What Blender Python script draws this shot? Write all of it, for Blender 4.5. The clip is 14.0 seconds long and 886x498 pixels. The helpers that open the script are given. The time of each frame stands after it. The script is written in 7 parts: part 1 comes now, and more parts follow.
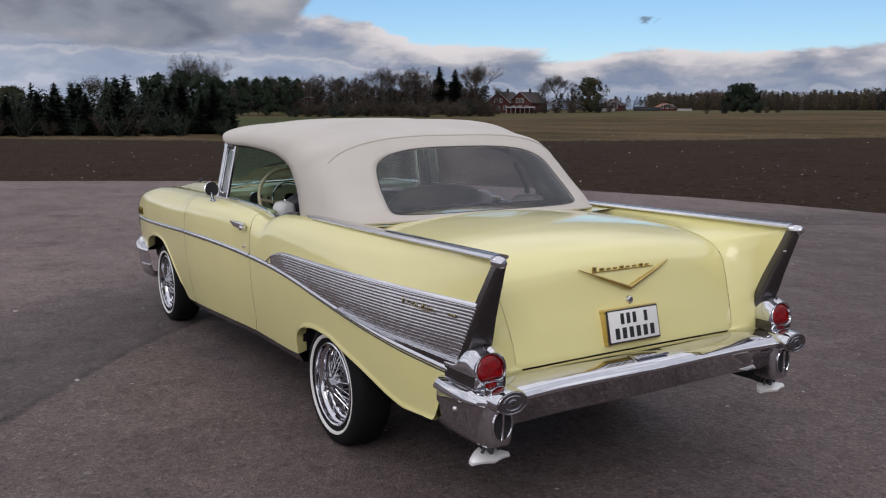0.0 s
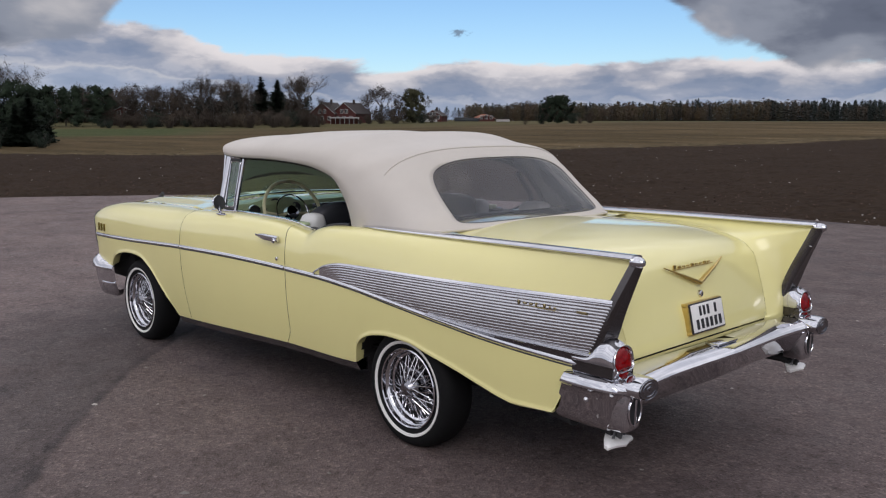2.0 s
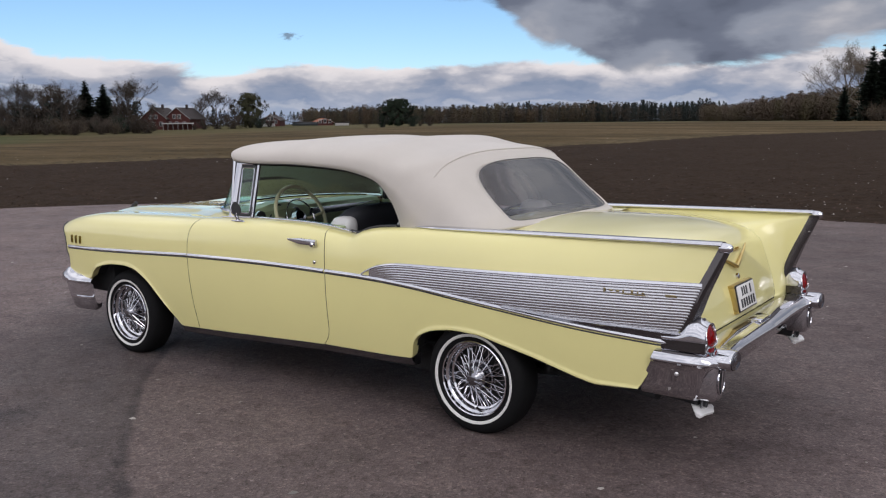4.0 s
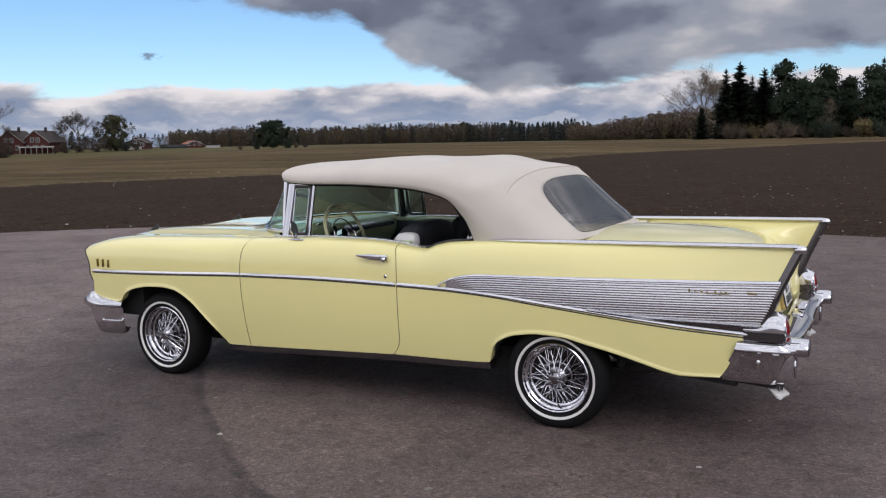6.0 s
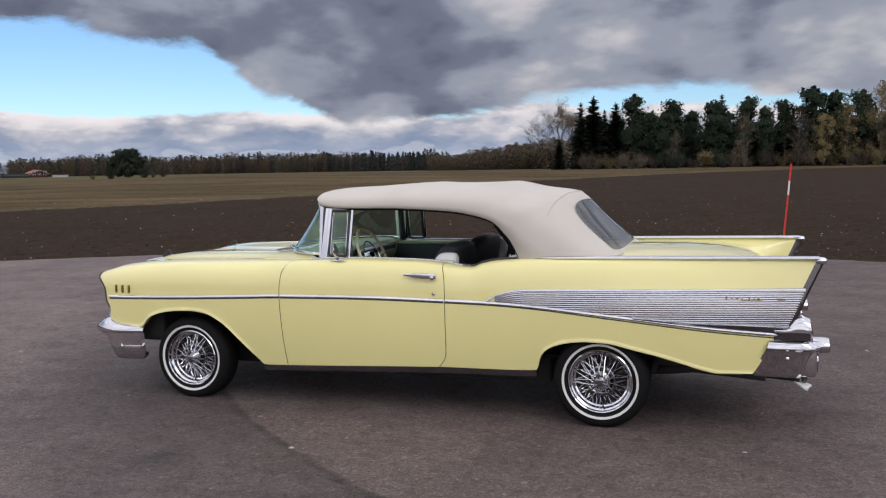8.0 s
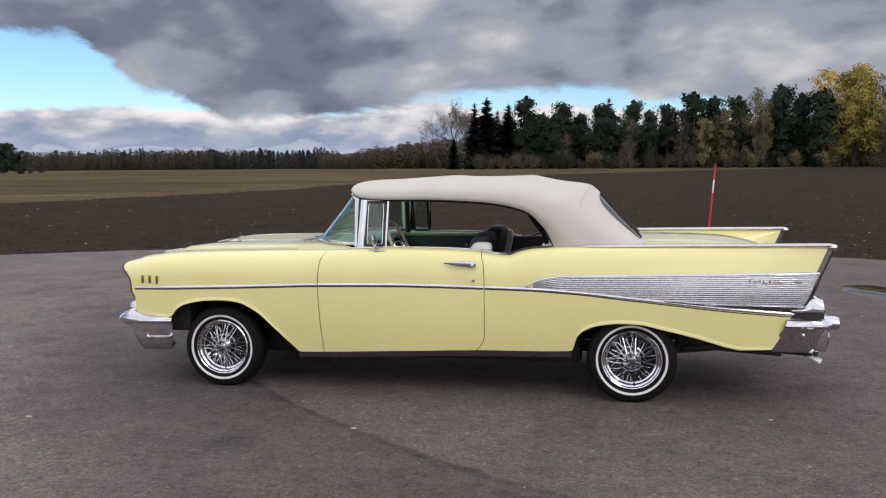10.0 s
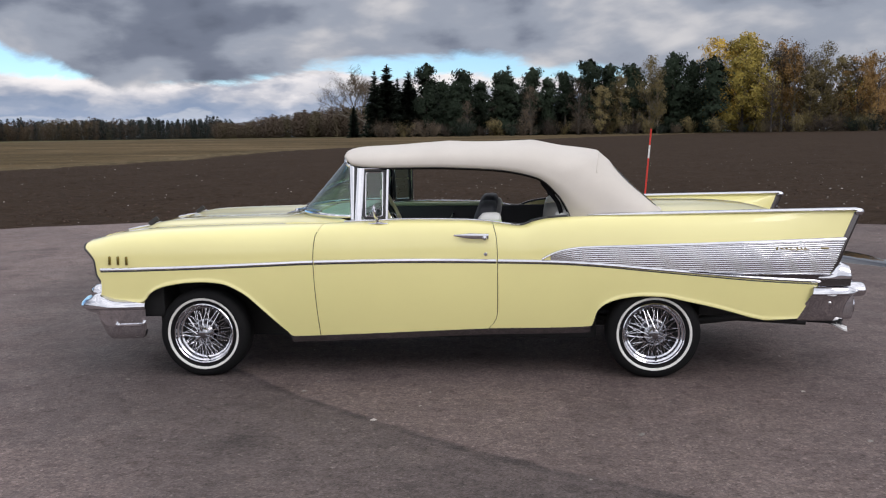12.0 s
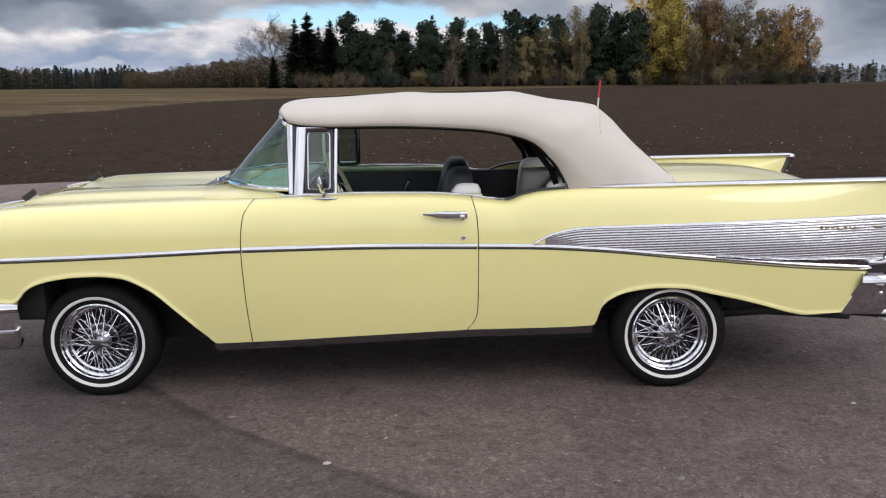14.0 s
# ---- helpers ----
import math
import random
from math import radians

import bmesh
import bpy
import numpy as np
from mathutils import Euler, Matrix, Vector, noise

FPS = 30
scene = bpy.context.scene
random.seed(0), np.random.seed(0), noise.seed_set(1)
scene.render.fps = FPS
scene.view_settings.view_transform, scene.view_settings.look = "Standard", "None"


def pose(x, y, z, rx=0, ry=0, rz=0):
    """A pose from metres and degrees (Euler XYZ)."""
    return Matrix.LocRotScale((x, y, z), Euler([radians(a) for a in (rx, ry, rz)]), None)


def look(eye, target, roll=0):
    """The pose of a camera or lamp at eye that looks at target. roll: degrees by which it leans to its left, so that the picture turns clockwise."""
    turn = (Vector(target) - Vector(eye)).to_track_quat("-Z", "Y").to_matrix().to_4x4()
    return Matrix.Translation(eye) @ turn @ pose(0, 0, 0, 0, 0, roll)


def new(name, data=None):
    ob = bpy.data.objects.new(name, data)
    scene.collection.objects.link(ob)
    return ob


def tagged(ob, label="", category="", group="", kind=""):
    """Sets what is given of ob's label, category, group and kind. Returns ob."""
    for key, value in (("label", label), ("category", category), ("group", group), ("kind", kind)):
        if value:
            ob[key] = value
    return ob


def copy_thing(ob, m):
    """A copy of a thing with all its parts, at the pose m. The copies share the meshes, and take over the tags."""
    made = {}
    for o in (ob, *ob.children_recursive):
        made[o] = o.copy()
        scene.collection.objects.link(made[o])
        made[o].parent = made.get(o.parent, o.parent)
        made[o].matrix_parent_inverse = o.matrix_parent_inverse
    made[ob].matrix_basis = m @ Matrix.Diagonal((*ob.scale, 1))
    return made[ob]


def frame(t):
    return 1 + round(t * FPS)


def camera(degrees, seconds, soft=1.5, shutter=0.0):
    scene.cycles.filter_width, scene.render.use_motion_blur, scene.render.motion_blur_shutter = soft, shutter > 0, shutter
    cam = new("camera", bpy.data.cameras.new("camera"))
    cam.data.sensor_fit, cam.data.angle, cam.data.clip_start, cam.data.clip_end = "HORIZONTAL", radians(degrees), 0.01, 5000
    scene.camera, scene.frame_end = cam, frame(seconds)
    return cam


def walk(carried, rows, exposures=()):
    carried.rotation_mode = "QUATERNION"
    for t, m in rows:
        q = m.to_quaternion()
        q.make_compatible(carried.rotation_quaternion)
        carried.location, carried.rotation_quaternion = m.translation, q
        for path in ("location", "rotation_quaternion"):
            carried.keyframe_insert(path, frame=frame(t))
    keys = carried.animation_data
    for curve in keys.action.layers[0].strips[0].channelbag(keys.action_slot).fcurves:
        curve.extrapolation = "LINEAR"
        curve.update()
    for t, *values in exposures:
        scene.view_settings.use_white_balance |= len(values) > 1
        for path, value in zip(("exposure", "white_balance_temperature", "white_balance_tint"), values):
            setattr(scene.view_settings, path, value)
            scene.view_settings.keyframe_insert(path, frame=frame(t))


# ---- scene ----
cam = camera(53.7, 14.0, soft=1.2)
PATH = [
    (0, (3.663, -2.516, 1.575), (1.983, -1.478, 1.259), 0.1),
    (0.5, (3.547, -2.792, 1.578), (1.934, -1.653, 1.266), 0.0),
    (1, (3.438, -3.067, 1.581), (1.884, -1.847, 1.266), 0.1),
    (1.5, (3.261, -3.298, 1.577), (1.764, -2.007, 1.27), 0.4),
    (2, (3.114, -3.574, 1.586), (1.676, -2.214, 1.294), 0.1),
    (4.5, (2.267, -4.725, 1.599), (1.173, -3.074, 1.318), -0.7),
    (5, (2.101, -4.991, 1.61), (1.071, -3.299, 1.339), -0.9),
    (5.5, (1.902, -5.198, 1.6), (0.924, -3.473, 1.339), -0.9),
    (6, (1.663, -5.374, 1.611), (0.744, -3.614, 1.368), -1.0),
    (6.5, (1.443, -5.609, 1.614), (0.59, -3.815, 1.379), -0.7),
    (7, (1.226, -5.814, 1.601), (0.439, -3.987, 1.388), -0.5),
    (7.5, (0.978, -5.957, 1.605), (0.273, -4.095, 1.413), -0.8),
    (8, (0.754, -6.201, 1.609), (0.13, -4.31, 1.428), -0.9),
    (10.5, (-0.377, -6.765, 1.576), (-0.687, -4.799, 1.38), -0.7),
    (11, (-0.599, -6.741, 1.58), (-0.84, -4.769, 1.348), -1.1),
    (11.5, (-0.769, -6.58, 1.565), (-0.965, -4.605, 1.315), -0.5),
    (12, (-0.928, -6.383, 1.562), (-1.074, -4.405, 1.303), -0.8),
    (12.5, (-1.086, -6.149, 1.568), (-1.163, -4.169, 1.3), -0.7),
    (13, (-1.143, -5.855, 1.555), (-1.206, -3.876, 1.27), -0.3),
    (13.5, (-1.201, -5.53, 1.545), (-1.243, -3.557, 1.219), -0.2),
    (14, (-1.226, -5.191, 1.556), (-1.198, -3.226, 1.188), -0.5),
]
walk(cam, [(t, look(e, a, r)) for t, e, a, r in PATH], exposures=[(0, -0.38, 6350, 16), (2, -0.31, 6350, 16), (5, -0.18, 6370, 16), (8, -0.10, 6400, 16), (11, 0.05, 6420, 14), (14, 0.08, 6420, 14)])

# ---------- sky and sun ----------
SUN_ELEV, SUN_AZ = 38.0, 134.0          # degrees; azimuth clockwise from +y
world = bpy.data.worlds.new("sky")
scene.world = world
world.use_nodes = True


def build_sky():
    nt = world.node_tree
    nt.nodes.clear()
    N = nt.nodes.new
    L = nt.links.new

    def math_node(op, a, b=None, c=None, clamp=False):
        n = N("ShaderNodeMath")
        n.operation = op
        n.use_clamp = clamp
        for i, v in enumerate((a, b, c)):
            if v is None:
                continue
            if isinstance(v, (int, float)):
                n.inputs[i].default_value = v
            else:
                L(v, n.inputs[i])
        return n.outputs[0]

    def ramp(fac, stops, interp="EASE"):
        n = N("ShaderNodeValToRGB")
        n.color_ramp.interpolation = interp
        els = n.color_ramp.elements
        while len(els) < len(stops):
            els.new(0.5)
        for e, (p, c) in zip(els, stops):
            e.position = p
            e.color = (c, c, c, 1) if isinstance(c, (int, float)) else (*c, 1)
        L(fac, n.inputs[0])
        return n.outputs[0]

    def step(v, lo, hi):
        n = N("ShaderNodeMapRange")
        n.interpolation_type = "SMOOTHSTEP"
        L(v, n.inputs[0])
        n.inputs[1].default_value, n.inputs[2].default_value = lo, hi
        return n.outputs[0]

    def mix(f, a, b):
        n = N("ShaderNodeMix")
        n.data_type = "RGBA"
        if isinstance(f, (int, float)):
            n.inputs[0].default_value = f
        else:
            L(f, n.inputs[0])
        for i, v in ((6, a), (7, b)):
            if isinstance(v, tuple):
                n.inputs[i].default_value = (*v, 1)
            else:
                L(v, n.inputs[i])
        return n.outputs[2]

    tc = N("ShaderNodeTexCoord")
    sep = N("ShaderNodeSeparateXYZ")
    L(tc.outputs["Generated"], sep.inputs[0])
    X, Y, Z = sep.outputs
    az = math_node("MULTIPLY", math_node("ARCTAN2", X, Y), 57.29578)
    el = math_node("MULTIPLY", math_node("ARCSINE", Z), 57.29578)

    # flattened coordinates: clouds stretch along the horizon
    comb = N("ShaderNodeCombineXYZ")
    L(math_node("MULTIPLY", az, 0.1), comb.inputs[0])
    L(math_node("MULTIPLY", el, 0.24), comb.inputs[1])

    def noise_tex(scale, detail, rough, dist=0.0, off=(0, 0, 0), size=(1, 1, 1)):
        m = N("ShaderNodeMapping")
        m.inputs[1].default_value = off
        m.inputs[3].default_value = size
        L(comb.outputs[0], m.inputs[0])
        n = N("ShaderNodeTexNoise")
        n.inputs["Scale"].default_value = scale
        n.inputs["Detail"].default_value = detail
        n.inputs["Roughness"].default_value = rough
        n.inputs["Distortion"].default_value = dist
        L(m.outputs[0], n.inputs["Vector"])
        return n.outputs["Fac"]

    n_edge = noise_tex(1.3, 7, 0.62, 0.5, (3.1, 0.2, 0))
    n_fine = noise_tex(2.6, 7, 0.55, 0.25, (1.7, 2.2, 4))
    n_big = noise_tex(0.55, 6, 0.55, 0.3, (7.4, 1.1, 2))
    e1 = math_node("MULTIPLY", math_node("SUBTRACT", n_edge, 0.5), 1.0)
    e2 = math_node("MULTIPLY", math_node("SUBTRACT", n_fine, 0.5), 1.0)
    e3 = math_node("MULTIPLY", math_node("SUBTRACT", n_big, 0.5), 1.0)

    # lower edge of the heavy dark cloud, in degrees over the azimuth (-90 .. 60)
    u = math_node("DIVIDE", math_node("ADD", az, 90.0), 150.0)
    low = ramp(u, [(0.0, 0.30), (0.10, 0.27), (0.145, 0.34), (0.168, 0.58), (0.19, 0.95), (0.25, 0.92), (0.283, 0.68), (0.375, 0.55),
                   (0.407, 0.34), (0.44, 0.20), (0.478, 0.22), (0.525, 0.31), (0.585, 0.36), (0.625, 0.30), (0.68, 0.16), (0.80, 0.10), (1.0, 0.15)], "EASE")
    low = math_node("MULTIPLY", low, 14.0)
    over = math_node("SUBTRACT", el, low)
    over = math_node("ADD", over, math_node("MULTIPLY", e1, 2.6))
    over = math_node("ADD", over, math_node("MULTIPLY", e2, 1.6))
    dark_mask = step(over, -0.25, 0.55)

    # the low cumulus bank
    top = math_node("ADD", 3.75, math_node("MULTIPLY", e1, 2.4))
    top = math_node("ADD", top, math_node("MULTIPLY", e3, 2.6))
    top = math_node("ADD", top, math_node("MULTIPLY", e2, 0.9))
    top = math_node("ADD", top, math_node("MULTIPLY", step(az, -57.0, -68.0), 2.2))
    under = math_node("SUBTRACT", top, el)
    bank_mask = step(under, -0.10, 0.32)

    sky = N("ShaderNodeTexSky")
    sky.sky_type = "NISHITA"
    sky.sun_disc = False
    sky.sun_elevation = radians(SUN_ELEV)
    sky.sun_rotation = radians(SUN_AZ)
    sky.air_density = 1.0
    sky.dust_density = 0.15
    sky.ozone_density = 3.5
    boost = N("ShaderNodeVectorMath")
    boost.operation = "MULTIPLY"
    L(sky.outputs[0], boost.inputs[0])
    boost.inputs[1].default_value = (SKY_GAIN * 0.75, SKY_GAIN * 0.90, SKY_GAIN * 1.0)

    # colours of the bank: sunlit shoulders over layered blue-grey bases
    n_band = noise_tex(1.5, 5, 0.50, 0.1, (2.3, 0.6, 8), (1.1, 1.2, 1))
    n_puff = noise_tex(3.4, 5, 0.52, 0.15, (5.3, 1.6, 3), (1.0, 1.0, 1))
    billow = math_node("ADD", math_node("MULTIPLY", n_band, 0.55), math_node("MULTIPLY", n_puff, 0.45))
    lit = ramp(billow, [(0.39, (0.22, 0.28, 0.38)), (0.47, (0.34, 0.39, 0.48)), (0.54, (0.56, 0.58, 0.62)), (0.61, (0.90, 0.88, 0.86))])
    left_rise = math_node("MULTIPLY", step(az, -55.0, -68.0), 2.4)
    level = math_node("ADD", math_node("SUBTRACT", el, left_rise), math_node("MULTIPLY", math_node("SUBTRACT", billow, 0.5), 5.0))
    layers = ramp(math_node("DIVIDE", level, 5.0), [(0.0, (0.42, 0.52, 0.67)), (0.15, (0.44, 0.52, 0.64)), (0.20, (0.60, 0.64, 0.69)), (0.26, (0.27, 0.35, 0.49)), (0.40, (0.29, 0.36, 0.48)),
                                                  (0.52, (0.50, 0.52, 0.57)), (0.64, (0.74, 0.73, 0.73)), (0.80, (0.80, 0.79, 0.79))])
    shoulder = step(under, 1.3, 0.05)
    bank_col = mix(math_node("MULTIPLY", shoulder, math_node("MULTIPLY", step(billow, 0.42, 0.55), 0.85)), mix(0.62, lit, layers), (0.96, 0.92, 0.88))
    near_hor = step(el, 2.3, 0.3)
    bank_col = mix(math_node("MULTIPLY", near_hor, 0.30), bank_col, (0.36, 0.46, 0.62))
    bank_col = mix(math_node("MULTIPLY", step(az, 10.0, 22.0), 0.7), bank_col, (0.36, 0.40, 0.47))
    # heavy cloud: slate below, paler tears
    n_roll = noise_tex(0.85, 3, 0.45, 0.25, (4.4, 3.7, 6), (1.5, 1.05, 1))
    dk = math_node("ADD", math_node("MULTIPLY", n_big, 0.42), math_node("ADD", math_node("MULTIPLY", n_roll, 0.46), math_node("MULTIPLY", n_fine, 0.12)))
    lighter = math_node("ADD", math_node("SUBTRACT", math_node("MULTIPLY", step(az, -22.0, 0.0), 0.85), math_node("MULTIPLY", step(az, 10.0, 22.0), 0.5)), math_node("MULTIPLY", step(az, -58.0, -72.0), 0.30))
    dark_col = ramp(math_node("ADD", dk, math_node("MULTIPLY", lighter, 0.10)), [(0.38, (0.106, 0.126, 0.168)), (0.47, (0.170, 0.197, 0.252)), (0.55, (0.312, 0.348, 0.405)), (0.66, (0.60, 0.60, 0.60))])
    # away from the view the unseen sky is set brighter to light the car
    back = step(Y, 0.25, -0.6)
    col = mix(bank_mask, boost.outputs[0], bank_col)
    # one small loose cloud in the blue
    px = math_node("DIVIDE", math_node("ADD", az, 45.6), 0.62)
    py = math_node("DIVIDE", math_node("SUBTRACT", el, 5.5), 0.26)
    rr = math_node("ADD", math_node("MULTIPLY", px, px), math_node("MULTIPLY", py, py))
    n_tiny = noise_tex(22.0, 4, 0.55, 0.0, (1.0, 4.0, 2), (1.0, 0.8, 1))
    puff = math_node("ADD", math_node("SUBTRACT", 1.0, math_node("SQRT", rr)), math_node("MULTIPLY", math_node("SUBTRACT", n_tiny, 0.5), 3.4))
    col = mix(math_node("MULTIPLY", step(puff, -0.1, 1.1), 0.8), col, (0.19, 0.25, 0.33))
    col = mix(dark_mask, col, dark_col)
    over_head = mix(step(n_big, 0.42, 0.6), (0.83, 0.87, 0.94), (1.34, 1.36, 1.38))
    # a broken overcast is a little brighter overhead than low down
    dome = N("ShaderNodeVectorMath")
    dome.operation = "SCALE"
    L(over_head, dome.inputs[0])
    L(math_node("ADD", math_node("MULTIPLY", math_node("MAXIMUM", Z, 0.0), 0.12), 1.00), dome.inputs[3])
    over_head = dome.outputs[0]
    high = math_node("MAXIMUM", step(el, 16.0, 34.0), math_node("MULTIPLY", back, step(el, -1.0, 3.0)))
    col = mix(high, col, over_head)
    bg = N("ShaderNodeBackground")
    bg.inputs[1].default_value = 1.0
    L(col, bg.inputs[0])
    out = N("ShaderNodeOutputWorld")
    L(bg.outputs[0], out.inputs[0])


SKY_GAIN = 0.132
build_sky()

sun_data = bpy.data.lights.new("sun", "SUN")
sun_data.energy = 0.85
sun_data.angle = radians(30)
sun_data.color = (1.0, 0.965, 0.92)
sun = new("sun", sun_data)
sa, se = radians(SUN_AZ), radians(SUN_ELEV)
sun_from = Vector((math.sin(sa) * math.cos(se), math.cos(sa) * math.cos(se), math.sin(se)))
sun.matrix_world = look(sun_from * 50, (0, 0, 0))


# ---------- materials ----------
def material(name, base, rough=0.5, metal=0.0, grain=0.0, grain_scale=40.0, stain=0.0, stain_scale=2.0, bump=0.0,
             bump_scale=60.0, coat=0.0, spec=0.5, random_tint=0.0, island_tint=0.0, rough_var=0.0, sheen=0.0):
    """A procedural surface: grain and stains in the colour, fine relief."""
    m = bpy.data.materials.new(name)
    m.use_nodes = True
    nt = m.node_tree
    b = nt.nodes["Principled BSDF"]
    N, L = nt.nodes.new, nt.links.new
    b.inputs["Base Color"].default_value = (*base, 1)
    b.inputs["Roughness"].default_value = rough
    b.inputs["Metallic"].default_value = metal
    b.inputs["Coat Weight"].default_value = coat
    b.inputs["Coat Roughness"].default_value = 0.03
    b.inputs["Specular IOR Level"].default_value = spec
    b.inputs["Sheen Weight"].default_value = sheen
    tc = N("ShaderNodeTexCoord")
    src = tc.outputs["Object"]

    def noise_tex(scale, detail=4, rough_=0.6):
        n = N("ShaderNodeTexNoise")
        n.inputs["Scale"].default_value = scale
        n.inputs["Detail"].default_value = detail
        n.inputs["Roughness"].default_value = rough_
        L(src, n.inputs["Vector"])
        return n.outputs["Fac"]

    val = None

    def add(socket, amount):
        nonlocal val
        r = N("ShaderNodeMapRange")
        L(socket, r.inputs[0])
        r.inputs[1].default_value, r.inputs[2].default_value = 0.25, 0.75
        r.inputs[3].default_value, r.inputs[4].default_value = 1 - amount, 1 + amount
        if val is None:
            val = r.outputs[0]
        else:
            q = N("ShaderNodeMath")
            q.operation = "MULTIPLY"
            L(val, q.inputs[0])
            L(r.outputs[0], q.inputs[1])
            val = q.outputs[0]

    if grain:
        add(noise_tex(grain_scale, 5), grain)
    if stain:
        add(noise_tex(stain_scale, 5), stain)
    if random_tint:
        oi = N("ShaderNodeObjectInfo")
        add(oi.outputs["Random"], random_tint)
    if island_tint:
        g = N("ShaderNodeNewGeometry")
        add(g.outputs["Random Per Island"], island_tint)
    if val is not None:
        v = N("ShaderNodeVectorMath")
        v.operation = "SCALE"
        v.inputs[0].default_value = base
        L(val, v.inputs[3])
        L(v.outputs[0], b.inputs["Base Color"])
    if rough_var:
        r = N("ShaderNodeMapRange")
        L(noise_tex(stain_scale * 2.3, 4), r.inputs[0])
        r.inputs[1].default_value, r.inputs[2].default_value = 0.3, 0.7
        r.inputs[3].default_value, r.inputs[4].default_value = max(0.0, rough - rough_var), rough + rough_var
        L(r.outputs[0], b.inputs["Roughness"])
    if bump:
        bp = N("ShaderNodeBump")
        bp.inputs["Strength"].default_value = bump
        bp.inputs["Distance"].default_value = 0.01
        L(noise_tex(bump_scale, 4), bp.inputs["Height"])
        L(bp.outputs[0], b.inputs["Normal"])
    return m


def glass_material(name, tint, rough=0.02, clear=0.75):
    """Thin sheet: mostly clear, tinted, with a mirror sheen at the surface."""
    m = bpy.data.materials.new(name)
    m.use_nodes = True
    nt = m.node_tree
    nt.nodes.clear()
    N, L = nt.nodes.new, nt.links.new
    tr = N("ShaderNodeBsdfTransparent")
    tr.inputs[0].default_value = (*tint, 1)
    gl = N("ShaderNodeBsdfGlossy")
    gl.inputs["Roughness"].default_value = rough
    fr = N("ShaderNodeLayerWeight")
    fr.inputs[0].default_value = 0.5
    pw = N("ShaderNodeMath")
    pw.operation = "POWER"
    L(fr.outputs["Facing"], pw.inputs[0])
    pw.inputs[1].default_value = 4.0
    mr = N("ShaderNodeMapRange")
    mr.inputs[3].default_value, mr.inputs[4].default_value = 0.08, 1.0
    L(pw.outputs[0], mr.inputs[0])
    mx = N("ShaderNodeMixShader")
    L(mr.outputs[0], mx.inputs[0])
    L(tr.outputs[0], mx.inputs[1])
    L(gl.outputs[0], mx.inputs[2])
    last = mx.outputs[0]
    if clear < 1:
        df = N("ShaderNodeBsdfDiffuse")
        df.inputs[0].default_value = (0.35, 0.36, 0.40, 1)
        m2 = N("ShaderNodeMixShader")
        m2.inputs[0].default_value = 1 - clear
        L(last, m2.inputs[1])
        L(df.outputs[0], m2.inputs[2])
        last = m2.outputs[0]
    o = N("ShaderNodeOutputMaterial")
    L(last, o.inputs[0])
    return m


PAINT = material("yellow_paint", (0.795, 0.730, 0.320), 0.36, stain=0.03, stain_scale=1.2, coat=1.0, rough_var=0.03, bump=0.004, bump_scale=4)
CHROME = material("chrome", (0.63, 0.63, 0.66), 0.045, 1.0, rough_var=0.015, stain=0.06, stain_scale=14)
CHROME_DULL = material("dark_chrome", (0.28, 0.28, 0.30), 0.10, 1.0, rough_var=0.06, stain=0.12, stain_scale=20)
ALUMINIUM = material("brushed_aluminium", (0.60, 0.60, 0.62), 0.22, 1.0, grain=0.05, grain_scale=120, stain=0.06, stain_scale=5)
BRONZE = material("dark_gold", (0.22, 0.17, 0.05), 0.3, 1.0, stain=0.1, stain_scale=30)
GOLD = material("gold_anodised", (0.62, 0.46, 0.17), 0.28, 1.0, stain=0.1, stain_scale=30)
CANVAS = material("cream_canvas", (0.535, 0.495, 0.445), 0.85, grain=0.05, grain_scale=420, stain=0.06, stain_scale=3.0, bump=0.12, bump_scale=300, sheen=0.2)
LINING = material("dark_lining", (0.007, 0.007, 0.008), 0.9, spec=0.1, grain=0.15, grain_scale=80)
BLACK = material("underbody_black", (0.012, 0.012, 0.013), 0.75, grain=0.25, grain_scale=30)
RUBBER = material("tyre_rubber", (0.007, 0.007, 0.0075), 0.75, spec=0.15, grain=0.15, grain_scale=60, stain=0.15, stain_scale=9)
WHITEWALL = material("white_rubber", (0.70, 0.69, 0.66), 0.6, grain=0.04, grain_scale=60, stain=0.06, stain_scale=8)
RED_LENS = material("red_lens", (0.19, 0.0006, 0.002), 0.16, grain=0.6, grain_scale=45, coat=0.6, spec=0.1)
LAMP_GLASS = material("headlamp_glass", (0.7, 0.72, 0.74), 0.1, stain=0.05, stain_scale=30, coat=0.5)
DARK_TRIM = material("dark_trim", (0.03, 0.03, 0.032), 0.35, stain=0.15, stain_scale=20)
DASH = material("dash_paint", (0.40, 0.47, 0.28), 0.3, stain=0.04, coat=0.4)
CREAM = material("cream_plastic", (0.62, 0.58, 0.36), 0.3, stain=0.05, stain_scale=12)
SEAT_DARK = material("charcoal_vinyl", (0.035, 0.037, 0.043), 0.5, grain=0.12, grain_scale=150, stain=0.1, stain_scale=8, bump=0.1, bump_scale=120)
SEAT_LIGHT = material("pale_vinyl", (0.60, 0.60, 0.58), 0.5, grain=0.04, grain_scale=150, stain=0.05, stain_scale=8, bump=0.08, bump_scale=120)
PLATE_WHITE = material("plate_white", (0.78, 0.77, 0.74), 0.4, stain=0.03, stain_scale=20)
ALLOY = material("polished_alloy", (0.86, 0.85, 0.83), 0.34, 0.35, stain=0.10, stain_scale=20)
BRIGHT = material("bright_steel", (0.92, 0.92, 0.93), 0.38, 1.0, stain=0.06, stain_scale=14)
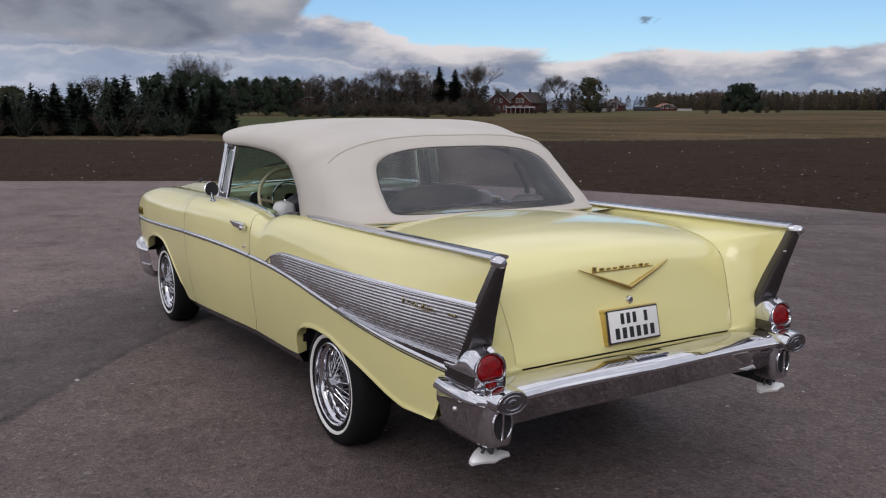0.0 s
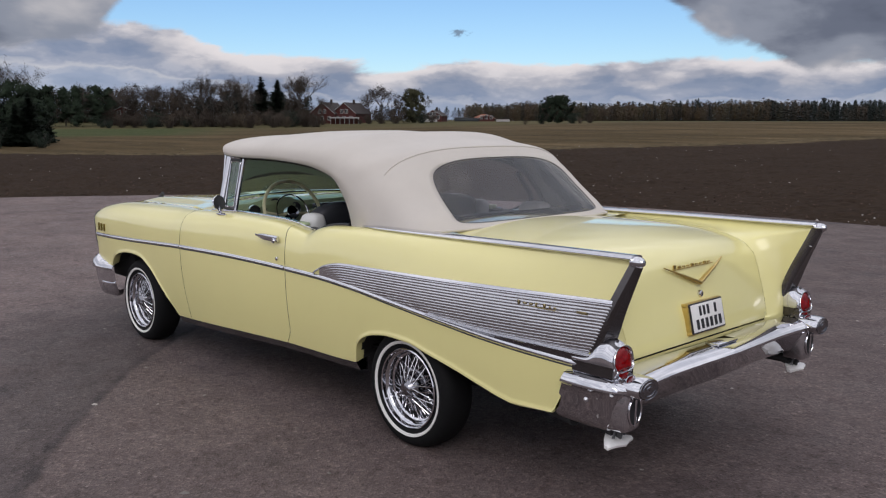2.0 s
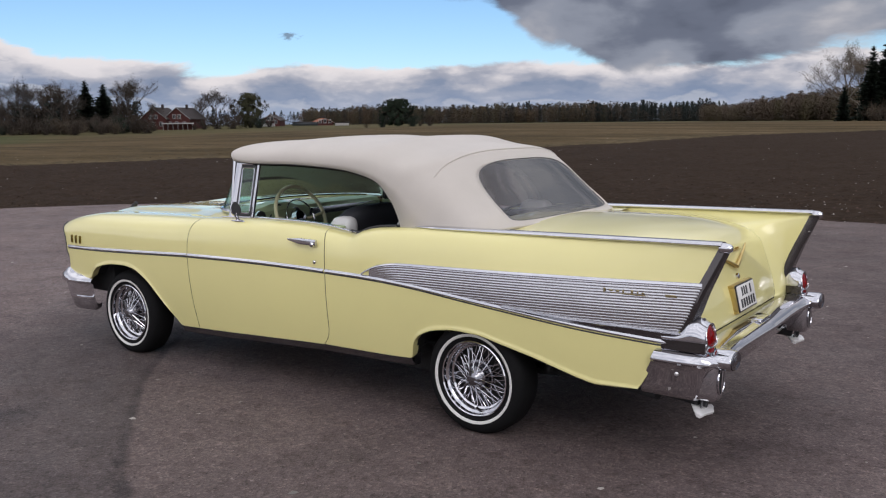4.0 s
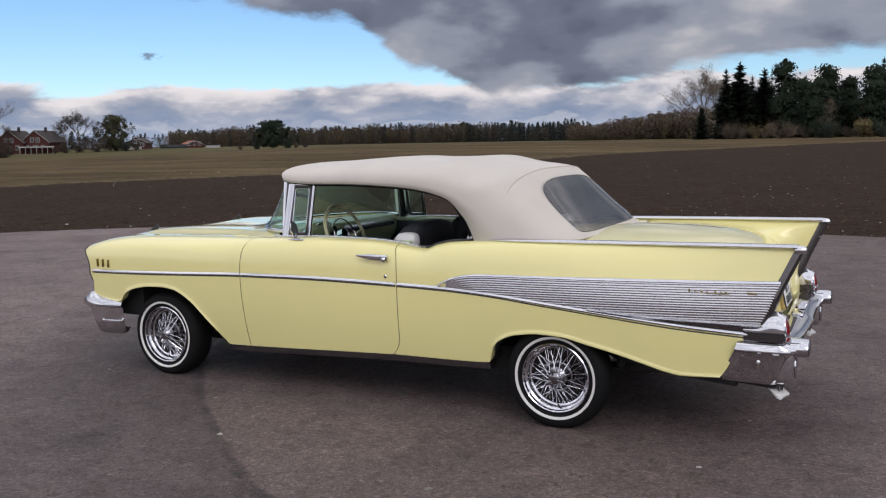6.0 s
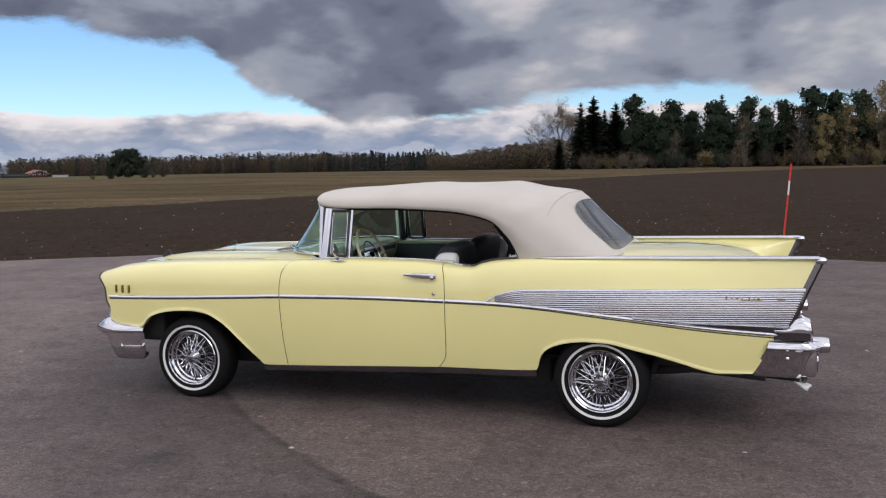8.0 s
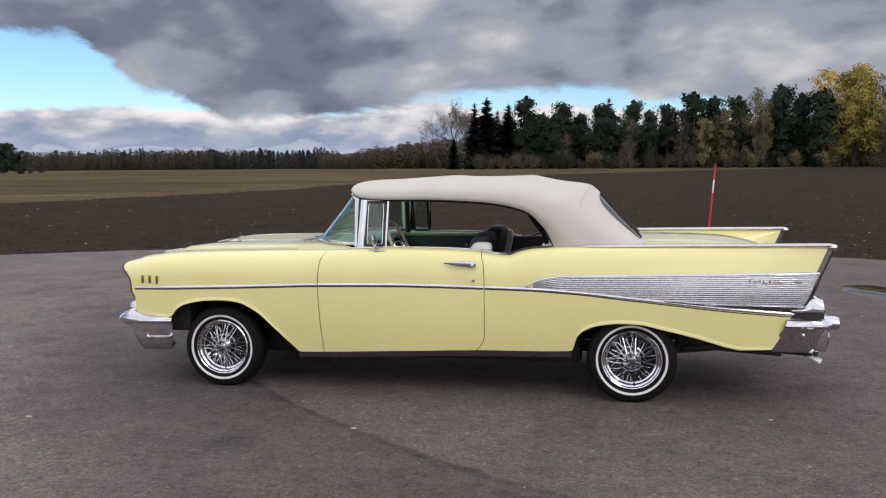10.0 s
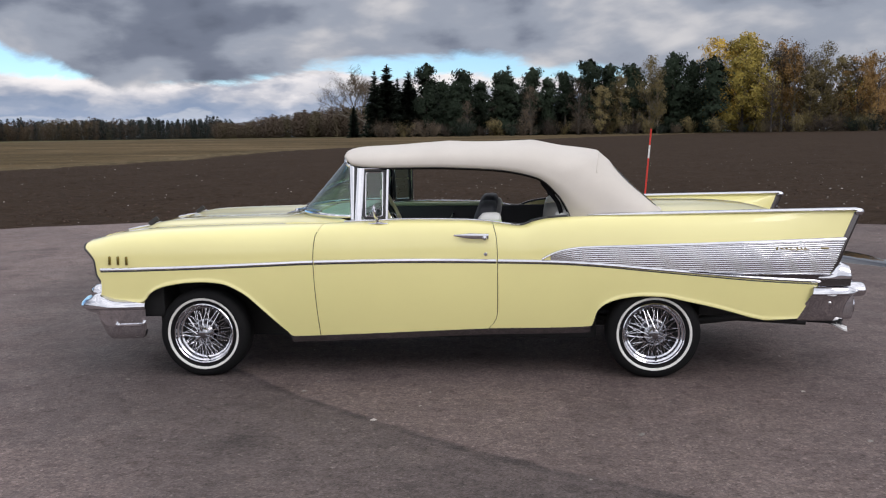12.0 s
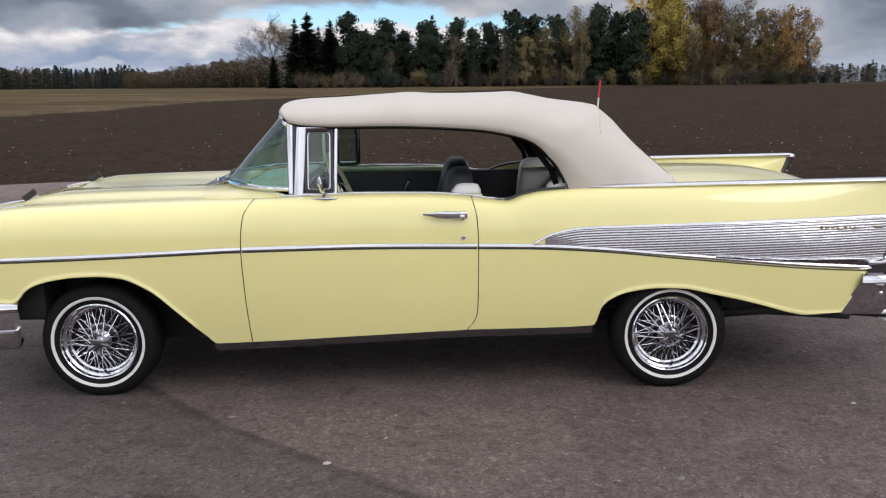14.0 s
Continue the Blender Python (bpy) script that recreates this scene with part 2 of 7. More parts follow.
FIN_TRIM = material("dark_fin_trim", (0.115, 0.105, 0.105), 0.24, 0.9, stain=0.12, stain_scale=12)
GOLD_WORN = material("worn_gold", (0.36, 0.29, 0.15), 0.35, 1.0, stain=0.15, stain_scale=40)
INK = material("black_ink", (0.015, 0.015, 0.017), 0.5, grain=0.1, grain_scale=80)
GLASS = glass_material("clear_glass", (0.56, 0.78, 0.72), 0.01, 1.0)
REAR_SHEET = glass_material("grey_vinyl_window", (0.56, 0.55, 0.58), 0.04, 0.975)


# ---------- mesh helpers ----------
def curve_of(points):
    """A smooth monotone curve through (a, b) points, as a function of a."""
    xs = np.array([p[0] for p in points], float)
    ys = np.array([p[1] for p in points], float)
    h = np.diff(xs)
    d = np.diff(ys) / h
    s = np.zeros_like(xs)
    s[0], s[-1] = d[0], d[-1]
    for i in range(1, len(xs) - 1):
        if d[i - 1] * d[i] > 0:
            w1, w2 = 2 * h[i] + h[i - 1], h[i] + 2 * h[i - 1]
            s[i] = (w1 + w2) / (w1 / d[i - 1] + w2 / d[i])

    def f(x):
        x = min(max(x, xs[0]), xs[-1])
        i = int(min(max(np.searchsorted(xs, x) - 1, 0), len(xs) - 2))
        t = (x - xs[i]) / h[i]
        return float((2 * t**3 - 3 * t**2 + 1) * ys[i] + (t**3 - 2 * t**2 + t) * h[i] * s[i]
                     + (-2 * t**3 + 3 * t**2) * ys[i + 1] + (t**3 - t**2) * h[i] * s[i + 1])
    return f


def mesh_of(name, verts, faces, mat, sharp=38, smooth=True):
    me = bpy.data.meshes.new(name)
    me.from_pydata([tuple(v) for v in verts], [], faces)
    me.validate()
    bm = bmesh.new()
    bm.from_mesh(me)
    bmesh.ops.remove_doubles(bm, verts=bm.verts, dist=1e-5)
    bmesh.ops.recalc_face_normals(bm, faces=bm.faces)
    bm.to_mesh(me)
    bm.free()
    if smooth:
        me.shade_smooth()
        me.set_sharp_from_angle(angle=radians(sharp))
    me.materials.append(mat)
    return me


def part(name, data, parent, label=""):
    """Link mesh data as one part under a thing or a part."""
    ob = new(name, data)
    ob.parent = parent
    return tagged(ob, label) if label else ob


def grid(rows, loop=False):
    n = len(rows[0])
    verts = [p for r in rows for p in r]
    faces = []
    for i in range(len(rows) - 1):
        for j in range(n if loop else n - 1):
            k = (j + 1) % n
            faces.append((i * n + j, i * n + k, (i + 1) * n + k, (i + 1) * n + j))
    return verts, faces


def join(*pieces):
    verts, faces = [], []
    for v, f in pieces:
        o = len(verts)
        verts += list(v)
        faces += [tuple(i + o for i in q) for q in f]
    return verts, faces


def flip(piece):
    return [(p[0], -p[1], p[2]) for p in piece[0]], [tuple(reversed(f)) for f in piece[1]]


def capped(rows):
    """A loop grid with both ends closed."""
    v, f = grid(rows, True)
    n = len(rows[0])
    f = f + [tuple(reversed(range(n))), tuple(range(len(v) - n, len(v)))]
    return v, f


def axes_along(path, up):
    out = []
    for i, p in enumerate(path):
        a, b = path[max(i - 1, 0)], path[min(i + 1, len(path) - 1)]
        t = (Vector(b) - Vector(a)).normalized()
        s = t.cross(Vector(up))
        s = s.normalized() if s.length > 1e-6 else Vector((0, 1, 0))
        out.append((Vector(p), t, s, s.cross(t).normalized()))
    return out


def sweep(path, section, up=(0, 0, 1), scale=None, caps=True):
    """A closed section of (side, up) points, carried along a path."""
    rows = []
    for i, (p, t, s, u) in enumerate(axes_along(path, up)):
        k = scale(i / max(1, len(path) - 1)) if scale else 1.0
        rows.append([tuple(p + s * (a * k) + u * (b * k)) for a, b in section])
    return capped(rows) if caps else grid(rows, True)


def circle(r, n=12, ry=None):
    return [(r * math.cos(2 * math.pi * i / n), (ry or r) * math.sin(2 * math.pi * i / n)) for i in range(n)]


def rounded(w, h, r, n=4):
    """A rounded rectangle section, w by h."""
    out = []
    for cx, cy, a0 in ((w / 2 - r, h / 2 - r, 0), (-w / 2 + r, h / 2 - r, 90), (-w / 2 + r, -h / 2 + r, 180), (w / 2 - r, -h / 2 + r, 270)):
        for k in range(n):
            a = radians(a0 + 90 * k / (n - 1))
            out.append((cx + r * math.cos(a), cy + r * math.sin(a)))
    return out


def tube(path, r, n=8, up=(0, 0, 1), scale=None):
    return sweep(path, circle(r, n), up, scale)


def box(cx, cy, cz, sx, sy, sz, bevel=0.01, segs=2):
    bm = bmesh.new()
    bmesh.ops.create_cube(bm, size=1.0)
    for v in bm.verts:
        v.co = Vector((v.co.x * sx + cx, v.co.y * sy + cy, v.co.z * sz + cz))
    if bevel:
        bmesh.ops.bevel(bm, geom=list(bm.edges), offset=min(bevel, 0.45 * min(sx, sy, sz)), segments=segs, affect="EDGES", profile=0.5)
    bm.verts.ensure_lookup_table()
    out = [tuple(v.co) for v in bm.verts], [tuple(v.index for v in f.verts) for f in bm.faces]
    bm.free()
    return out


def lathe(profile, centre, axis="y", n=32):
    """Profile of (radius, along) points, turned about an axis through the centre."""
    rows = []
    for r, a in profile:
        ring = []
        for k in range(n):
            c, s = r * math.cos(2 * math.pi * k / n), r * math.sin(2 * math.pi * k / n)
            ring.append({"y": (c, a, s), "x": (a, c, s), "z": (c, s, a)}[axis])
        rows.append([(p[0] + centre[0], p[1] + centre[1], p[2] + centre[2]) for p in ring])
    return grid(rows, True)


def smoothstep(t):
    t = min(max(t, 0.0), 1.0)
    return t * t * (3 - 2 * t)


def lerp(a, b, t):
    return a + (b - a) * t


def smooth_plan(pts, n):
    """A rounded path through plan points."""
    out = []
    m = len(pts)
    for i in range(m - 1):
        p0, p1, p2, p3 = pts[max(i - 1, 0)], pts[i], pts[i + 1], pts[min(i + 2, m - 1)]
        for k in range(n):
            t = k / n
            out.append(tuple(0.5 * (2 * b + (c - a) * t + (2 * a - 5 * b + 4 * c - d) * t * t + (3 * b - a - 3 * c + d) * t**3)
                             for a, b, c, d in zip(p0, p1, p2, p3)))
    out.append(tuple(pts[-1]))
    return out


# ---------- ground ----------
def ground_z(x, y):
    """The land: level round the car, rising a little beyond the field."""
    r = math.hypot(x, y + 5)
    a = math.degrees(math.atan2(x, y + 5))
    k = smoothstep((a + 62) / 36)
    return -0.07 + 1.42 * smoothstep((r - 15) / 115) * k + 1.2 * smoothstep((r - 150) / 60) * (1 - k)


def land_material():
    """Dark ploughed soil, turning to stubble and far meadow past the field's edge."""
    m = bpy.data.materials.new("land")
    m.use_nodes = True
    nt = m.node_tree
    N, L = nt.nodes.new, nt.links.new
    b = nt.nodes["Principled BSDF"]
    b.inputs["Roughness"].default_value = 0.95
    b.inputs["Specular IOR Level"].default_value = 0.05
    tc = N("ShaderNodeTexCoord")
    sep = N("ShaderNodeSeparateXYZ")
    L(tc.outputs["Object"], sep.inputs[0])

    def val(op, a, c=None):
        n = N("ShaderNodeMath")
        n.operation = op
        for i, v in enumerate((a, c)):
            if v is None:
                continue
            if isinstance(v, (int, float)):
                n.inputs[i].default_value = v
            else:
                L(v, n.inputs[i])
        return n.outputs[0]

    def tex(scale, detail=5, vec=None, rough=0.6):
        n = N("ShaderNodeTexNoise")
        n.inputs["Scale"].default_value = scale
        n.inputs["Detail"].default_value = detail
        n.inputs["Roughness"].default_value = rough
        L(vec or tc.outputs["Object"], n.inputs["Vector"])
        return n.outputs["Fac"]

    def ramp(fac, stops):
        n = N("ShaderNodeValToRGB")
        els = n.color_ramp.elements
        while len(els) < len(stops):
            els.new(0.5)
        for e, (p, c) in zip(els, stops):
            e.position = p
            e.color = (*c, 1) if isinstance(c, tuple) else (c, c, c, 1)
        L(fac, n.inputs[0])
        return n.outputs[0]

    def mix(f, a, c):
        n = N("ShaderNodeMix")
        n.data_type = "RGBA"
        L(f, n.inputs[0])
        L(a, n.inputs[6])
        L(c, n.inputs[7])
        return n.outputs[2]

    def step(v, lo, hi):
        n = N("ShaderNodeMapRange")
        n.interpolation_type = "SMOOTHSTEP"
        L(v, n.inputs[0])
        n.inputs[1].default_value, n.inputs[2].default_value = lo, hi
        return n.outputs[0]

    X, Y, _ = sep.outputs
    # edge of the ploughing: x as a function of y
    u = val("DIVIDE", val("ADD", Y, 20.0), 200.0)
    xb = val("MULTIPLY", ramp(u, [(0.0, 1.0), (0.10, 0.84), (0.15, 0.68), (0.18, 0.565), (0.215, 0.52), (0.255, 0.41), (0.32, 0.315), (0.45, 0.275), (0.64, 0.275), (0.74, 0.65), (0.78, 1.0)]), -62.0)
    wob = val("MULTIPLY", val("SUBTRACT", tex(0.15, 6), 0.5), 5.0)
    past = val("SUBTRACT", xb, val("ADD", X, wob))
    near_line = val("ADD", val("MULTIPLY", val("ADD", X, 16.0), 1.62), 61.0)
    far_line = val("ADD", val("MULTIPLY", X, 0.95), 85.0)
    far_y = val("SUBTRACT", val("ADD", Y, val("MULTIPLY", wob, 1.2)), val("MINIMUM", near_line, far_line))
    outside = step(val("MAXIMUM", past, far_y), -0.6, 0.8)
    soil = ramp(tex(5.5, 8), [(0.30, (0.024, 0.0152, 0.0095)), (0.48, (0.042, 0.0280, 0.0188)), (0.62, (0.057, 0.0385, 0.0268)), (0.80, (0.086, 0.063, 0.046))])
    soil2 = ramp(tex(0.35, 4), [(0.35, (0.029, 0.0188, 0.0122)), (0.65, (0.049, 0.0335, 0.0232))])
    k = N("ShaderNodeMix")
    k.data_type = "RGBA"
    k.inputs[0].default_value = 0.4
    L(soil, k.inputs[6])
    L(soil2, k.inputs[7])
    dim = N("ShaderNodeVectorMath")
    dim.operation = "SCALE"
    L(k.outputs[2], dim.inputs[0])
    dim.inputs[3].default_value = 0.80
    soil = dim.outputs[0]
    # stubble: streaks along the drilling, greener with distance
    mp = N("ShaderNodeMapping")
    mp.inputs["Rotation"].default_value = (0, 0, radians(32))
    mp.inputs["Scale"].default_value = (0.055, 0.26, 1)
    L(tc.outputs["Object"], mp.inputs[0])
    straw = ramp(val("ADD", val("MULTIPLY", tex(1.0, 7, mp.outputs[0], 0.65), 0.62), val("MULTIPLY", tex(0.09, 6), 0.38)), [(0.32, (0.040, 0.031, 0.015)), (0.46, (0.070, 0.051, 0.026)), (0.56, (0.104, 0.075, 0.040)), (0.68, (0.170, 0.126, 0.072))])
    meadow = ramp(tex(0.04, 6), [(0.35, (0.062, 0.061, 0.028)), (0.65, (0.116, 0.099, 0.050))])
    dist = val("SQRT", val("ADD", val("MULTIPLY", X, X), val("MULTIPLY", Y, Y)))
    field = mix(step(val("ADD", dist, val("MULTIPLY", wob, 8.0)), 95.0, 190.0), straw, meadow)
    # a strip of green grass towards the farm
    lawn = ramp(tex(0.25, 5), [(0.35, (0.044, 0.056, 0.022)), (0.65, (0.066, 0.076, 0.032))])
    lawn_end = step(val("ADD", val("ADD", Y, val("MULTIPLY", X, 0.52)), wob), 8.0, -8.0)
    field = mix(val("MULTIPLY", lawn_end, val("MULTIPLY", step(val("ADD", X, wob), -76.0, -90.0), step(val("ADD", X, wob), -150.0, -135.0))), field, lawn)
    # grassy verge between the two
    verge = step(val("ABSOLUTE", val("SUBTRACT", val("MAXIMUM", past, far_y), 1.5)), 3.0, 0.5)
    grass = ramp(tex(1.2, 6), [(0.35, (0.050, 0.039, 0.020)), (0.65, (0.135, 0.102, 0.058))])
    field = mix(verge, field, grass)
    L(mix(outside, soil, field), b.inputs["Base Color"])
    bp = N("ShaderNodeBump")
    bp.inputs["Strength"].default_value = 1.0
    bp.inputs["Distance"].default_value = 0.05
    L(tex(7.0, 7), bp.inputs["Height"])
    L(bp.outputs[0], b.inputs["Normal"])
    return m


def asphalt_material():
    """Old grey-brown asphalt with a darker, smoother sweep, scuffs and pale aggregate."""
    m = bpy.data.materials.new("asphalt")
    m.use_nodes = True
    nt = m.node_tree
    N, L = nt.nodes.new, nt.links.new
    b = nt.nodes["Principled BSDF"]
    b.inputs["Specular IOR Level"].default_value = 0.30
    tc = N("ShaderNodeTexCoord")
    sep = N("ShaderNodeSeparateXYZ")
    L(tc.outputs["Object"], sep.inputs[0])

    def val(op, a, c=None):
        n = N("ShaderNodeMath")
        n.operation = op
        for i, v in enumerate((a, c)):
            if v is None:
                continue
            if isinstance(v, (int, float)):
                n.inputs[i].default_value = v
            else:
                L(v, n.inputs[i])
        return n.outputs[0]

    def tex(scale, detail=5, rough=0.6, vec=None):
        n = N("ShaderNodeTexNoise")
        n.inputs["Scale"].default_value = scale
        n.inputs["Detail"].default_value = detail
        n.inputs["Roughness"].default_value = rough
        L(vec or tc.outputs["Object"], n.inputs["Vector"])
        return n.outputs["Fac"]

    def ramp(fac, stops):
        n = N("ShaderNodeValToRGB")
        els = n.color_ramp.elements
        while len(els) < len(stops):
            els.new(0.5)
        for e, (p, c) in zip(els, stops):
            e.position = p
            e.color = (*c, 1) if isinstance(c, tuple) else (c, c, c, 1)
        L(fac, n.inputs[0])
        return n.outputs[0]

    def step(v, lo, hi):
        n = N("ShaderNodeMapRange")
        n.interpolation_type = "SMOOTHSTEP"
        L(v, n.inputs[0])
        n.inputs[1].default_value, n.inputs[2].default_value = lo, hi
        return n.outputs[0]

    def mult(f, a, c):
        n = N("ShaderNodeMix")
        n.data_type = "RGBA"
        n.blend_type = "MULTIPLY"
        if isinstance(f, float):
            n.inputs[0].default_value = f
        else:
            L(f, n.inputs[0])
        L(a, n.inputs[6])
        if isinstance(c, tuple):
            n.inputs[7].default_value = (*c, 1)
        else:
            L(c, n.inputs[7])
        return n.outputs[2]

    X, Y, _ = sep.outputs
    vor = N("ShaderNodeTexVoronoi")
    vor.inputs["Scale"].default_value = 95
    L(tc.outputs["Object"], vor.inputs["Vector"])
    stones = ramp(vor.outputs["Color"], [(0.25, (0.0722, 0.0559, 0.0520)), (0.6, (0.0920, 0.0718, 0.0675)), (0.88, (0.1170, 0.0937, 0.0886)), (0.97, (0.1720, 0.1445, 0.1359))])
    base = mult(1.0, stones, ramp(tex(30, 6), [(0.3, (0.84, 0.83, 0.82)), (0.7, (1.13, 1.12, 1.11))]))
    base = mult(1.0, base, ramp(tex(5.0, 7, 0.68), [(0.34, (0.80, 0.79, 0.78)), (0.5, (1.0, 1.0, 1.0)), (0.68, (1.17, 1.15, 1.13))]))
    base = mult(1.0, base, ramp(tex(0.7, 6), [(0.3, (0.78, 0.77, 0.79)), (0.7, (1.20, 1.19, 1.18))]))
    wob = val("MULTIPLY", val("SUBTRACT", tex(1.6, 5), 0.5), 0.16)

    def ring_dist(cx, cy):
        dx, dy = val("SUBTRACT", X, cx), val("SUBTRACT", Y, cy)
        return val("SQRT", val("ADD", val("MULTIPLY", dx, dx), val("MULTIPLY", dy, dy)))
    # the newer sweep lies outside a wide arc and fades away from it
    d = val("ADD", val("SUBTRACT", ring_dist(SWEEP[0], SWEEP[1]), SWEEP[2]), wob)
    newer = val("MULTIPLY", step(d, -0.02, 0.03), step(d, 2.3, 0.35))
    base = mult(newer, base, (0.69, 0.715, 0.735))
    base = mult(step(d, -0.5, -1.8), base, (0.88, 0.87, 0.88))
    base = mult(step(d, 0.7, 2.2), base, (1.27, 1.27, 1.27))
    seam = step(val("ABSOLUTE", val("SUBTRACT", d, 0.03)), 0.05, 0.012)
    base = mult(val("MULTIPLY", seam, step(tex(3.0, 4), 0.36, 0.58)), base, (0.62, 0.62, 0.64))
    # patches of oil and worn binder, and the coarse mat of the old surface
    base = mult(step(tex(1.15, 6, 0.62), 0.56, 0.70), base, (0.70, 0.69, 0.70))
    base = mult(step(tex(10.0, 6, 0.72), 0.50, 0.60), base, (0.66, 0.65, 0.65))
    base = mult(step(tex(23.0, 4, 0.7), 0.49, 0.38), base, (1.30, 1.29, 1.28))
    # shade of open pits put in as dark specks, and paler lumps of the worn mat
    base = mult(step(tex(34.0, 3, 0.6), 0.57, 0.66), base, (0.58, 0.57, 0.57))
    base = mult(step(tex(15.0, 5, 0.7), 0.44, 0.33), base, (1.34, 1.33, 1.32))
    # faint tyre tracks curving round the yard
    for r0 in (9.3, 10.9):
        t = val("ABSOLUTE", val("SUBTRACT", val("ADD", ring_dist(-4.5, -3.2), val("MULTIPLY", wob, 2.0)), r0))
        base = mult(val("MULTIPLY", step(t, 0.35, 0.05), 0.5), base, (0.80, 0.79, 0.80))
    base = mult(1.0, base, (1.40, 1.385, 1.39))
    L(base, b.inputs["Base Color"])
    rr = N("ShaderNodeMapRange")
    L(tex(2.0, 5), rr.inputs[0])
    rr.inputs[1].default_value, rr.inputs[2].default_value, rr.inputs[3].default_value, rr.inputs[4].default_value = 0.3, 0.7, 0.62, 0.85
    L(rr.outputs[0], b.inputs["Roughness"])
    bp = N("ShaderNodeBump")
    bp.inputs["Strength"].default_value = 0.7
    bp.inputs["Distance"].default_value = 0.006
    L(val("ADD", vor.outputs["Distance"], val("MULTIPLY", tex(26.0, 5, 0.65), 1.6)), bp.inputs["Height"])
    L(bp.outputs[0], b.inputs["Normal"])
    return m


SWEEP = (3.4, 4.55, 8.08)
LAND, ASPHALT = land_material(), asphalt_material()

edge_pts = [(-34, -22), (-26, -11), (-19.5, -3.5), (-16.4, 1.6), (-13.8, 5.7), (-11.3, 7.75), (-8.6, 9.2), (-6.2, 9.95), (-3.9, 10.3), (-1.5, 10.3), (0.9, 10.05), (3.2, 9.4), (5.4, 8.2), (9, 5.2), (14, 0), (22, -12)]
pad_edge = smooth_plan(edge_pts, 24)
pad_edge = [(x + 0.05 * noise.noise(Vector((x * 1.7, y * 1.7, 0))), y + 0.09 * noise.noise(Vector((x * 2.1, y * 2.1, 5)))) for x, y in pad_edge]
top_ring = [(x, y, 0.0) for x, y in pad_edge] + [(30, -40, 0.0), (-44, -40, 0.0)]
low_ring = [(x * 1.004, y * 1.004, -0.16) for x, y, z in top_ring]
n = len(top_ring)
verts = top_ring + low_ring
faces = [tuple(reversed(range(n)))] + [(i, (i + 1) % n, n + (i + 1) % n, n + i) for i in range(n)]
pavement = new("pavement", mesh_of("pavement", verts, faces, ASPHALT, smooth=False))
tagged(pavement, "worn grey-brown asphalt yard with a curved edge", "pavement", kind="structure")


def build_ground():
    """One sheet to the horizon, fine where the ploughed clods are near."""
    angs = list(np.radians(np.concatenate([np.arange(-180, -98, 4.0), np.arange(-98, 46, 0.22), np.arange(46, 180, 4.0)])))
    radii = [0.0001, 6.0] + list(9.5 * 1.0125 ** np.arange(0, 190)) + list(101 * 1.12 ** np.arange(1, 32))
    vs, fs = [], []
    na = len(angs)
    for r in radii:
        rough = 0.05 * smoothstep((r - 8.5) / 3.0) * (1 - smoothstep((r - 70) / 60))
        for a in angs:
            x, y = math.sin(a) * r - 2.0, math.cos(a) * r - 2.0
            z = ground_z(x, y) if r > 6.5 else -0.09
            if rough > 0.001 and -1.72 < a < 0.82:
                k = noise.noise(Vector((x * 2.6, y * 2.6, 0.0))) + 0.6 * noise.noise(Vector((x * 7.0, y * 7.0, 3.0)))
                z += rough * k
            vs.append((x, y, z))
    for i in range(len(radii) - 1):
        for j in range(na):
            k = (j + 1) % na
            fs.append((i * na + j, (i + 1) * na + j, (i + 1) * na + k, i * na + k))
    me = bpy.data.meshes.new("ground")
    me.from_pydata(vs, [], fs)
    me.shade_smooth()
    me.materials.append(LAND)
    return tagged(new("ground", me), "dark brown ploughed field with stubble beyond", "ground", kind="structure")


build_ground()

# ---------- trees ----------
BARK = material("bark", (0.060, 0.050, 0.042), 0.9, grain=0.35, grain_scale=6, stain=0.2, stain_scale=1.0, bump=0.6, bump_scale=14)
BIRCH = material("pale_bark", (0.15, 0.13, 0.105), 0.85, grain=0.4, grain_scale=5, stain=0.2, stain_scale=1.0)


def leaf_material(name, base, spread=0.12, vary=0.18, grain=0.42):
    return material(name, base, 0.85, random_tint=vary, island_tint=spread, stain=0.30, stain_scale=0.5, grain=grain, grain_scale=1.6, spec=0.1)


# spruce and pine greens are lifted and blued to hold some haze
SPRUCE = leaf_material("spruce_needles", (0.018, 0.025, 0.018))
PINE = leaf_material("pine_needles", (0.022, 0.032, 0.020))
OLIVE = leaf_material("olive_leaves", (0.130, 0.104, 0.048))
GREEN = leaf_material("green_gold_leaves", (0.195, 0.152, 0.036))
YELLOW = leaf_material("yellow_leaves", (0.400, 0.265, 0.050))
RUST = leaf_material("rust_leaves", (0.205, 0.122, 0.046))
BROWN = leaf_material("brown_twigs", (0.080, 0.062, 0.044))
DUSK = leaf_material("dark_twigs", (0.046, 0.036, 0.028))
HOLLY = leaf_material("dark_olive_leaves", (0.040, 0.040, 0.022))
# far belts: haze put in the colour, tones muted and conifers blued
FAR_DARK = leaf_material("hazed_conifers", (0.027, 0.033, 0.030), 0.04, 0.18, 0.12)
FAR_BROWN = leaf_material("hazed_bare_woods", (0.074, 0.055, 0.040), 0.03, 0.18, 0.12)
FAR_OLIVE = leaf_material("hazed_olive_woods", (0.070, 0.058, 0.033), 0.03, 0.18, 0.12)
FAR_RUST = leaf_material("hazed_rust_woods", (0.088, 0.060, 0.034), 0.03, 0.18, 0.12)

rng = random.Random(11)


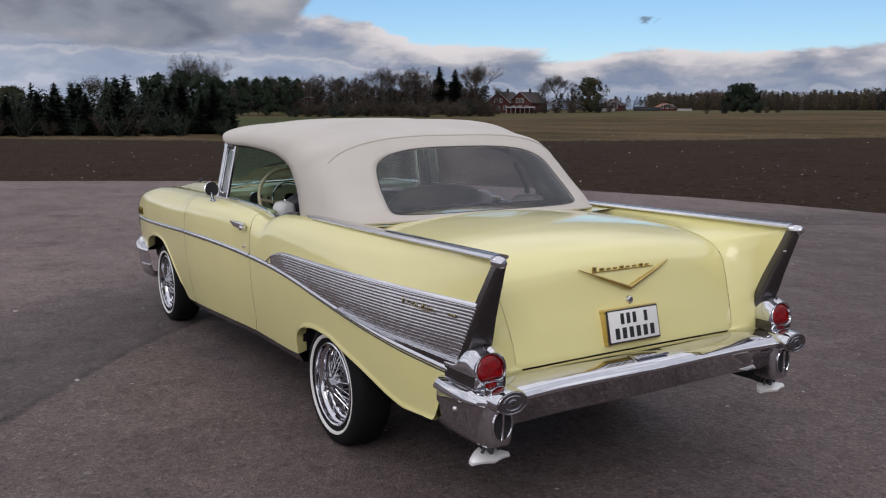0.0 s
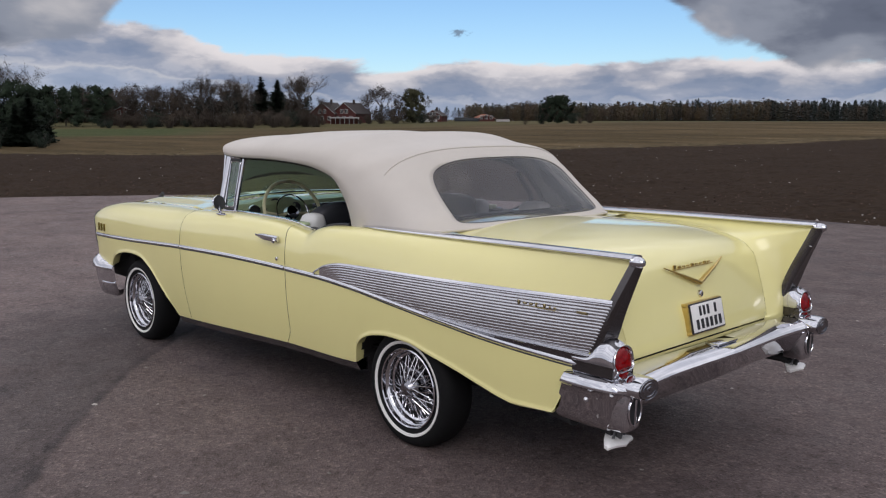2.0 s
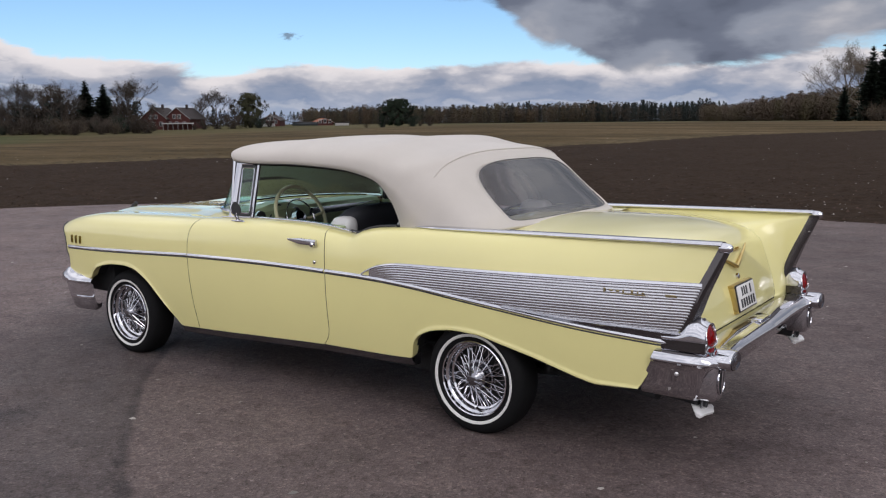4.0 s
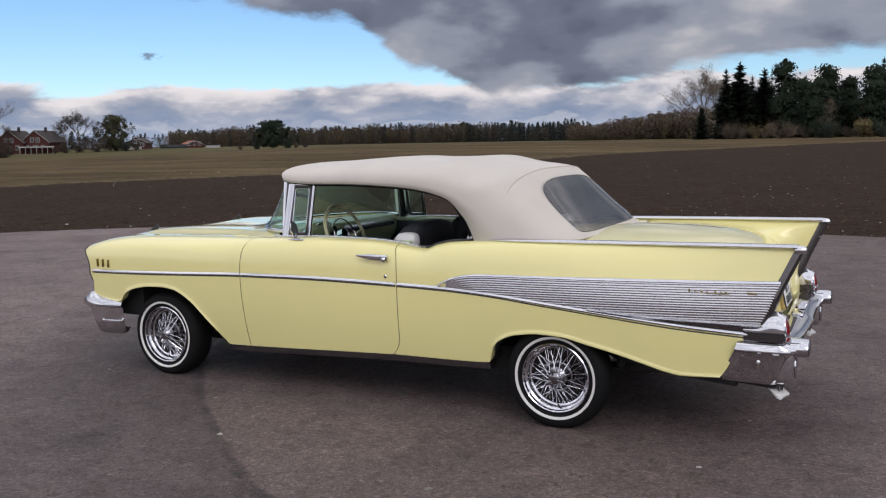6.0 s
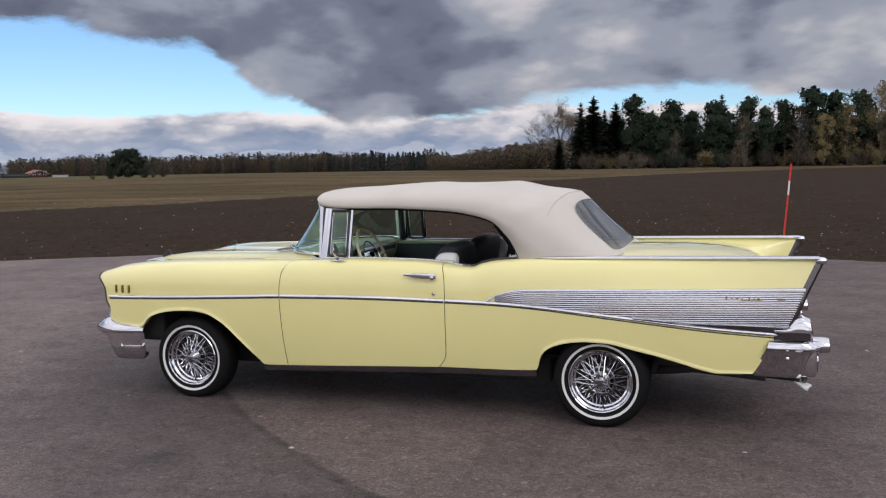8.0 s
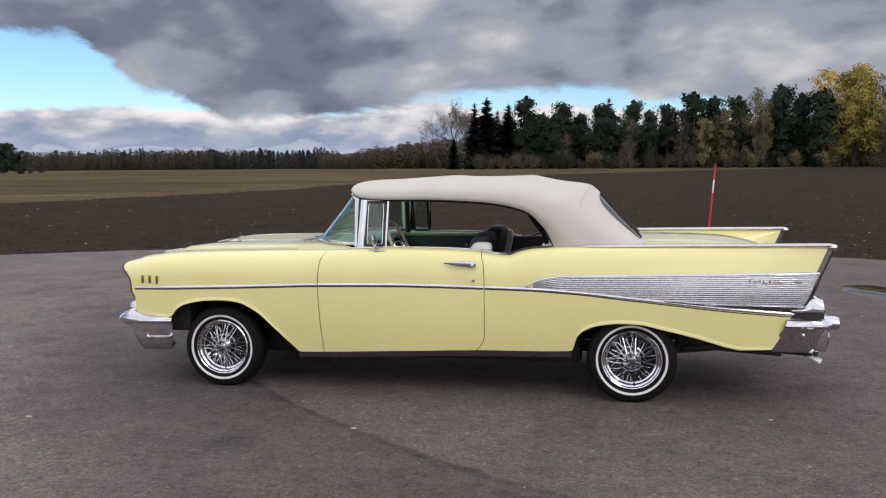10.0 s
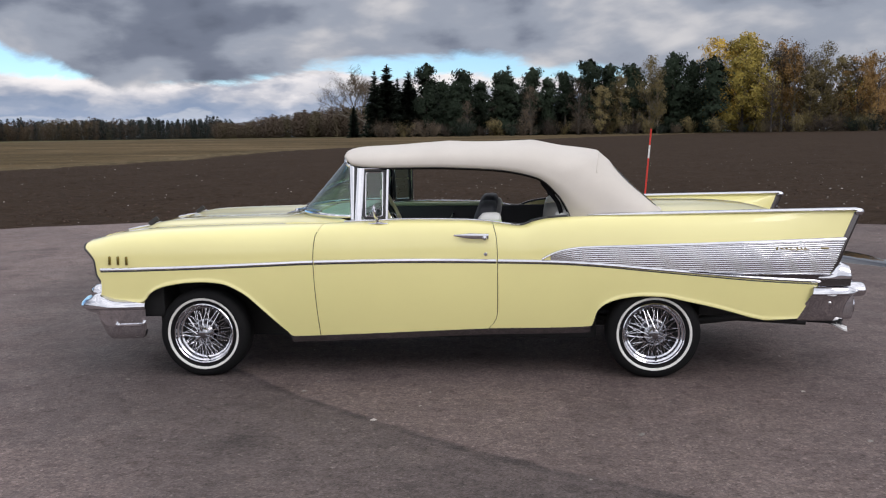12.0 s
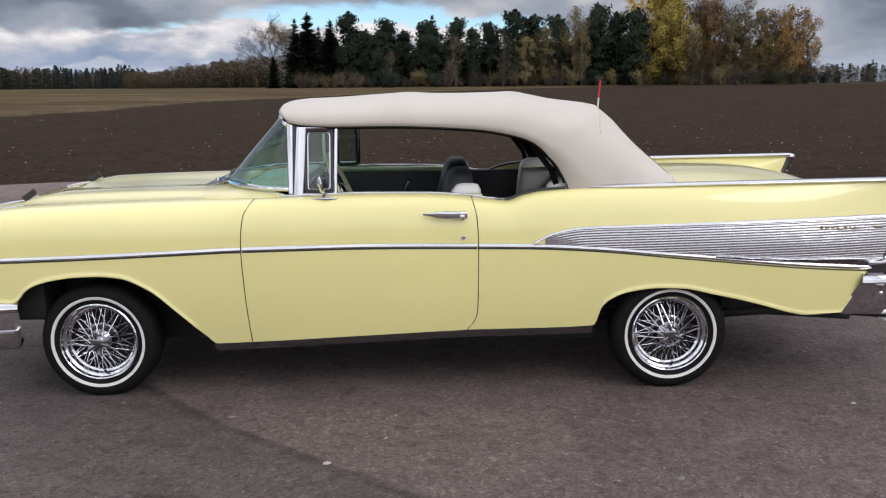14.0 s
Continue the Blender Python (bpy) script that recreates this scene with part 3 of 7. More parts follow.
def leaf_cards(points, size, squash=1.0, seed=3, axis=(0.0, 0.0), lift=0.55):
    """Many small leaves or needle sprays at the points, turned outwards from the tree's axis."""
    q = random.Random(seed)
    vs, fs = [], []
    for p in points:
        s = size * (0.55 + 0.9 * q.random())
        p = Vector(p)
        out = Vector((p.x - axis[0], p.y - axis[1], 0.0))
        n = (out.normalized() + Vector((q.gauss(0, 0.32), q.gauss(0, 0.32), lift + q.gauss(0, 0.32)))).normalized()
        u = n.cross(Vector((q.gauss(0, 1), q.gauss(0, 1), q.gauss(0, 1)))).normalized()
        w = n.cross(u)
        o = len(vs)
        vs += [tuple(p - u * s * 0.5 - w * s * 0.2 * squash), tuple(p + u * s * 0.5 - w * s * 0.2 * squash), tuple(p + w * s * 0.45 * squash)]
        fs.append((o, o + 1, o + 2))
    return vs, fs


def near_by(q, s):
    """A soft random offset without far stragglers."""
    return (q.random() + q.random() - 1.0) * 2.45 * s


def raw_mesh(name, piece, mat):
    me = bpy.data.meshes.new(name)
    me.from_pydata(piece[0], [], piece[1])
    me.materials.append(mat)
    return me


def limb(path, r0, r1, n=5):
    return sweep(path, circle(1.0, n), up=(0.3, 0.9, 0.1), scale=lambda s: lerp(r0, r1, s))


def tree(name, trunk_piece, crown_piece, bark, leaf, label):
    t = tagged(new(name), label, "tree")
    part("trunk", raw_mesh("trunk", trunk_piece, bark), t)
    if crown_piece:
        part("crown", raw_mesh("crown", crown_piece, leaf), t)
    return t


def spray(q, vs, fs, root, a, ln, droop, width, steps):
    """One flat drooping bough: side twigs along a centre line, tips turned up, some hanging."""
    c, w = math.cos(a), math.sin(a)
    for j in range(steps):
        s = (j + 0.35 + 0.5 * q.random()) / steps
        p = Vector((root[0] + c * ln * s, root[1] + w * ln * s, root[2] - droop * ln * s + 0.45 * droop * ln * s ** 3))
        for side in (-1, 1, 0):
            reach = width * ln * (1.05 - 0.75 * s) * q.uniform(0.6, 1.25)
            o = len(vs)
            if side:
                d = Vector((c * 0.65 - side * w, w * 0.65 + side * c, -0.30 + q.gauss(0, 0.15))).normalized()
                b = Vector((c, w, 0.0)) * reach * 0.42
                vs += [tuple(p - b), tuple(p + b), tuple(p + d * reach)]
            else:
                b = Vector((c, w, 0.0)) * reach * 0.40
                vs += [tuple(p - b), tuple(p + b), tuple(p + Vector((q.gauss(0, 0.1), q.gauss(0, 0.1), -0.62)) * reach)]
            fs.append((o, o + 1, o + 2))


def spruce_tree(h, seed, spread=0.17, label="dark green spruce at the edge of a field"):
    q = random.Random(seed)
    trunk = limb([(0, 0, -0.3), (0.05, 0, h * 0.5), (0, 0.03, h * 0.99)], h * 0.016, 0.02, 6)
    vs, fs = [], []
    z = h * 0.03
    while z < h * 0.97:
        f = z / h
        reach = h * spread * ((1 - f) ** 0.64) * q.uniform(0.70, 1.2) + 0.012 * h
        a0 = q.random() * 6.283
        count = 14 if f < 0.75 else 9
        for k in range(count):
            if q.random() < 0.12:
                continue
            ln = reach * q.uniform(0.55, 1.18)
            spray(q, vs, fs, (0, 0, z + q.gauss(0, 0.010 * h)), a0 + 6.283 * (k + q.uniform(-0.3, 0.3)) / count, ln, lerp(0.55, -0.35, f ** 1.4), 0.66, 6 if f < 0.7 else 4)
        z += h * 0.019 * q.uniform(0.75, 1.35)
    o = len(vs)
    vs += [(-0.012 * h, 0, h * 0.93), (0.012 * h, 0, h * 0.93), (0, 0, h * 1.01), (0, -0.012 * h, h * 0.93), (0, 0.012 * h, h * 0.93)]
    fs += [(o, o + 1, o + 2), (o + 3, o + 4, o + 2)]
    return tree("spruce_tree", trunk, (vs, fs), BARK, SPRUCE, label)


def pine_tree(h, seed, label="dark green pine with a ragged crown", low=0.16, wide=0.19, peak=0.5, pads=70, tops=2):
    """A pine: many needle pads on short boughs, filling an uneven lobed crown."""
    q = random.Random(seed)
    lean = q.uniform(-0.3, 0.3)
    pieces = [limb([(0, 0, -0.3), (lean * 0.4, 0, h * 0.5), (lean, 0.1, h * 0.96)], h * 0.017, 0.05, 6)]
    pts = []

    def pad(c, r, count):
        for j in range(count):
            d = Vector((near_by(q, 1), near_by(q, 1), near_by(q, 0.62))) * r * 0.6
            pts.append(tuple(c + d))

    for k in range(pads):
        f = low + (0.93 - low) * ((k + q.random()) / pads) ** 0.9
        a = q.random() * 6.283
        body = math.sqrt(max(0.05, 1 - ((f - peak) / (1.02 - peak if f > peak else peak + 0.25)) ** 2))
        lobe = 0.74 + 0.55 * noise.noise(Vector((math.cos(a) * 1.3, math.sin(a) * 1.3, f * 4.0 + seed)))
        ln = h * wide * body * lobe * math.sqrt(q.uniform(0.05, 1.25))
        c = Vector((lean * f + math.cos(a) * ln, math.sin(a) * ln, h * f + q.uniform(-0.05, 0.25) * ln))
        if k % 3 == 0:
            pieces.append(limb([(lean * f, 0, h * f - 0.3 * ln), tuple(c)], h * 0.005, 0.02, 4))
        pad(c, h * q.uniform(0.045, 0.085), 62)
    # the leader, and one or two side tops that break the outline
    for k in range(tops):
        a, ln = q.random() * 6.283, h * wide * (0.0 if k == 0 else q.uniform(0.3, 0.7))
        ztop = h * (0.98 if k == 0 else q.uniform(0.86, 0.95))
        for j in range(4):
            pad(Vector((lean + math.cos(a) * ln, math.sin(a) * ln, ztop - 0.035 * h * j)), h * (0.018 + 0.013 * j), 20)
    return tree("pine_tree", join(*pieces), leaf_cards(pts, h * 0.030, 1.2, seed), BARK, PINE, label)


def branch_set(h, seed, spread=0.3, depth=4, fork=(3, 4), start=0.28, r0=0.014, droop=0.0, leafy=1, up=0.08):
    """A forking skeleton: limb pieces and twig ends."""
    q = random.Random(seed)
    pieces, ends = [], []

    def grow(p, d, ln, r, k):
        mid = p + d * ln * 0.5 + Vector((q.gauss(0, 0.05), q.gauss(0, 0.05), 0)) * ln
        e = p + d * ln + Vector((q.gauss(0, 0.06), q.gauss(0, 0.06), -droop)) * ln
        pieces.append(limb([tuple(p), tuple(mid), tuple(e)], r, r * 0.55, 3 if k > 1 else 5))
        if k >= depth - leafy:
            ends.append(e)
            ends.append(mid)
        if k >= depth:
            return
        for _ in range(q.randint(*fork)):
            nd = (d + Vector((q.gauss(0, spread * 1.7), q.gauss(0, spread * 1.7), q.gauss(up, spread)))).normalized()
            grow(p + (e - p) * q.uniform(0.55, 1.0), nd, ln * q.uniform(0.6, 0.82), r * 0.55, k + 1)

    grow(Vector((0, 0, -0.3)), Vector((q.gauss(0, 0.04), q.gauss(0, 0.04), 1)).normalized(), h * start + 0.3, h * r0, 0)
    hi = max(p[2] for v, f in pieces for p in v)
    k = h / hi
    pieces = [([(p[0] * k, p[1] * k, p[2] * k) for p in v], f) for v, f in pieces]
    return pieces, [e * k for e in ends]


def bare_tree(h, seed, bark=None, label="bare leafless tree with fine branches"):
    pieces, ends = branch_set(h, seed, 0.30, 5, (3, 4), 0.20, r0=0.011, up=0.13)
    q = random.Random(seed)
    twigs = []
    for e in ends:
        for _ in range(2):
            twigs.append(tuple(e + Vector((q.gauss(0, 0.016 * h), q.gauss(0, 0.016 * h), q.gauss(0.006 * h, 0.016 * h)))))
    return tree("bare_tree", join(*pieces), leaf_cards(twigs, h * 0.05, 0.09, seed), bark or BARK, DUSK if bark is None else BROWN, label)


def leafy_tree(h, seed, leaf, label, wide=0.3, density=30, gap=0.12, bark=None, low=0.10, fine=0.021, peak=0.5, pads=120):
    """A broadleaf: limbs fan out of the trunk to leaf clumps that fill a lobed crown with gaps; bare twigs stand out."""
    q = random.Random(seed)
    lean = q.uniform(-0.03, 0.03) * h
    pieces = [limb([(0, 0, -0.3), (lean * 0.3, 0, h * 0.4), (lean, 0, h * 0.85)], h * 0.016, 0.03, 6)]
    pts = []
    for k in range(pads):
        f = low + (0.97 - low) * (k + q.random()) / pads
        a = q.random() * 6.283
        body = math.sqrt(max(0.03, 1 - (abs(f - peak) / (1.0 - peak if f > peak else peak + 0.12)) ** 2.2))
        u = Vector((math.cos(a) * 1.4, math.sin(a) * 1.4, f * 3.4 + seed * 1.7))
        ln = h * wide * body * (0.80 + 0.5 * noise.noise(u)) * math.sqrt(q.uniform(0.1, 1.1))
        c = Vector((lean * f + math.cos(a) * ln, math.sin(a) * ln, h * f + 0.12 * ln))
        root = Vector((lean * f * 0.7, 0, max(0.08 * h, h * f - 0.75 * ln - 0.05 * h)))
        if k % 2 == 0:
            mid = root.lerp(c, 0.5) + Vector((q.gauss(0, 0.01 * h), q.gauss(0, 0.01 * h), 0.01 * h))
            tip = c + (c - root).normalized() * h * q.uniform(0.02, 0.07)
            pieces.append(limb([tuple(root), tuple(mid), tuple(tip)], h * 0.0045, 0.008, 3))
        if noise.noise(u * 1.9) < -gap:
            continue
        r = h * q.uniform(0.035, 0.062)
        for _ in range(int(1.5 * density * q.uniform(0.5, 1.4))):
            pts.append(tuple(c + Vector((near_by(q, r * 0.6), near_by(q, r * 0.6), near_by(q, r * 0.6)))))
    return tree("leafy_tree", join(*pieces), leaf_cards(pts, h * fine, 1.3, seed), bark or BARK, leaf, label)


def bush(h, seed, leaf, label, wide=0.8):
    q = random.Random(seed)
    pieces, pts = [], []
    for k in range(11):
        a, ln = q.random() * 6.283, h * q.uniform(0.25, wide)
        tip = Vector((math.cos(a) * ln, math.sin(a) * ln, h * q.uniform(0.45, 0.95)))
        pieces.append(limb([(0.1 * math.cos(a), 0.1 * math.sin(a), -0.2), tuple(tip * 0.6), tuple(tip)], h * 0.014, 0.01, 4))
        for j in range(120):
            s = q.random() ** 0.8
            pts.append(tuple(tip * s + Vector((near_by(q, 0.10 * h), near_by(q, 0.10 * h), near_by(q, 0.07 * h)))))
    pts = [(x, y, max(0.02, z)) for x, y, z in pts]
    b = tagged(new("bush"), label, "bush")
    part("stem", raw_mesh("stem", join(*pieces), BARK), b)
    part("foliage", raw_mesh("foliage", leaf_cards(pts, h * 0.055, 1.1, seed), leaf), b)
    return b


# one of each kind, parked at its first place; the rest are copies
KIT = {}


def spot(az, dist):
    x, y = math.sin(radians(az)) * dist, math.cos(radians(az)) * dist - 5.0
    return x, y, ground_z(x, y)


def plant(kind, az, dist, height, group=""):
    """Stand a tree of a kind at an azimuth and distance from the yard, scaled to a height."""
    x, y, z = spot(az, dist)
    model, tall = KIT[kind]
    k = height / tall
    wide = k * rng.uniform(0.92, 1.12)
    m = Matrix.LocRotScale((x, y, z), Euler((0, 0, rng.uniform(0, 6.28))), (wide, wide, k))
    if not model.get("used"):
        model["used"] = 1
        model.matrix_basis = m
        ob = model
    else:
        ob = copy_thing(model, Matrix.Identity(4))
        ob.matrix_basis = m
    if group:
        tagged(ob, group=group)
    return ob


KIT["spruce_a"] = (spruce_tree(12, 21, 0.20), 12)
KIT["spruce_b"] = (spruce_tree(12, 22, 0.25), 12)
KIT["young_spruce"] = (spruce_tree(4, 23, 0.27, "young dark spruce in a dense thicket"), 4)
KIT["pine_a"] = (pine_tree(13, 31), 13)
KIT["pine_b"] = (pine_tree(13, 32, "broad dark pine with a rounded crown", 0.06, 0.30, 0.42, 95, 3), 13)
KIT["pine_c"] = (pine_tree(13, 33, "dark pine with a bare trunk and ragged top", 0.34, 0.17, 0.66, 55, 3), 13)
KIT["pine_d"] = (pine_tree(13, 36, "tall dark pine dense down to the ground", 0.05, 0.21, 0.36, 85, 2), 13)
KIT["bare_a"] = (bare_tree(12, 41), 12)
KIT["bare_b"] = (bare_tree(12, 44), 12)
KIT["birch"] = (bare_tree(12, 43, BIRCH, "pale-barked birch almost without leaves"), 12)
KIT["olive_a"] = (leafy_tree(13, 51, OLIVE, "tree with olive-brown autumn leaves", 0.24), 13)
KIT["olive_b"] = (leafy_tree(13, 52, OLIVE, "broad tree with olive autumn leaves", 0.31, 30, 0.15), 13)
KIT["green"] = (leafy_tree(13, 57, GREEN, "tall broad tree with green-gold autumn leaves", 0.36, 40, 0.3, None, 0.05), 13)
KIT["yellow"] = (leafy_tree(13, 53, YELLOW, "tall tree with bright yellow autumn leaves", 0.31, 36, 0.25), 13)
KIT["rust"] = (leafy_tree(12, 54, RUST, "tree with rust-brown autumn leaves", 0.28, 26), 12)
KIT["rust_birch"] = (leafy_tree(12, 58, RUST, "slender birch with thin rust-brown leaves", 0.19, 26, 0.02, BIRCH, 0.22, 0.018), 12)
KIT["olive_birch"] = (leafy_tree(12, 59, OLIVE, "slender birch with thin olive leaves", 0.20, 26, 0.05, BIRCH, 0.18, 0.018), 12)
KIT["brown_tree"] = (leafy_tree(12, 55, BROWN, "thin brown tree with few leaves", 0.25, 20, 0.05, None, 0.05, 0.018), 12)
KIT["dusk_tree"] = (leafy_tree(12, 56, DUSK, "dark brown tree with a thin twiggy crown", 0.30, 28, 0.15, None, 0.04, 0.020), 12)
KIT["round_tree"] = (leafy_tree(9, 60, HOLLY, "dense rounded tree with dark olive leaves", 0.56, 46, 0.7, None, 0.02, 0.028, 0.45, 240), 9)
KIT["broad_pine"] = (leafy_tree(6, 66, PINE, "low broad pine with a dark domed crown", 0.76, 46, 0.7, None, 0.06, 0.040, 0.42, 240), 6)
KIT["bush_brown"] = (bush(2.6, 61, BROWN, "brown leafless bush by the field"), 2.6)
KIT["bush_dusk"] = (bush(2.6, 64, DUSK, "dark brown twiggy bush by the field"), 2.6)
KIT["bush_olive"] = (bush(2.6, 62, OLIVE, "olive-brown autumn bush by the field"), 2.6)
KIT["bush_dark"] = (bush(3, 63, SPRUCE, "dense dark evergreen bush by the field"), 3)

# the grove beyond the ploughed field
G = "grove beyond the field"
for kind, az, d, h in (("birch", -10.3, 134, 10.6), ("birch", -9.6, 130, 9.6), ("spruce_a", -9.0, 124, 9.4), ("spruce_b", -8.2, 125, 10.3), ("spruce_a", -7.5, 129, 8.6), ("spruce_b", -6.8, 126, 9.4), ("pine_a", -5.6, 125, 10.4),
                       ("pine_d", -4.5, 129, 8.2), ("pine_c", -3.2, 126, 9.4), ("pine_a", -2.2, 130, 8.0), ("pine_b", -0.6, 124, 9.0), ("spruce_a", -0.3, 128, 10.2), ("pine_c", 1.2, 127, 9.6),
                       ("pine_a", 2.2, 129, 8.4), ("pine_c", 3.4, 130, 9.2), ("pine_b", 5.0, 128, 10.7), ("pine_a", 6.2, 131, 10.3), ("olive_a", 6.9, 120, 7.8), ("olive_b", 5.6, 119, 6.4), ("pine_c", 7.7, 129, 10.0),
                       ("olive_birch", 8.7, 121, 10.2), ("olive_birch", 9.2, 120, 8.6), ("pine_d", 10.1, 124, 11.0), ("pine_d", 11.3, 127, 10.0), ("pine_d", 12.6, 121, 10.0), ("yellow", 12.9, 126, 12.6), ("green", 14.3, 125, 12.6),
                       ("green", 15.1, 126, 10.6), ("yellow", 14.4, 130, 13.2), ("rust_birch", 16.6, 127, 12.4), ("rust_birch", 17.3, 125, 11.6), ("bare_a", 17.0, 130, 12.8), ("olive_a", 18.2, 123, 8.4), ("olive_birch", 19.0, 124, 11.2),
                       ("olive_b", 19.9, 124, 9.4), ("rust", 20.8, 124, 9.4), ("rust_birch", 21.5, 126, 10.2), ("rust", 21.9, 121, 9.4), ("rust", 22.6, 124, 8.4), ("olive_b", 18.6, 126, 7.8),
                       ("brown_tree", -3.0, 119, 4.8), ("brown_tree", 1.1, 118, 6.6), ("brown_tree", 4.2, 118, 7.2), ("brown_tree", 16.0, 118, 6.6), ("spruce_b", -10.4, 122, 4.4), ("spruce_a", 9.6, 128, 9.6), ("pine_d", -3.8, 122, 7.6)):
    plant(kind, az, d, h, G)
for k in range(40):
    az = -8.6 + 21.5 * (k + rng.random()) / 40
    plant(rng.choice(["pine_a", "pine_c", "pine_d", "spruce_a", "spruce_b", "brown_tree"]), az, rng.uniform(132, 148), rng.uniform(6.0, 8.6), G)
for k in range(16):
    az = 12.5 + 10.0 * (k + rng.random()) / 16
    plant(rng.choice(["olive_a", "olive_b", "rust", "brown_tree", "green"]), az, rng.uniform(128, 142), rng.uniform(6.0, 8.6), G)
for k in range(46):
    az = -9.5 + 32.4 * (k + rng.random() * 0.8) / 46
    plant(rng.choice(["bush_brown", "bush_dark", "bush_olive", "bush_dusk"]), az, rng.uniform(116, 124), rng.uniform(1.2, 2.8), "undergrowth of the grove")

# the young thicket and the bare trees behind it
for k in range(84):
    az = -96 + 27.2 * (k + rng.random()) / 84
    plant("young_spruce" if k % 3 else "bush_dark", az, rng.uniform(54, 66), rng.uniform(1.9, 3.7), "thicket")
for k in range(18):
    az = -94 + 25.4 * (k + rng.random()) / 18
    plant(rng.choice(["bush_brown", "bush_dark", "bush_dusk", "bush_dusk"]), az, rng.uniform(52.5, 55), rng.uniform(1.0, 1.8), "thicket")
for kind, az, d, h in (("bare_a", -71.0, 78, 6.6), ("bare_b", -72.2, 80, 5.6), ("pine_b", -69.4, 61, 3.9), ("pine_b", -70.6, 62, 4.3), ("pine_d", -71.8, 63, 4.4), ("pine_a", -73.2, 66, 4.3), ("spruce_b", -75.0, 62, 4.0), ("bare_a", -77.8, 84, 4.8),
                       ("spruce_a", -76.2, 64, 3.9), ("pine_c", -74.2, 72, 4.2), ("spruce_a", -80.5, 62, 3.4), ("spruce_b", -84.0, 63, 3.3), ("spruce_a", -87.0, 62, 3.2), ("round_tree", -82.0, 70, 3.2)):
    plant(kind, az, d, h, "thicket")
# the row of old trees in front of the farm
for kind, az, d, h in (("pine_b", -69.9, 168, 7.4), ("pine_a", -68.9, 172, 7.2), ("pine_d", -68.3, 168, 7.4), ("pine_b", -67.1, 174, 7.6), ("pine_a", -66.4, 178, 7.2), ("bare_a", -65.6, 172, 8.0), ("dusk_tree", -65.0, 174, 7.8), ("bare_b", -64.2, 180, 7.8),
                       ("dusk_tree", -63.4, 172, 7.4), ("dusk_tree", -62.6, 176, 7.2), ("bare_b", -62.0, 182, 8.2), ("bare_a", -60.9, 178, 10.0), ("bare_b", -60.3, 182, 8.6), ("bare_a", -59.2, 178, 9.8), ("bare_b", -58.6, 180, 8.8),
                       ("spruce_b", -57.3, 188, 9.9), ("spruce_b", -56.3, 189, 9.3), ("bare_a", -54.9, 173, 10.4), ("dusk_tree", -54.8, 174, 8.6), ("dusk_tree", -55.5, 172, 6.2), ("bare_b", -53.6, 186, 5.8), ("dusk_tree", -61.5, 174, 5.8), ("dusk_tree", -58.4, 176, 5.4)):
    plant(kind, az, d, h, "tree row by the farm")
for k in range(16):
    plant(rng.choice(["dusk_tree", "bare_a", "bare_b", "pine_a"]), -72 + 17 * (k + rng.random()) / 16, rng.uniform(190, 215), rng.uniform(6.0, 8.5), "tree row by the farm")
for k in range(52):
    plant(rng.choice(["bush_dusk", "bush_dusk", "bush_dark", "bush_dusk", "bush_brown"]), -67 + 13.4 * (k + rng.random()) / 52, rng.uniform(160, 178), rng.uniform(1.8, 4.0), "hedge by the farm")
# single trees and shrubs round the houses and in the meadow
for kind, az, d, h in (("bare_a", -49.7, 190, 8.4), ("bare_b", -50.4, 194, 7.0), ("round_tree", -47.6, 188, 7.0), ("dusk_tree", -48.5, 186, 5.8), ("bush_dusk", -49.6, 182, 3.6), ("bush_dusk", -50.4, 180, 2.2), ("bush_dusk", -48.7, 182, 3.4),
                       ("bush_dark", -47.0, 183, 2.6), ("bush_brown", -53.4, 176, 1.6), ("bush_dusk", -51.0, 178, 1.2), ("broad_pine", -38.0, 150, 4.6), ("bush_dark", -39.0, 147, 2.4), ("bush_dark", -37.0, 148, 2.6),
                       ("bush_dusk", -35.9, 149, 2.0), ("bush_brown", -36.5, 146, 1.2), ("bush_brown", -40.0, 146, 1.0), ("bush_dusk", -46.4, 190, 2.0), ("bush_dark", 23.6, 150, 2.4), ("bush_dark", 24.4, 152, 2.0)):
    plant(kind, az, d, h)


def far_woods(name, az0, az1, dist, height, count, mats, label, seed, cards=150):
    """A distant belt of trees in one joined mesh a colour."""
    q = random.Random(seed)
    belt = tagged(new(name), label, "woods", kind="stuff")
    for mi, mat in enumerate(mats):
        vs, fs = [], []
        for k in range(count // len(mats)):
            az = lerp(az0, az1, q.random())
            d = dist * q.uniform(0.96, 1.14)
            x, y, z = spot(az, d)
            h = height(az) * (0.56 + 0.36 * q.random()) * (0.90 + 0.30 * noise.noise(Vector((az * 0.55, mi * 1.5, seed)))) * d / dist
            conifer = mat is FAR_DARK
            h *= 1.0 if conifer else 0.90
            pts = []
            for j in range(cards):
                f = q.random() ** 0.9
                r = h * (0.27 * (1.08 - f) ** 0.75 if conifer else 0.33 * math.sqrt(max(0.03, 1 - (2 * f - 1.0) ** 2)))
                a = q.random() * 6.283
                s = math.sqrt(q.random())
                pts.append((x + math.cos(a) * r * s, y + math.sin(a) * r * s, z + h * f))
            v, f = leaf_cards(pts, h * 0.074 * math.sqrt(150 / cards), 1.3, q.randint(0, 99999), (x, y), 1.5)
            o = len(vs)
            vs += v
            fs += [tuple(i + o for i in t) for t in f]
        part("tree_belt", raw_mesh("tree_belt", (vs, fs), mat), belt)
    return belt


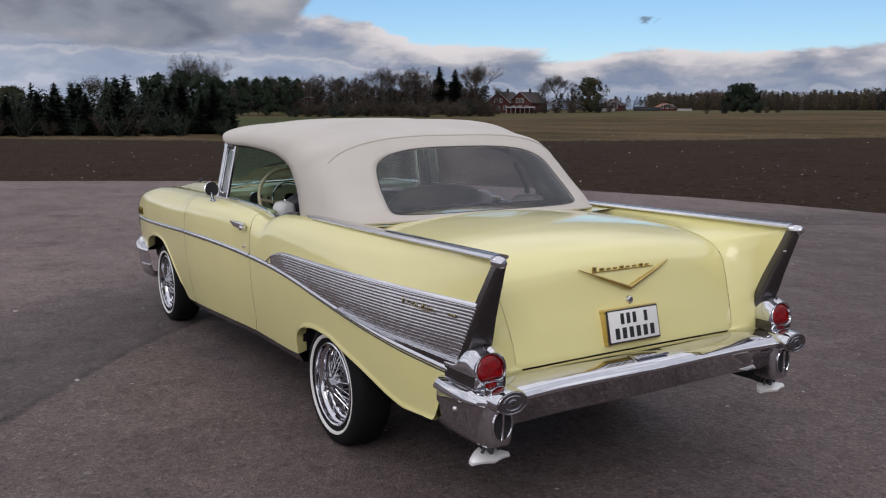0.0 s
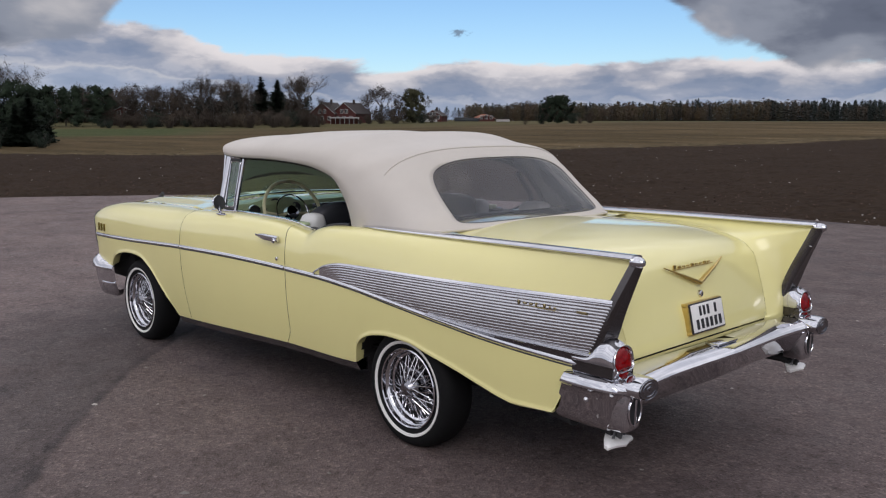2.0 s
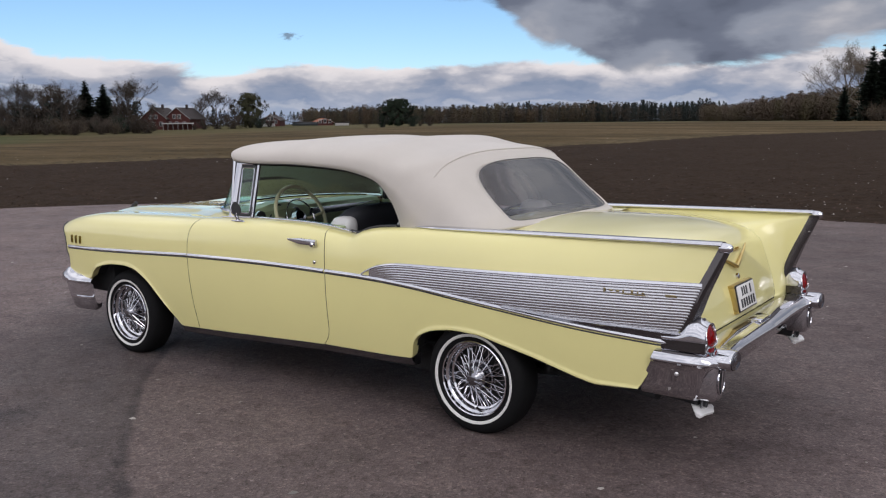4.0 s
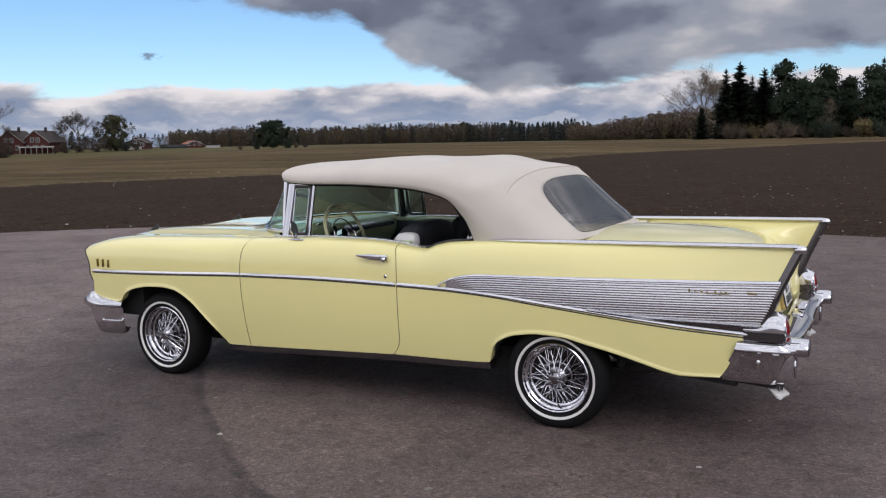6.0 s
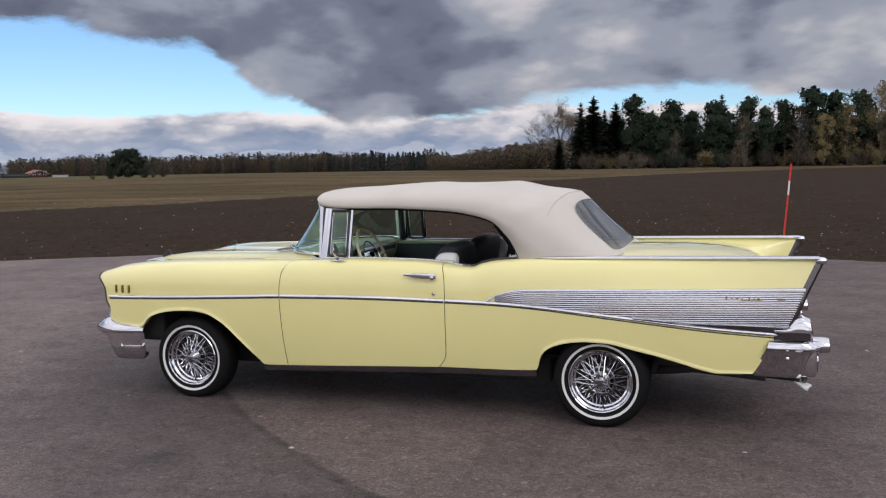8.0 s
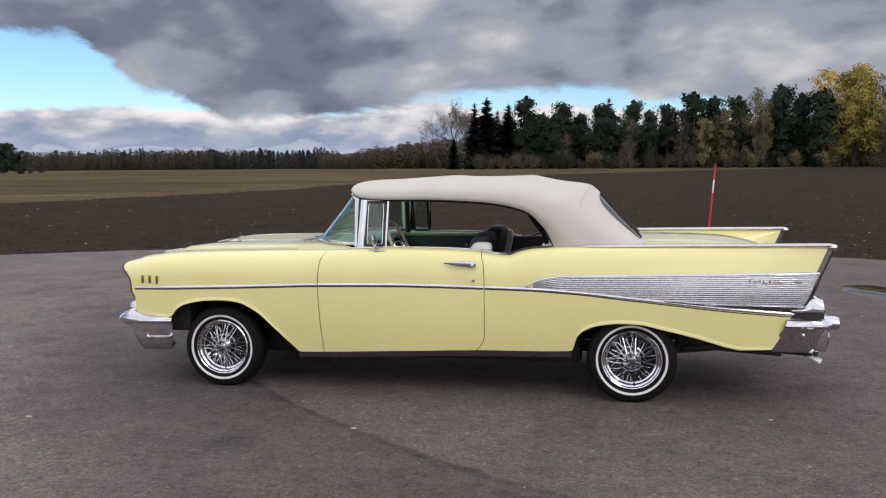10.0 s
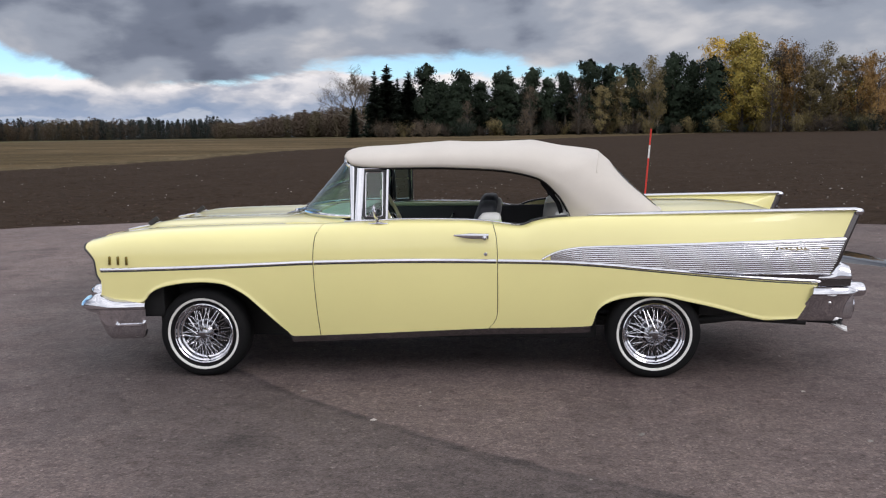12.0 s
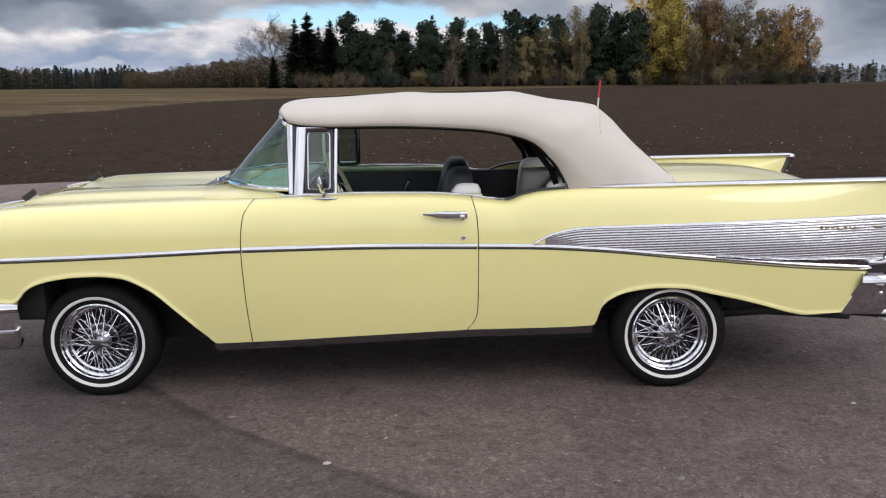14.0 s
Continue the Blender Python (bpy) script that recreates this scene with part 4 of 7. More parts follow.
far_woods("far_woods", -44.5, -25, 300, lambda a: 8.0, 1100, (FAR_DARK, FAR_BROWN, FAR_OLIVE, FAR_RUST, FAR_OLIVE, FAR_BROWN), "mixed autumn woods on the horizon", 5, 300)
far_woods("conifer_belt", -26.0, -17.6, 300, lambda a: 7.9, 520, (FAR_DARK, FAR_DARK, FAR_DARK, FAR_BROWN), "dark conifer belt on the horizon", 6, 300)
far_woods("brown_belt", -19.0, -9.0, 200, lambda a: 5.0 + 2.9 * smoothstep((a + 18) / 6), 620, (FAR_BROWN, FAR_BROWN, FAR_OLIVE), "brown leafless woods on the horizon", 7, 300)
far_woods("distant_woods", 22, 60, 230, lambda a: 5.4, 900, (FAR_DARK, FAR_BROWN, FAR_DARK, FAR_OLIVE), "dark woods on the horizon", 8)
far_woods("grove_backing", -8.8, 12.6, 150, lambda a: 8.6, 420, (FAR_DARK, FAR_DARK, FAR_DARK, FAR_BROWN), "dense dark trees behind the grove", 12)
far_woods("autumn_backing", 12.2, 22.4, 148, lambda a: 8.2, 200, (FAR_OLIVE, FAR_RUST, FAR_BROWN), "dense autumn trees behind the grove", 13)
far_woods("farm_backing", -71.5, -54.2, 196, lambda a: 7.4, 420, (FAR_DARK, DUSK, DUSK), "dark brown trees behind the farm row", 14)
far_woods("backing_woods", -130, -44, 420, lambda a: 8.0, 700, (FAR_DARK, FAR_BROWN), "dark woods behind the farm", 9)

# ---------- farm ----------
RED_WOOD = material("red_boards", (0.062, 0.012, 0.010), 0.8, grain=0.2, grain_scale=3, stain=0.15, stain_scale=0.5)
ROOF_TILE = material("roof_tiles", (0.034, 0.025, 0.024), 0.85, grain=0.2, grain_scale=2, stain=0.2, stain_scale=0.4)
ORANGE_TILE = material("orange_tiles", (0.26, 0.085, 0.04), 0.85, grain=0.2, grain_scale=2, stain=0.2, stain_scale=0.4)
WHITE_WOOD = material("white_boards", (0.40, 0.39, 0.38), 0.6, stain=0.08, stain_scale=1)
PANE = material("window_pane", (0.03, 0.035, 0.04), 0.1, stain=0.1, stain_scale=1)


def farmhouse(az, d, w, depth, eave, ridge, turn, roof_mat, label, gable_windows=2):
    x, y, z = spot(az, d)
    h = tagged(new("farmhouse"), label, "house")
    h.matrix_basis = pose(x, y, z, 0, 0, turn) @ Matrix.Scale(0.6, 4)
    hw, hd = w / 2, depth / 2
    wall_v = [(-hw, -hd, -0.5), (hw, -hd, -0.5), (hw, hd, -0.5), (-hw, hd, -0.5), (-hw, -hd, eave), (hw, -hd, eave), (hw, hd, eave), (-hw, hd, eave), (0, -hd, ridge), (0, hd, ridge)]
    wall_f = [(0, 1, 5, 8, 4), (1, 2, 6, 5), (2, 3, 7, 9, 6), (3, 0, 4, 7)]
    part("wall", mesh_of("wall", wall_v, wall_f, RED_WOOD, smooth=False), h)
    roof = []
    for s in (-1, 1):
        o = 0.5
        slope = (ridge - eave) / hw
        e = (s * (hw + o), eave - slope * o)
        roof.append(capped([[(0, yy, ridge + 0.25), (e[0], yy, e[1] + 0.25), (e[0], yy, e[1] + 0.05), (0, yy, ridge + 0.03)] for yy in (-hd - o, hd + o)]))
    rf = part("roof", mesh_of("roof", *join(*roof), roof_mat, smooth=False), h)
    part("chimney", mesh_of("chimney", *box(hw * 0.15, 0, ridge + 0.5, 0.7, 0.7, 1.6, 0.03), ROOF_TILE), rf)
    for s in (-1, 1):
        part("bargeboard", mesh_of("bargeboard", *sweep([(0, -hd - 0.53, ridge + 0.15), (s * (hw + 0.5), -hd - 0.53, eave - (ridge - eave) / hw * 0.5 + 0.15)], rounded(0.06, 0.12, 0.02)), WHITE_WOOD), rf)
    for fl in range(2):
        for k in range(3 if fl == 0 else gable_windows):
            wx = (k - (1 if fl == 0 else (gable_windows - 1) / 2)) * w * (0.3 if fl == 0 else 0.2)
            wz = 1.6 if fl == 0 else eave + 0.6
            fr = part("window", mesh_of("window", *join(box(wx, -hd - 0.03, wz + 0.7, 1.2, 0.08, 0.12, 0.01), box(wx, -hd - 0.03, wz - 0.7, 1.2, 0.08, 0.12, 0.01), box(wx - 0.55, -hd - 0.03, wz, 0.12, 0.08, 1.3, 0.01),
                      box(wx + 0.55, -hd - 0.03, wz, 0.12, 0.08, 1.3, 0.01), box(wx, -hd - 0.03, wz, 0.08, 0.08, 1.3, 0.01)), WHITE_WOOD), h, "white window frame")
            part("pane", mesh_of("pane", *box(wx, -hd - 0.01, wz, 1.0, 0.03, 1.3, 0.005), PANE), fr)
    for s in (-1, 1):
        part("corner_board", mesh_of("corner_board", *box(s * hw, -hd - 0.02, eave / 2, 0.12, 0.1, eave, 0.01), RED_WOOD), h)
    return h


farmhouse(-53.0, 190, 9.0, 13, 3.4, 7.0, 30, ROOF_TILE, "dark red wooden farmhouse with white trim")
farmhouse(-51.55, 190, 8.6, 15, 3.4, 6.9, 30, ROOF_TILE, "dark red wooden barn with white trim")
farmhouse(-46.2, 205, 7.0, 10, 2.2, 4.2, 34, ROOF_TILE, "low red outbuilding with a dark roof")
farmhouse(-43.1, 214, 6.6, 7, 1.2, 2.6, 60, ORANGE_TILE, "small shed with an orange tiled roof", 1)
farmhouse(-65.6, 182, 11.0, 14, 3.0, 5.6, 62, ROOF_TILE, "dark red barn behind old trees")
x, y, z = spot(-52.0, 181)
porch = tagged(new("porch"), "white glazed porch before the farmhouse", "porch")
porch.matrix_basis = pose(x, y, z, 0, 0, 52) @ Matrix.Scale(0.72, 4)
part("porch_roof", mesh_of("porch_roof", *box(0, 0, 1.75, 8.4, 2.6, 0.30, 0.05), WHITE_WOOD), porch)
for k in range(7):
    part("post", mesh_of("post", *box(-3.9 + 1.3 * k, -1.2, 0.8, 0.12, 0.12, 1.7, 0.02), WHITE_WOOD), porch)
part("porch_wall", mesh_of("porch_wall", *box(0, 1.1, 0.8, 8.0, 0.15, 1.7, 0.02), RED_WOOD), porch)


def small_shed(az, d, w, h, mat, label):
    x, y, z = spot(az, d)
    s = tagged(new("shed"), label, "shed")
    s.matrix_basis = pose(x, y, z, 0, 0, 45) @ Matrix.Scale(0.6, 4)
    part("wall", mesh_of("wall", *box(0, 0, h / 2, w, 3.0, h, 0.05), mat), s)
    part("roof", mesh_of("roof", *box(0, 0, h + 0.1, w + 0.5, 3.4, 0.2, 0.04), ROOF_TILE), s)


small_shed(-41.8, 199, 5.0, 0.9, WHITE_WOOD, "low white shed at the field's edge")
small_shed(-46.6, 198, 6.0, 1.1, WHITE_WOOD, "low pale shed by the outbuilding")
small_shed(-44.2, 212, 10.0, 1.3, PANE, "low blue-grey shed by the farm")

# ---------- marker pole ----------
RED_PAINT = material("red_plastic", (0.62, 0.035, 0.02), 0.5, stain=0.1, stain_scale=6)
WHITE_PAINT = material("white_reflective", (0.75, 0.74, 0.72), 0.5, stain=0.05, stain_scale=8)
pole = tagged(new("marker_pole"), "red and white snow marker pole leaning at the asphalt edge", "marker pole")
pole.matrix_basis = pose(1.60, 10.15, -0.12)
p0, p1 = Vector((0, 0, 0)), Vector((0.135, 0.0, 1.735))
for a, b, mat, nm in ((0.0, 0.69, RED_PAINT, "lower_rod"), (0.69, 0.83, WHITE_PAINT, "white_band"), (0.83, 1.0, RED_PAINT, "upper_rod")):
    part(nm, mesh_of(nm, *tube([tuple(p0.lerp(p1, a)), tuple(p0.lerp(p1, b))], 0.0155, 10, up=(0, 1, 0)), mat), pole)

# ---------- litter of stones and leaves ----------
STONE = material("pale_stone", (0.25, 0.23, 0.21), 0.85, island_tint=0.4, grain=0.1, grain_scale=60)
CLOD = material("soil_clod", (0.056, 0.038, 0.029), 0.95, spec=0.1, island_tint=0.45, grain=0.3, grain_scale=18)


def pebbles(name, spots, mat, label, flat=0.5, seed=1):
    q = random.Random(seed)
    vs, fs = [], []
    base = [(1, 0, 0), (0.3, 0.95, 0), (-0.8, 0.6, 0), (-0.8, -0.6, 0), (0.3, -0.95, 0), (0.1, 0.1, 1), (0, 0, -0.4)]
    fc = [(0, 1, 5), (1, 2, 5), (2, 3, 5), (3, 4, 5), (4, 0, 5), (1, 0, 6), (2, 1, 6), (3, 2, 6), (4, 3, 6), (0, 4, 6)]
    for x, y, z, s in spots:
        a = q.random() * 6.283
        o = len(vs)
        st = q.uniform(0.5, 1.0)
        for bx, by, bz in base:
            bx, by, bz = bx * s * q.uniform(0.75, 1.2), by * s * st * q.uniform(0.75, 1.2), bz * s * flat * q.uniform(0.7, 1.2)
            vs.append((x + bx * math.cos(a) - by * math.sin(a), y + bx * math.sin(a) + by * math.cos(a), z + bz))
        fs += [tuple(i + o for i in f) for f in fc]
    me = bpy.data.meshes.new(name)
    me.from_pydata(vs, [], fs)
    me.materials.append(mat)
    return tagged(new(name, me), label, "stones", kind="stuff")


q = random.Random(8)
pebbles("yard_stones", [(q.uniform(-9, 6), q.uniform(-5.5, 9), 0.001, q.choice([0.004, 0.006, 0.009, 0.014, 0.019]) * q.uniform(0.7, 1.3)) for _ in range(620)], STONE, "pale grit scattered on asphalt", 0.35, 2)
spots = []
while len(spots) < 5200:
    r, a = 11 + 34 * q.random() ** 1.7, radians(q.uniform(-85, 42))
    x, y = math.sin(a) * r - 2, math.cos(a) * r - 2
    if math.hypot(x + 4, y + 3.2) > 13.6:
        spots.append((x, y, ground_z(x, y) + 0.02, q.uniform(0.010, 0.038)))
pebbles("soil_clods", spots, CLOD, "brown clods of ploughed soil", 0.8, 3)
spots = []
while len(spots) < 330:
    r, a = 12 + 45 * q.random() ** 1.3, radians(q.uniform(-85, 42))
    x, y = math.sin(a) * r - 2, math.cos(a) * r - 2
    if math.hypot(x + 4, y + 3.2) > 13.7:
        spots.append((x, y, ground_z(x, y) + 0.05, q.uniform(0.012, 0.04)))
while len(spots) < 720:
    r, a = 12.5 + 26 * q.random() ** 1.4, radians(q.uniform(-4, 42))
    x, y = math.sin(a) * r - 2, math.cos(a) * r - 2
    if math.hypot(x + 4, y + 3.2) > 13.7:
        spots.append((x, y, ground_z(x, y) + 0.04, q.uniform(0.008, 0.026)))
pebbles("field_stones", spots, STONE, "pale stones lying on ploughed soil", 0.6, 4)

# ---------- wet patch on the asphalt ----------
WET = material("standing_water", (0.035, 0.032, 0.031), 0.03, stain=0.2, stain_scale=1.5, rough_var=0.02, spec=0.5)
ring = smooth_plan([(2.72, 4.9), (2.80, 5.25), (2.95, 5.5), (3.25, 5.5), (3.5, 5.05), (3.62, 4.4), (3.72, 3.9), (3.58, 3.55), (3.34, 3.8), (3.08, 4.1), (2.87, 4.45), (2.72, 4.9)], 6)[:-1]
ring = [(x + 0.03 * noise.noise(Vector((x * 5, y * 5, 0))), y + 0.03 * noise.noise(Vector((x * 5, y * 5, 7)))) for x, y in ring]
cx, cy = sum(p[0] for p in ring) / len(ring), sum(p[1] for p in ring) / len(ring)
vs = [(x, y, 0.0005) for x, y in ring] + [(lerp(x, cx, 0.06), lerp(y, cy, 0.06), 0.005) for x, y in ring]
m = len(ring)
fs = [(i, (i + 1) % m, m + (i + 1) % m, m + i) for i in range(m)] + [tuple(range(m, 2 * m))]
tagged(new("puddle", mesh_of("puddle", vs, fs, WET)), "thin puddle of rainwater on asphalt", "puddle")

# ---------- the convertible ----------
car = tagged(new("convertible_car"), "pale yellow vintage convertible with a cream canvas roof, parked on asphalt", "car")

# outlines of the body: x runs from the rear axle, minus is forward
z_belt = curve_of([(-3.74, 0.893), (-3.53, 0.941), (-3.235, 0.974), (-2.6, 0.994), (-2.19, 1.003), (-1.86, 1.012), (-1.58, 1.022),
                   (-1.235, 1.018), (-1.03, 1.004), (-0.926, 0.988), (-0.84, 0.981), (-0.75, 1.010), (-0.65, 1.028),
                   (-0.5, 1.037), (0.0, 1.046), (0.65, 1.056), (1.26, 1.064)])
z_low = curve_of([(-3.75, 0.50), (-3.32, 0.50), (-3.285, 0.515), (-3.25, 0.557), (-3.195, 0.593), (-3.105, 0.620), (-2.98, 0.637),
                  (-2.874, 0.640), (-2.769, 0.630), (-2.631, 0.568), (-2.496, 0.447), (-2.36, 0.315), (-2.315, 0.276),
                  (-2.133, 0.282), (-1.0, 0.324), (-0.414, 0.340), (-0.393, 0.345), (-0.363, 0.438), (-0.313, 0.487),
                  (-0.211, 0.525), (-0.076, 0.541), (0.043, 0.537), (0.196, 0.506), (0.366, 0.467), (0.503, 0.428),
                  (0.622, 0.394), (0.707, 0.380), (1.0, 0.380)])
y_wide = curve_of([(-3.75, 0.865), (-3.66, 0.900), (-3.5, 0.922), (-3.2, 0.938), (-2.6, 0.945), (-2.1, 0.945), (-1.5, 0.925),
                   (-1.0, 0.908), (-0.5, 0.912), (0.2, 0.918), (0.45, 0.912), (0.7, 0.897), (0.9, 0.874), (1.05, 0.853), (1.27, 0.828)])
y_crown = curve_of([(-3.75, 0.655), (-3.5, 0.69), (-2.6, 0.705), (-2.3, 0.74), (-2.1, 0.80), (-1.6, 0.805), (-0.84, 0.79),
                    (-0.5, 0.80), (0.2, 0.812), (1.27, 0.800)])
round_n = curve_of([(-3.75, 3.2), (-3.3, 3.5), (-2.4, 3.3), (-2.1, 3.1), (-0.9, 2.9), (-0.2, 2.2), (0.6, 1.55), (1.27, 1.3)])
nose_x = curve_of([(0.49, -3.605), (0.576, -3.58), (0.634, -3.575), (0.685, -3.60), (0.775, -3.612), (0.82, -3.645), (0.865, -3.695), (0.895, -3.690), (0.92, -3.66)])
tail_x = curve_of([(0.38, 0.88), (0.405, 0.90), (0.588, 1.0), (0.69, 1.09), (0.858, 1.162), (1.012, 1.232), (1.07, 1.258)])
Z_TRIM = 0.75


def half_width(x, z):
    """Half width of the body side at a station and height."""
    w = y_wide(x)
    if z < Z_TRIM:
        return w - 0.05 * ((Z_TRIM - z) / 0.45) ** 2
    c, n = y_crown(x), round_n(x)
    q = min(1.0, (z - Z_TRIM) / (z_belt(x) - Z_TRIM))
    return c + (w - c) * max(0.0, 1 - q**n) ** (1 / n)


def side_panel(x0, x1, cols, front=None, back=None, front_reach=0.3, back_reach=0.4, lip_top=True):
    """Outer skin of one side (left) between two stations; front and back give the true end lines over the height."""
    rows = []
    stations = [x0 + (x1 - x0) * i / cols for i in range(cols + 1)]
    for x in stations:
        lo, hi = z_low(x), z_belt(x)
        n = round_n(x)
        zs = [lo, lo + 0.007, lo + 0.014, lo + 0.022] + [lo + 0.03 + (Z_TRIM - lo - 0.03) * (k / 12) for k in range(12)]
        roll = 0.007 * smoothstep((lo - 0.33) / 0.06)
        zs += [Z_TRIM + (hi - Z_TRIM) * math.sin(math.pi / 2 * k / 16) ** (1.0 if n > 1.8 else 0.9) for k in range(17)]
        ring = []
        first = half_width(x, lo)
        ring.append((x, -(first - 0.045), lo + 0.012))
        ring.append((x, -(first - 0.012), lo + 0.001))
        for z in zs:
            ring.append((x, -(half_width(x, z) + roll * math.exp(-((z - lo - 0.006) / 0.011) ** 2)), z))
        c = y_crown(x)
        if lip_top:
            ring.append((x, -(c - 0.012), hi - 0.006))
            ring.append((x, -(c - 0.016), hi - 0.04))
        out = []
        for px, py, pz in ring:
            if front and px < x0 + front_reach:
                k = 1 - (px - x0) / front_reach
                px += (front(pz) - x0) * k * k
            if back and px > x1 - back_reach:
                k = (px - (x1 - back_reach)) / back_reach
                px += (back(pz) - x1) * k * k
            if px != x and lo < pz < hi - 0.012:
                py -= half_width(px, pz) - half_width(x, pz)
            out.append((px, py, pz))
        rows.append(out)
    return grid(rows)


door_front = curve_of([(0.27, -2.133), (0.52, -2.150), (0.77, -2.159), (0.92, -2.147), (1.02, -2.095)])
door_back = curve_of([(0.31, -1.06), (0.345, -1.03), (0.375, -1.006), (0.445, -0.992), (0.77, -0.990), (0.90, -0.996), (1.01, -1.023)])
GAP = 0.0045


def both_sides(name, piece, mat, parent, label="", sharp=38):
    a = part(name, mesh_of(name, *piece, mat, sharp), parent, label)
    b = part(name, mesh_of(name, *flip(piece), mat, sharp), parent, label)
    return a, b


fender, fender_r = both_sides("front_fender", side_panel(-3.70, -2.15, 150, nose_x, lambda z: door_front(z) - GAP, 0.25, 0.12), PAINT, car)
quarter, quarter_r = both_sides("quarter_panel", side_panel(-1.0, 1.02, 190, lambda z: door_back(z) + GAP, tail_x, 0.12, 0.42), PAINT, car)
door, door_r = both_sides("door", side_panel(-2.15, -1.0, 60, door_front, door_back, 0.12, 0.12), PAINT, car)


# bonnet, laid between the fender crowns
def bonnet_z(x, y):
    edge = z_belt(x)
    c = y_crown(x)
    rise = curve_of([(-3.72, -0.004), (-3.46, -0.002), (-3.39, 0.003), (-3.33, 0.021), (-3.2, 0.027), (-2.9, 0.027), (-2.3, 0.022)])(x)
    a = abs(y) / c
    ridge = smoothstep((1 - a) / 0.26)
    dip = 0.012 * smoothstep((0.6 - a) / 0.5)
    return edge + rise * ridge - dip * smoothstep((x + 3.7) / 0.6)


rows = []
for i in range(61):
    x = -3.63 + i / 60 * 1.25
    c = y_crown(x) - 0.006
    row = [(x + (0.0 if i else 0.0), -c, z_belt(x) - 0.03)]
    for j in range(49):
        y = -c + 2 * c * j / 48
        bow = 0.10 * (1 - (y / c) ** 2) * smoothstep((i - 40) / 20)
        row.append((x - bow, y, bonnet_z(x, y)))
    row.append((x, c, z_belt(x) - 0.03))
    if i == 0:
        rows.append([(p[0] - 0.045, p[1], p[2] - 0.10) for p in row])
        rows.append([(p[0] - 0.035, p[1], p[2] - 0.035) for p in row])
    rows.append(row)
part("bonnet", mesh_of("bonnet", *grid(rows), PAINT), car)

# cowl between bonnet and windscreen
rows = []
for i in range(13):
    f = i / 12
    row = []
    for j in range(41):
        a = -1 + 2 * j / 40
        x0 = -2.385 - 0.10 * (1 - a * a)
        x1 = -1.90 - 0.36 * (1 - abs(a) ** 3.0)
        x = lerp(x0, x1, f)
        c = y_crown(x) - 0.004
        row.append((x, a * c, bonnet_z(min(x, -2.3), a * 0.7) + 0.004 * f + 0.016 * f * (1 - a * a)))
    row = [(row[0][0], row[0][1], row[0][2] - 0.06)] + row + [(row[-1][0], row[-1][1], row[-1][2] - 0.06)]
    rows.append(row)
part("cowl", mesh_of("cowl", *grid(rows), PAINT), car)
# dark grille of the fresh-air intake across the cowl
piece = join(*[box(-2.44 + 0.03 * k, 0, 1.036 + 0.002 * k, 0.012, 0.9 - 0.05 * k, 0.012, 0.004, 1) for k in range(3)])
part("cowl_vent", mesh_of("cowl_vent", *piece, CHROME_DULL), car)

# chrome gunsight ornaments on the bonnet ridges
for side in (-1, 1):
    y = 0.47 * side
    base = sweep([(-3.56, y, bonnet_z(-3.56, y) + 0.004), (-3.48, y, bonnet_z(-3.48, y) + 0.006), (-3.40, y, bonnet_z(-3.40, y) + 0.006), (-3.33, y, bonnet_z(-3.33, y) + 0.004)], rounded(0.036, 0.016, 0.006), scale=lambda s: 0.35 + 0.65 * math.sin(math.pi * min(1, s + 0.25)))
    orn = part("bonnet_ornament", mesh_of("bonnet_ornament", *base, CHROME), car, "chrome gunsight ornament")
    fin = sweep([(-3.408, y, 0.968), (-3.385, y, 0.988), (-3.352, y, 1.016)], rounded(0.028, 0.044, 0.008), up=(1, 0, 0.4), scale=lambda s: 1 - 0.35 * s)
    part("ornament_fin", mesh_of("ornament_fin", *fin, INK), orn)

# nose: headlamps, grille and front bumper
for side in (-1, 1):
    ring = lathe([(0.115, 0.03), (0.118, 0.0), (0.108, -0.03), (0.098, -0.02), (0.092, 0.02)], (-3.585, 0.70 * side, 0.79), "x", 32)
    lamp = part("headlamp_ring", mesh_of("headlamp_ring", *ring, CHROME), car, "chrome headlamp surround")
    lens = lathe([(0.095, 0.01), (0.08, -0.012), (0.05, -0.028), (0.001, -0.035)], (-3.585, 0.70 * side, 0.79), "x", 24)
    part("headlamp", mesh_of("headlamp", *lens, LAMP_GLASS), lamp)
rows = []
for i in range(9):
    z = 0.44 + 0.42 * i / 8
    rows.append([(-3.56 - 0.05 * math.cos(math.pi * k / 20 * 0.9 - 1.4), -0.86 + 1.72 * k / 20, z) for k in range(21)])
part("nose_panel", mesh_of("nose_panel", *grid(rows), BLACK), car)
bars = [box(-3.63, 0, 0.56 + 0.045 * k, 0.015, 1.2, 0.012, 0.004, 1) for k in range(5)]
bars += [box(-3.63, -0.55 + 0.1 * k, 0.65, 0.012, 0.012, 0.24, 0.004, 1) for k in range(12)]
part("grille", mesh_of("grille", *join(*bars), ALUMINIUM), car, "aluminium mesh grille")
for side in (-1, 1):
    ring = sweep([(nose_x(z) - 0.005, side * (half_width(nose_x(z), z) - 0.004), z) for z in np.linspace(0.64, 0.882, 24)], circle(0.008, 8), up=(0, 1, 0))
    part("fender_edge", mesh_of("fender_edge", *ring, DARK_TRIM), car, "dark edging")


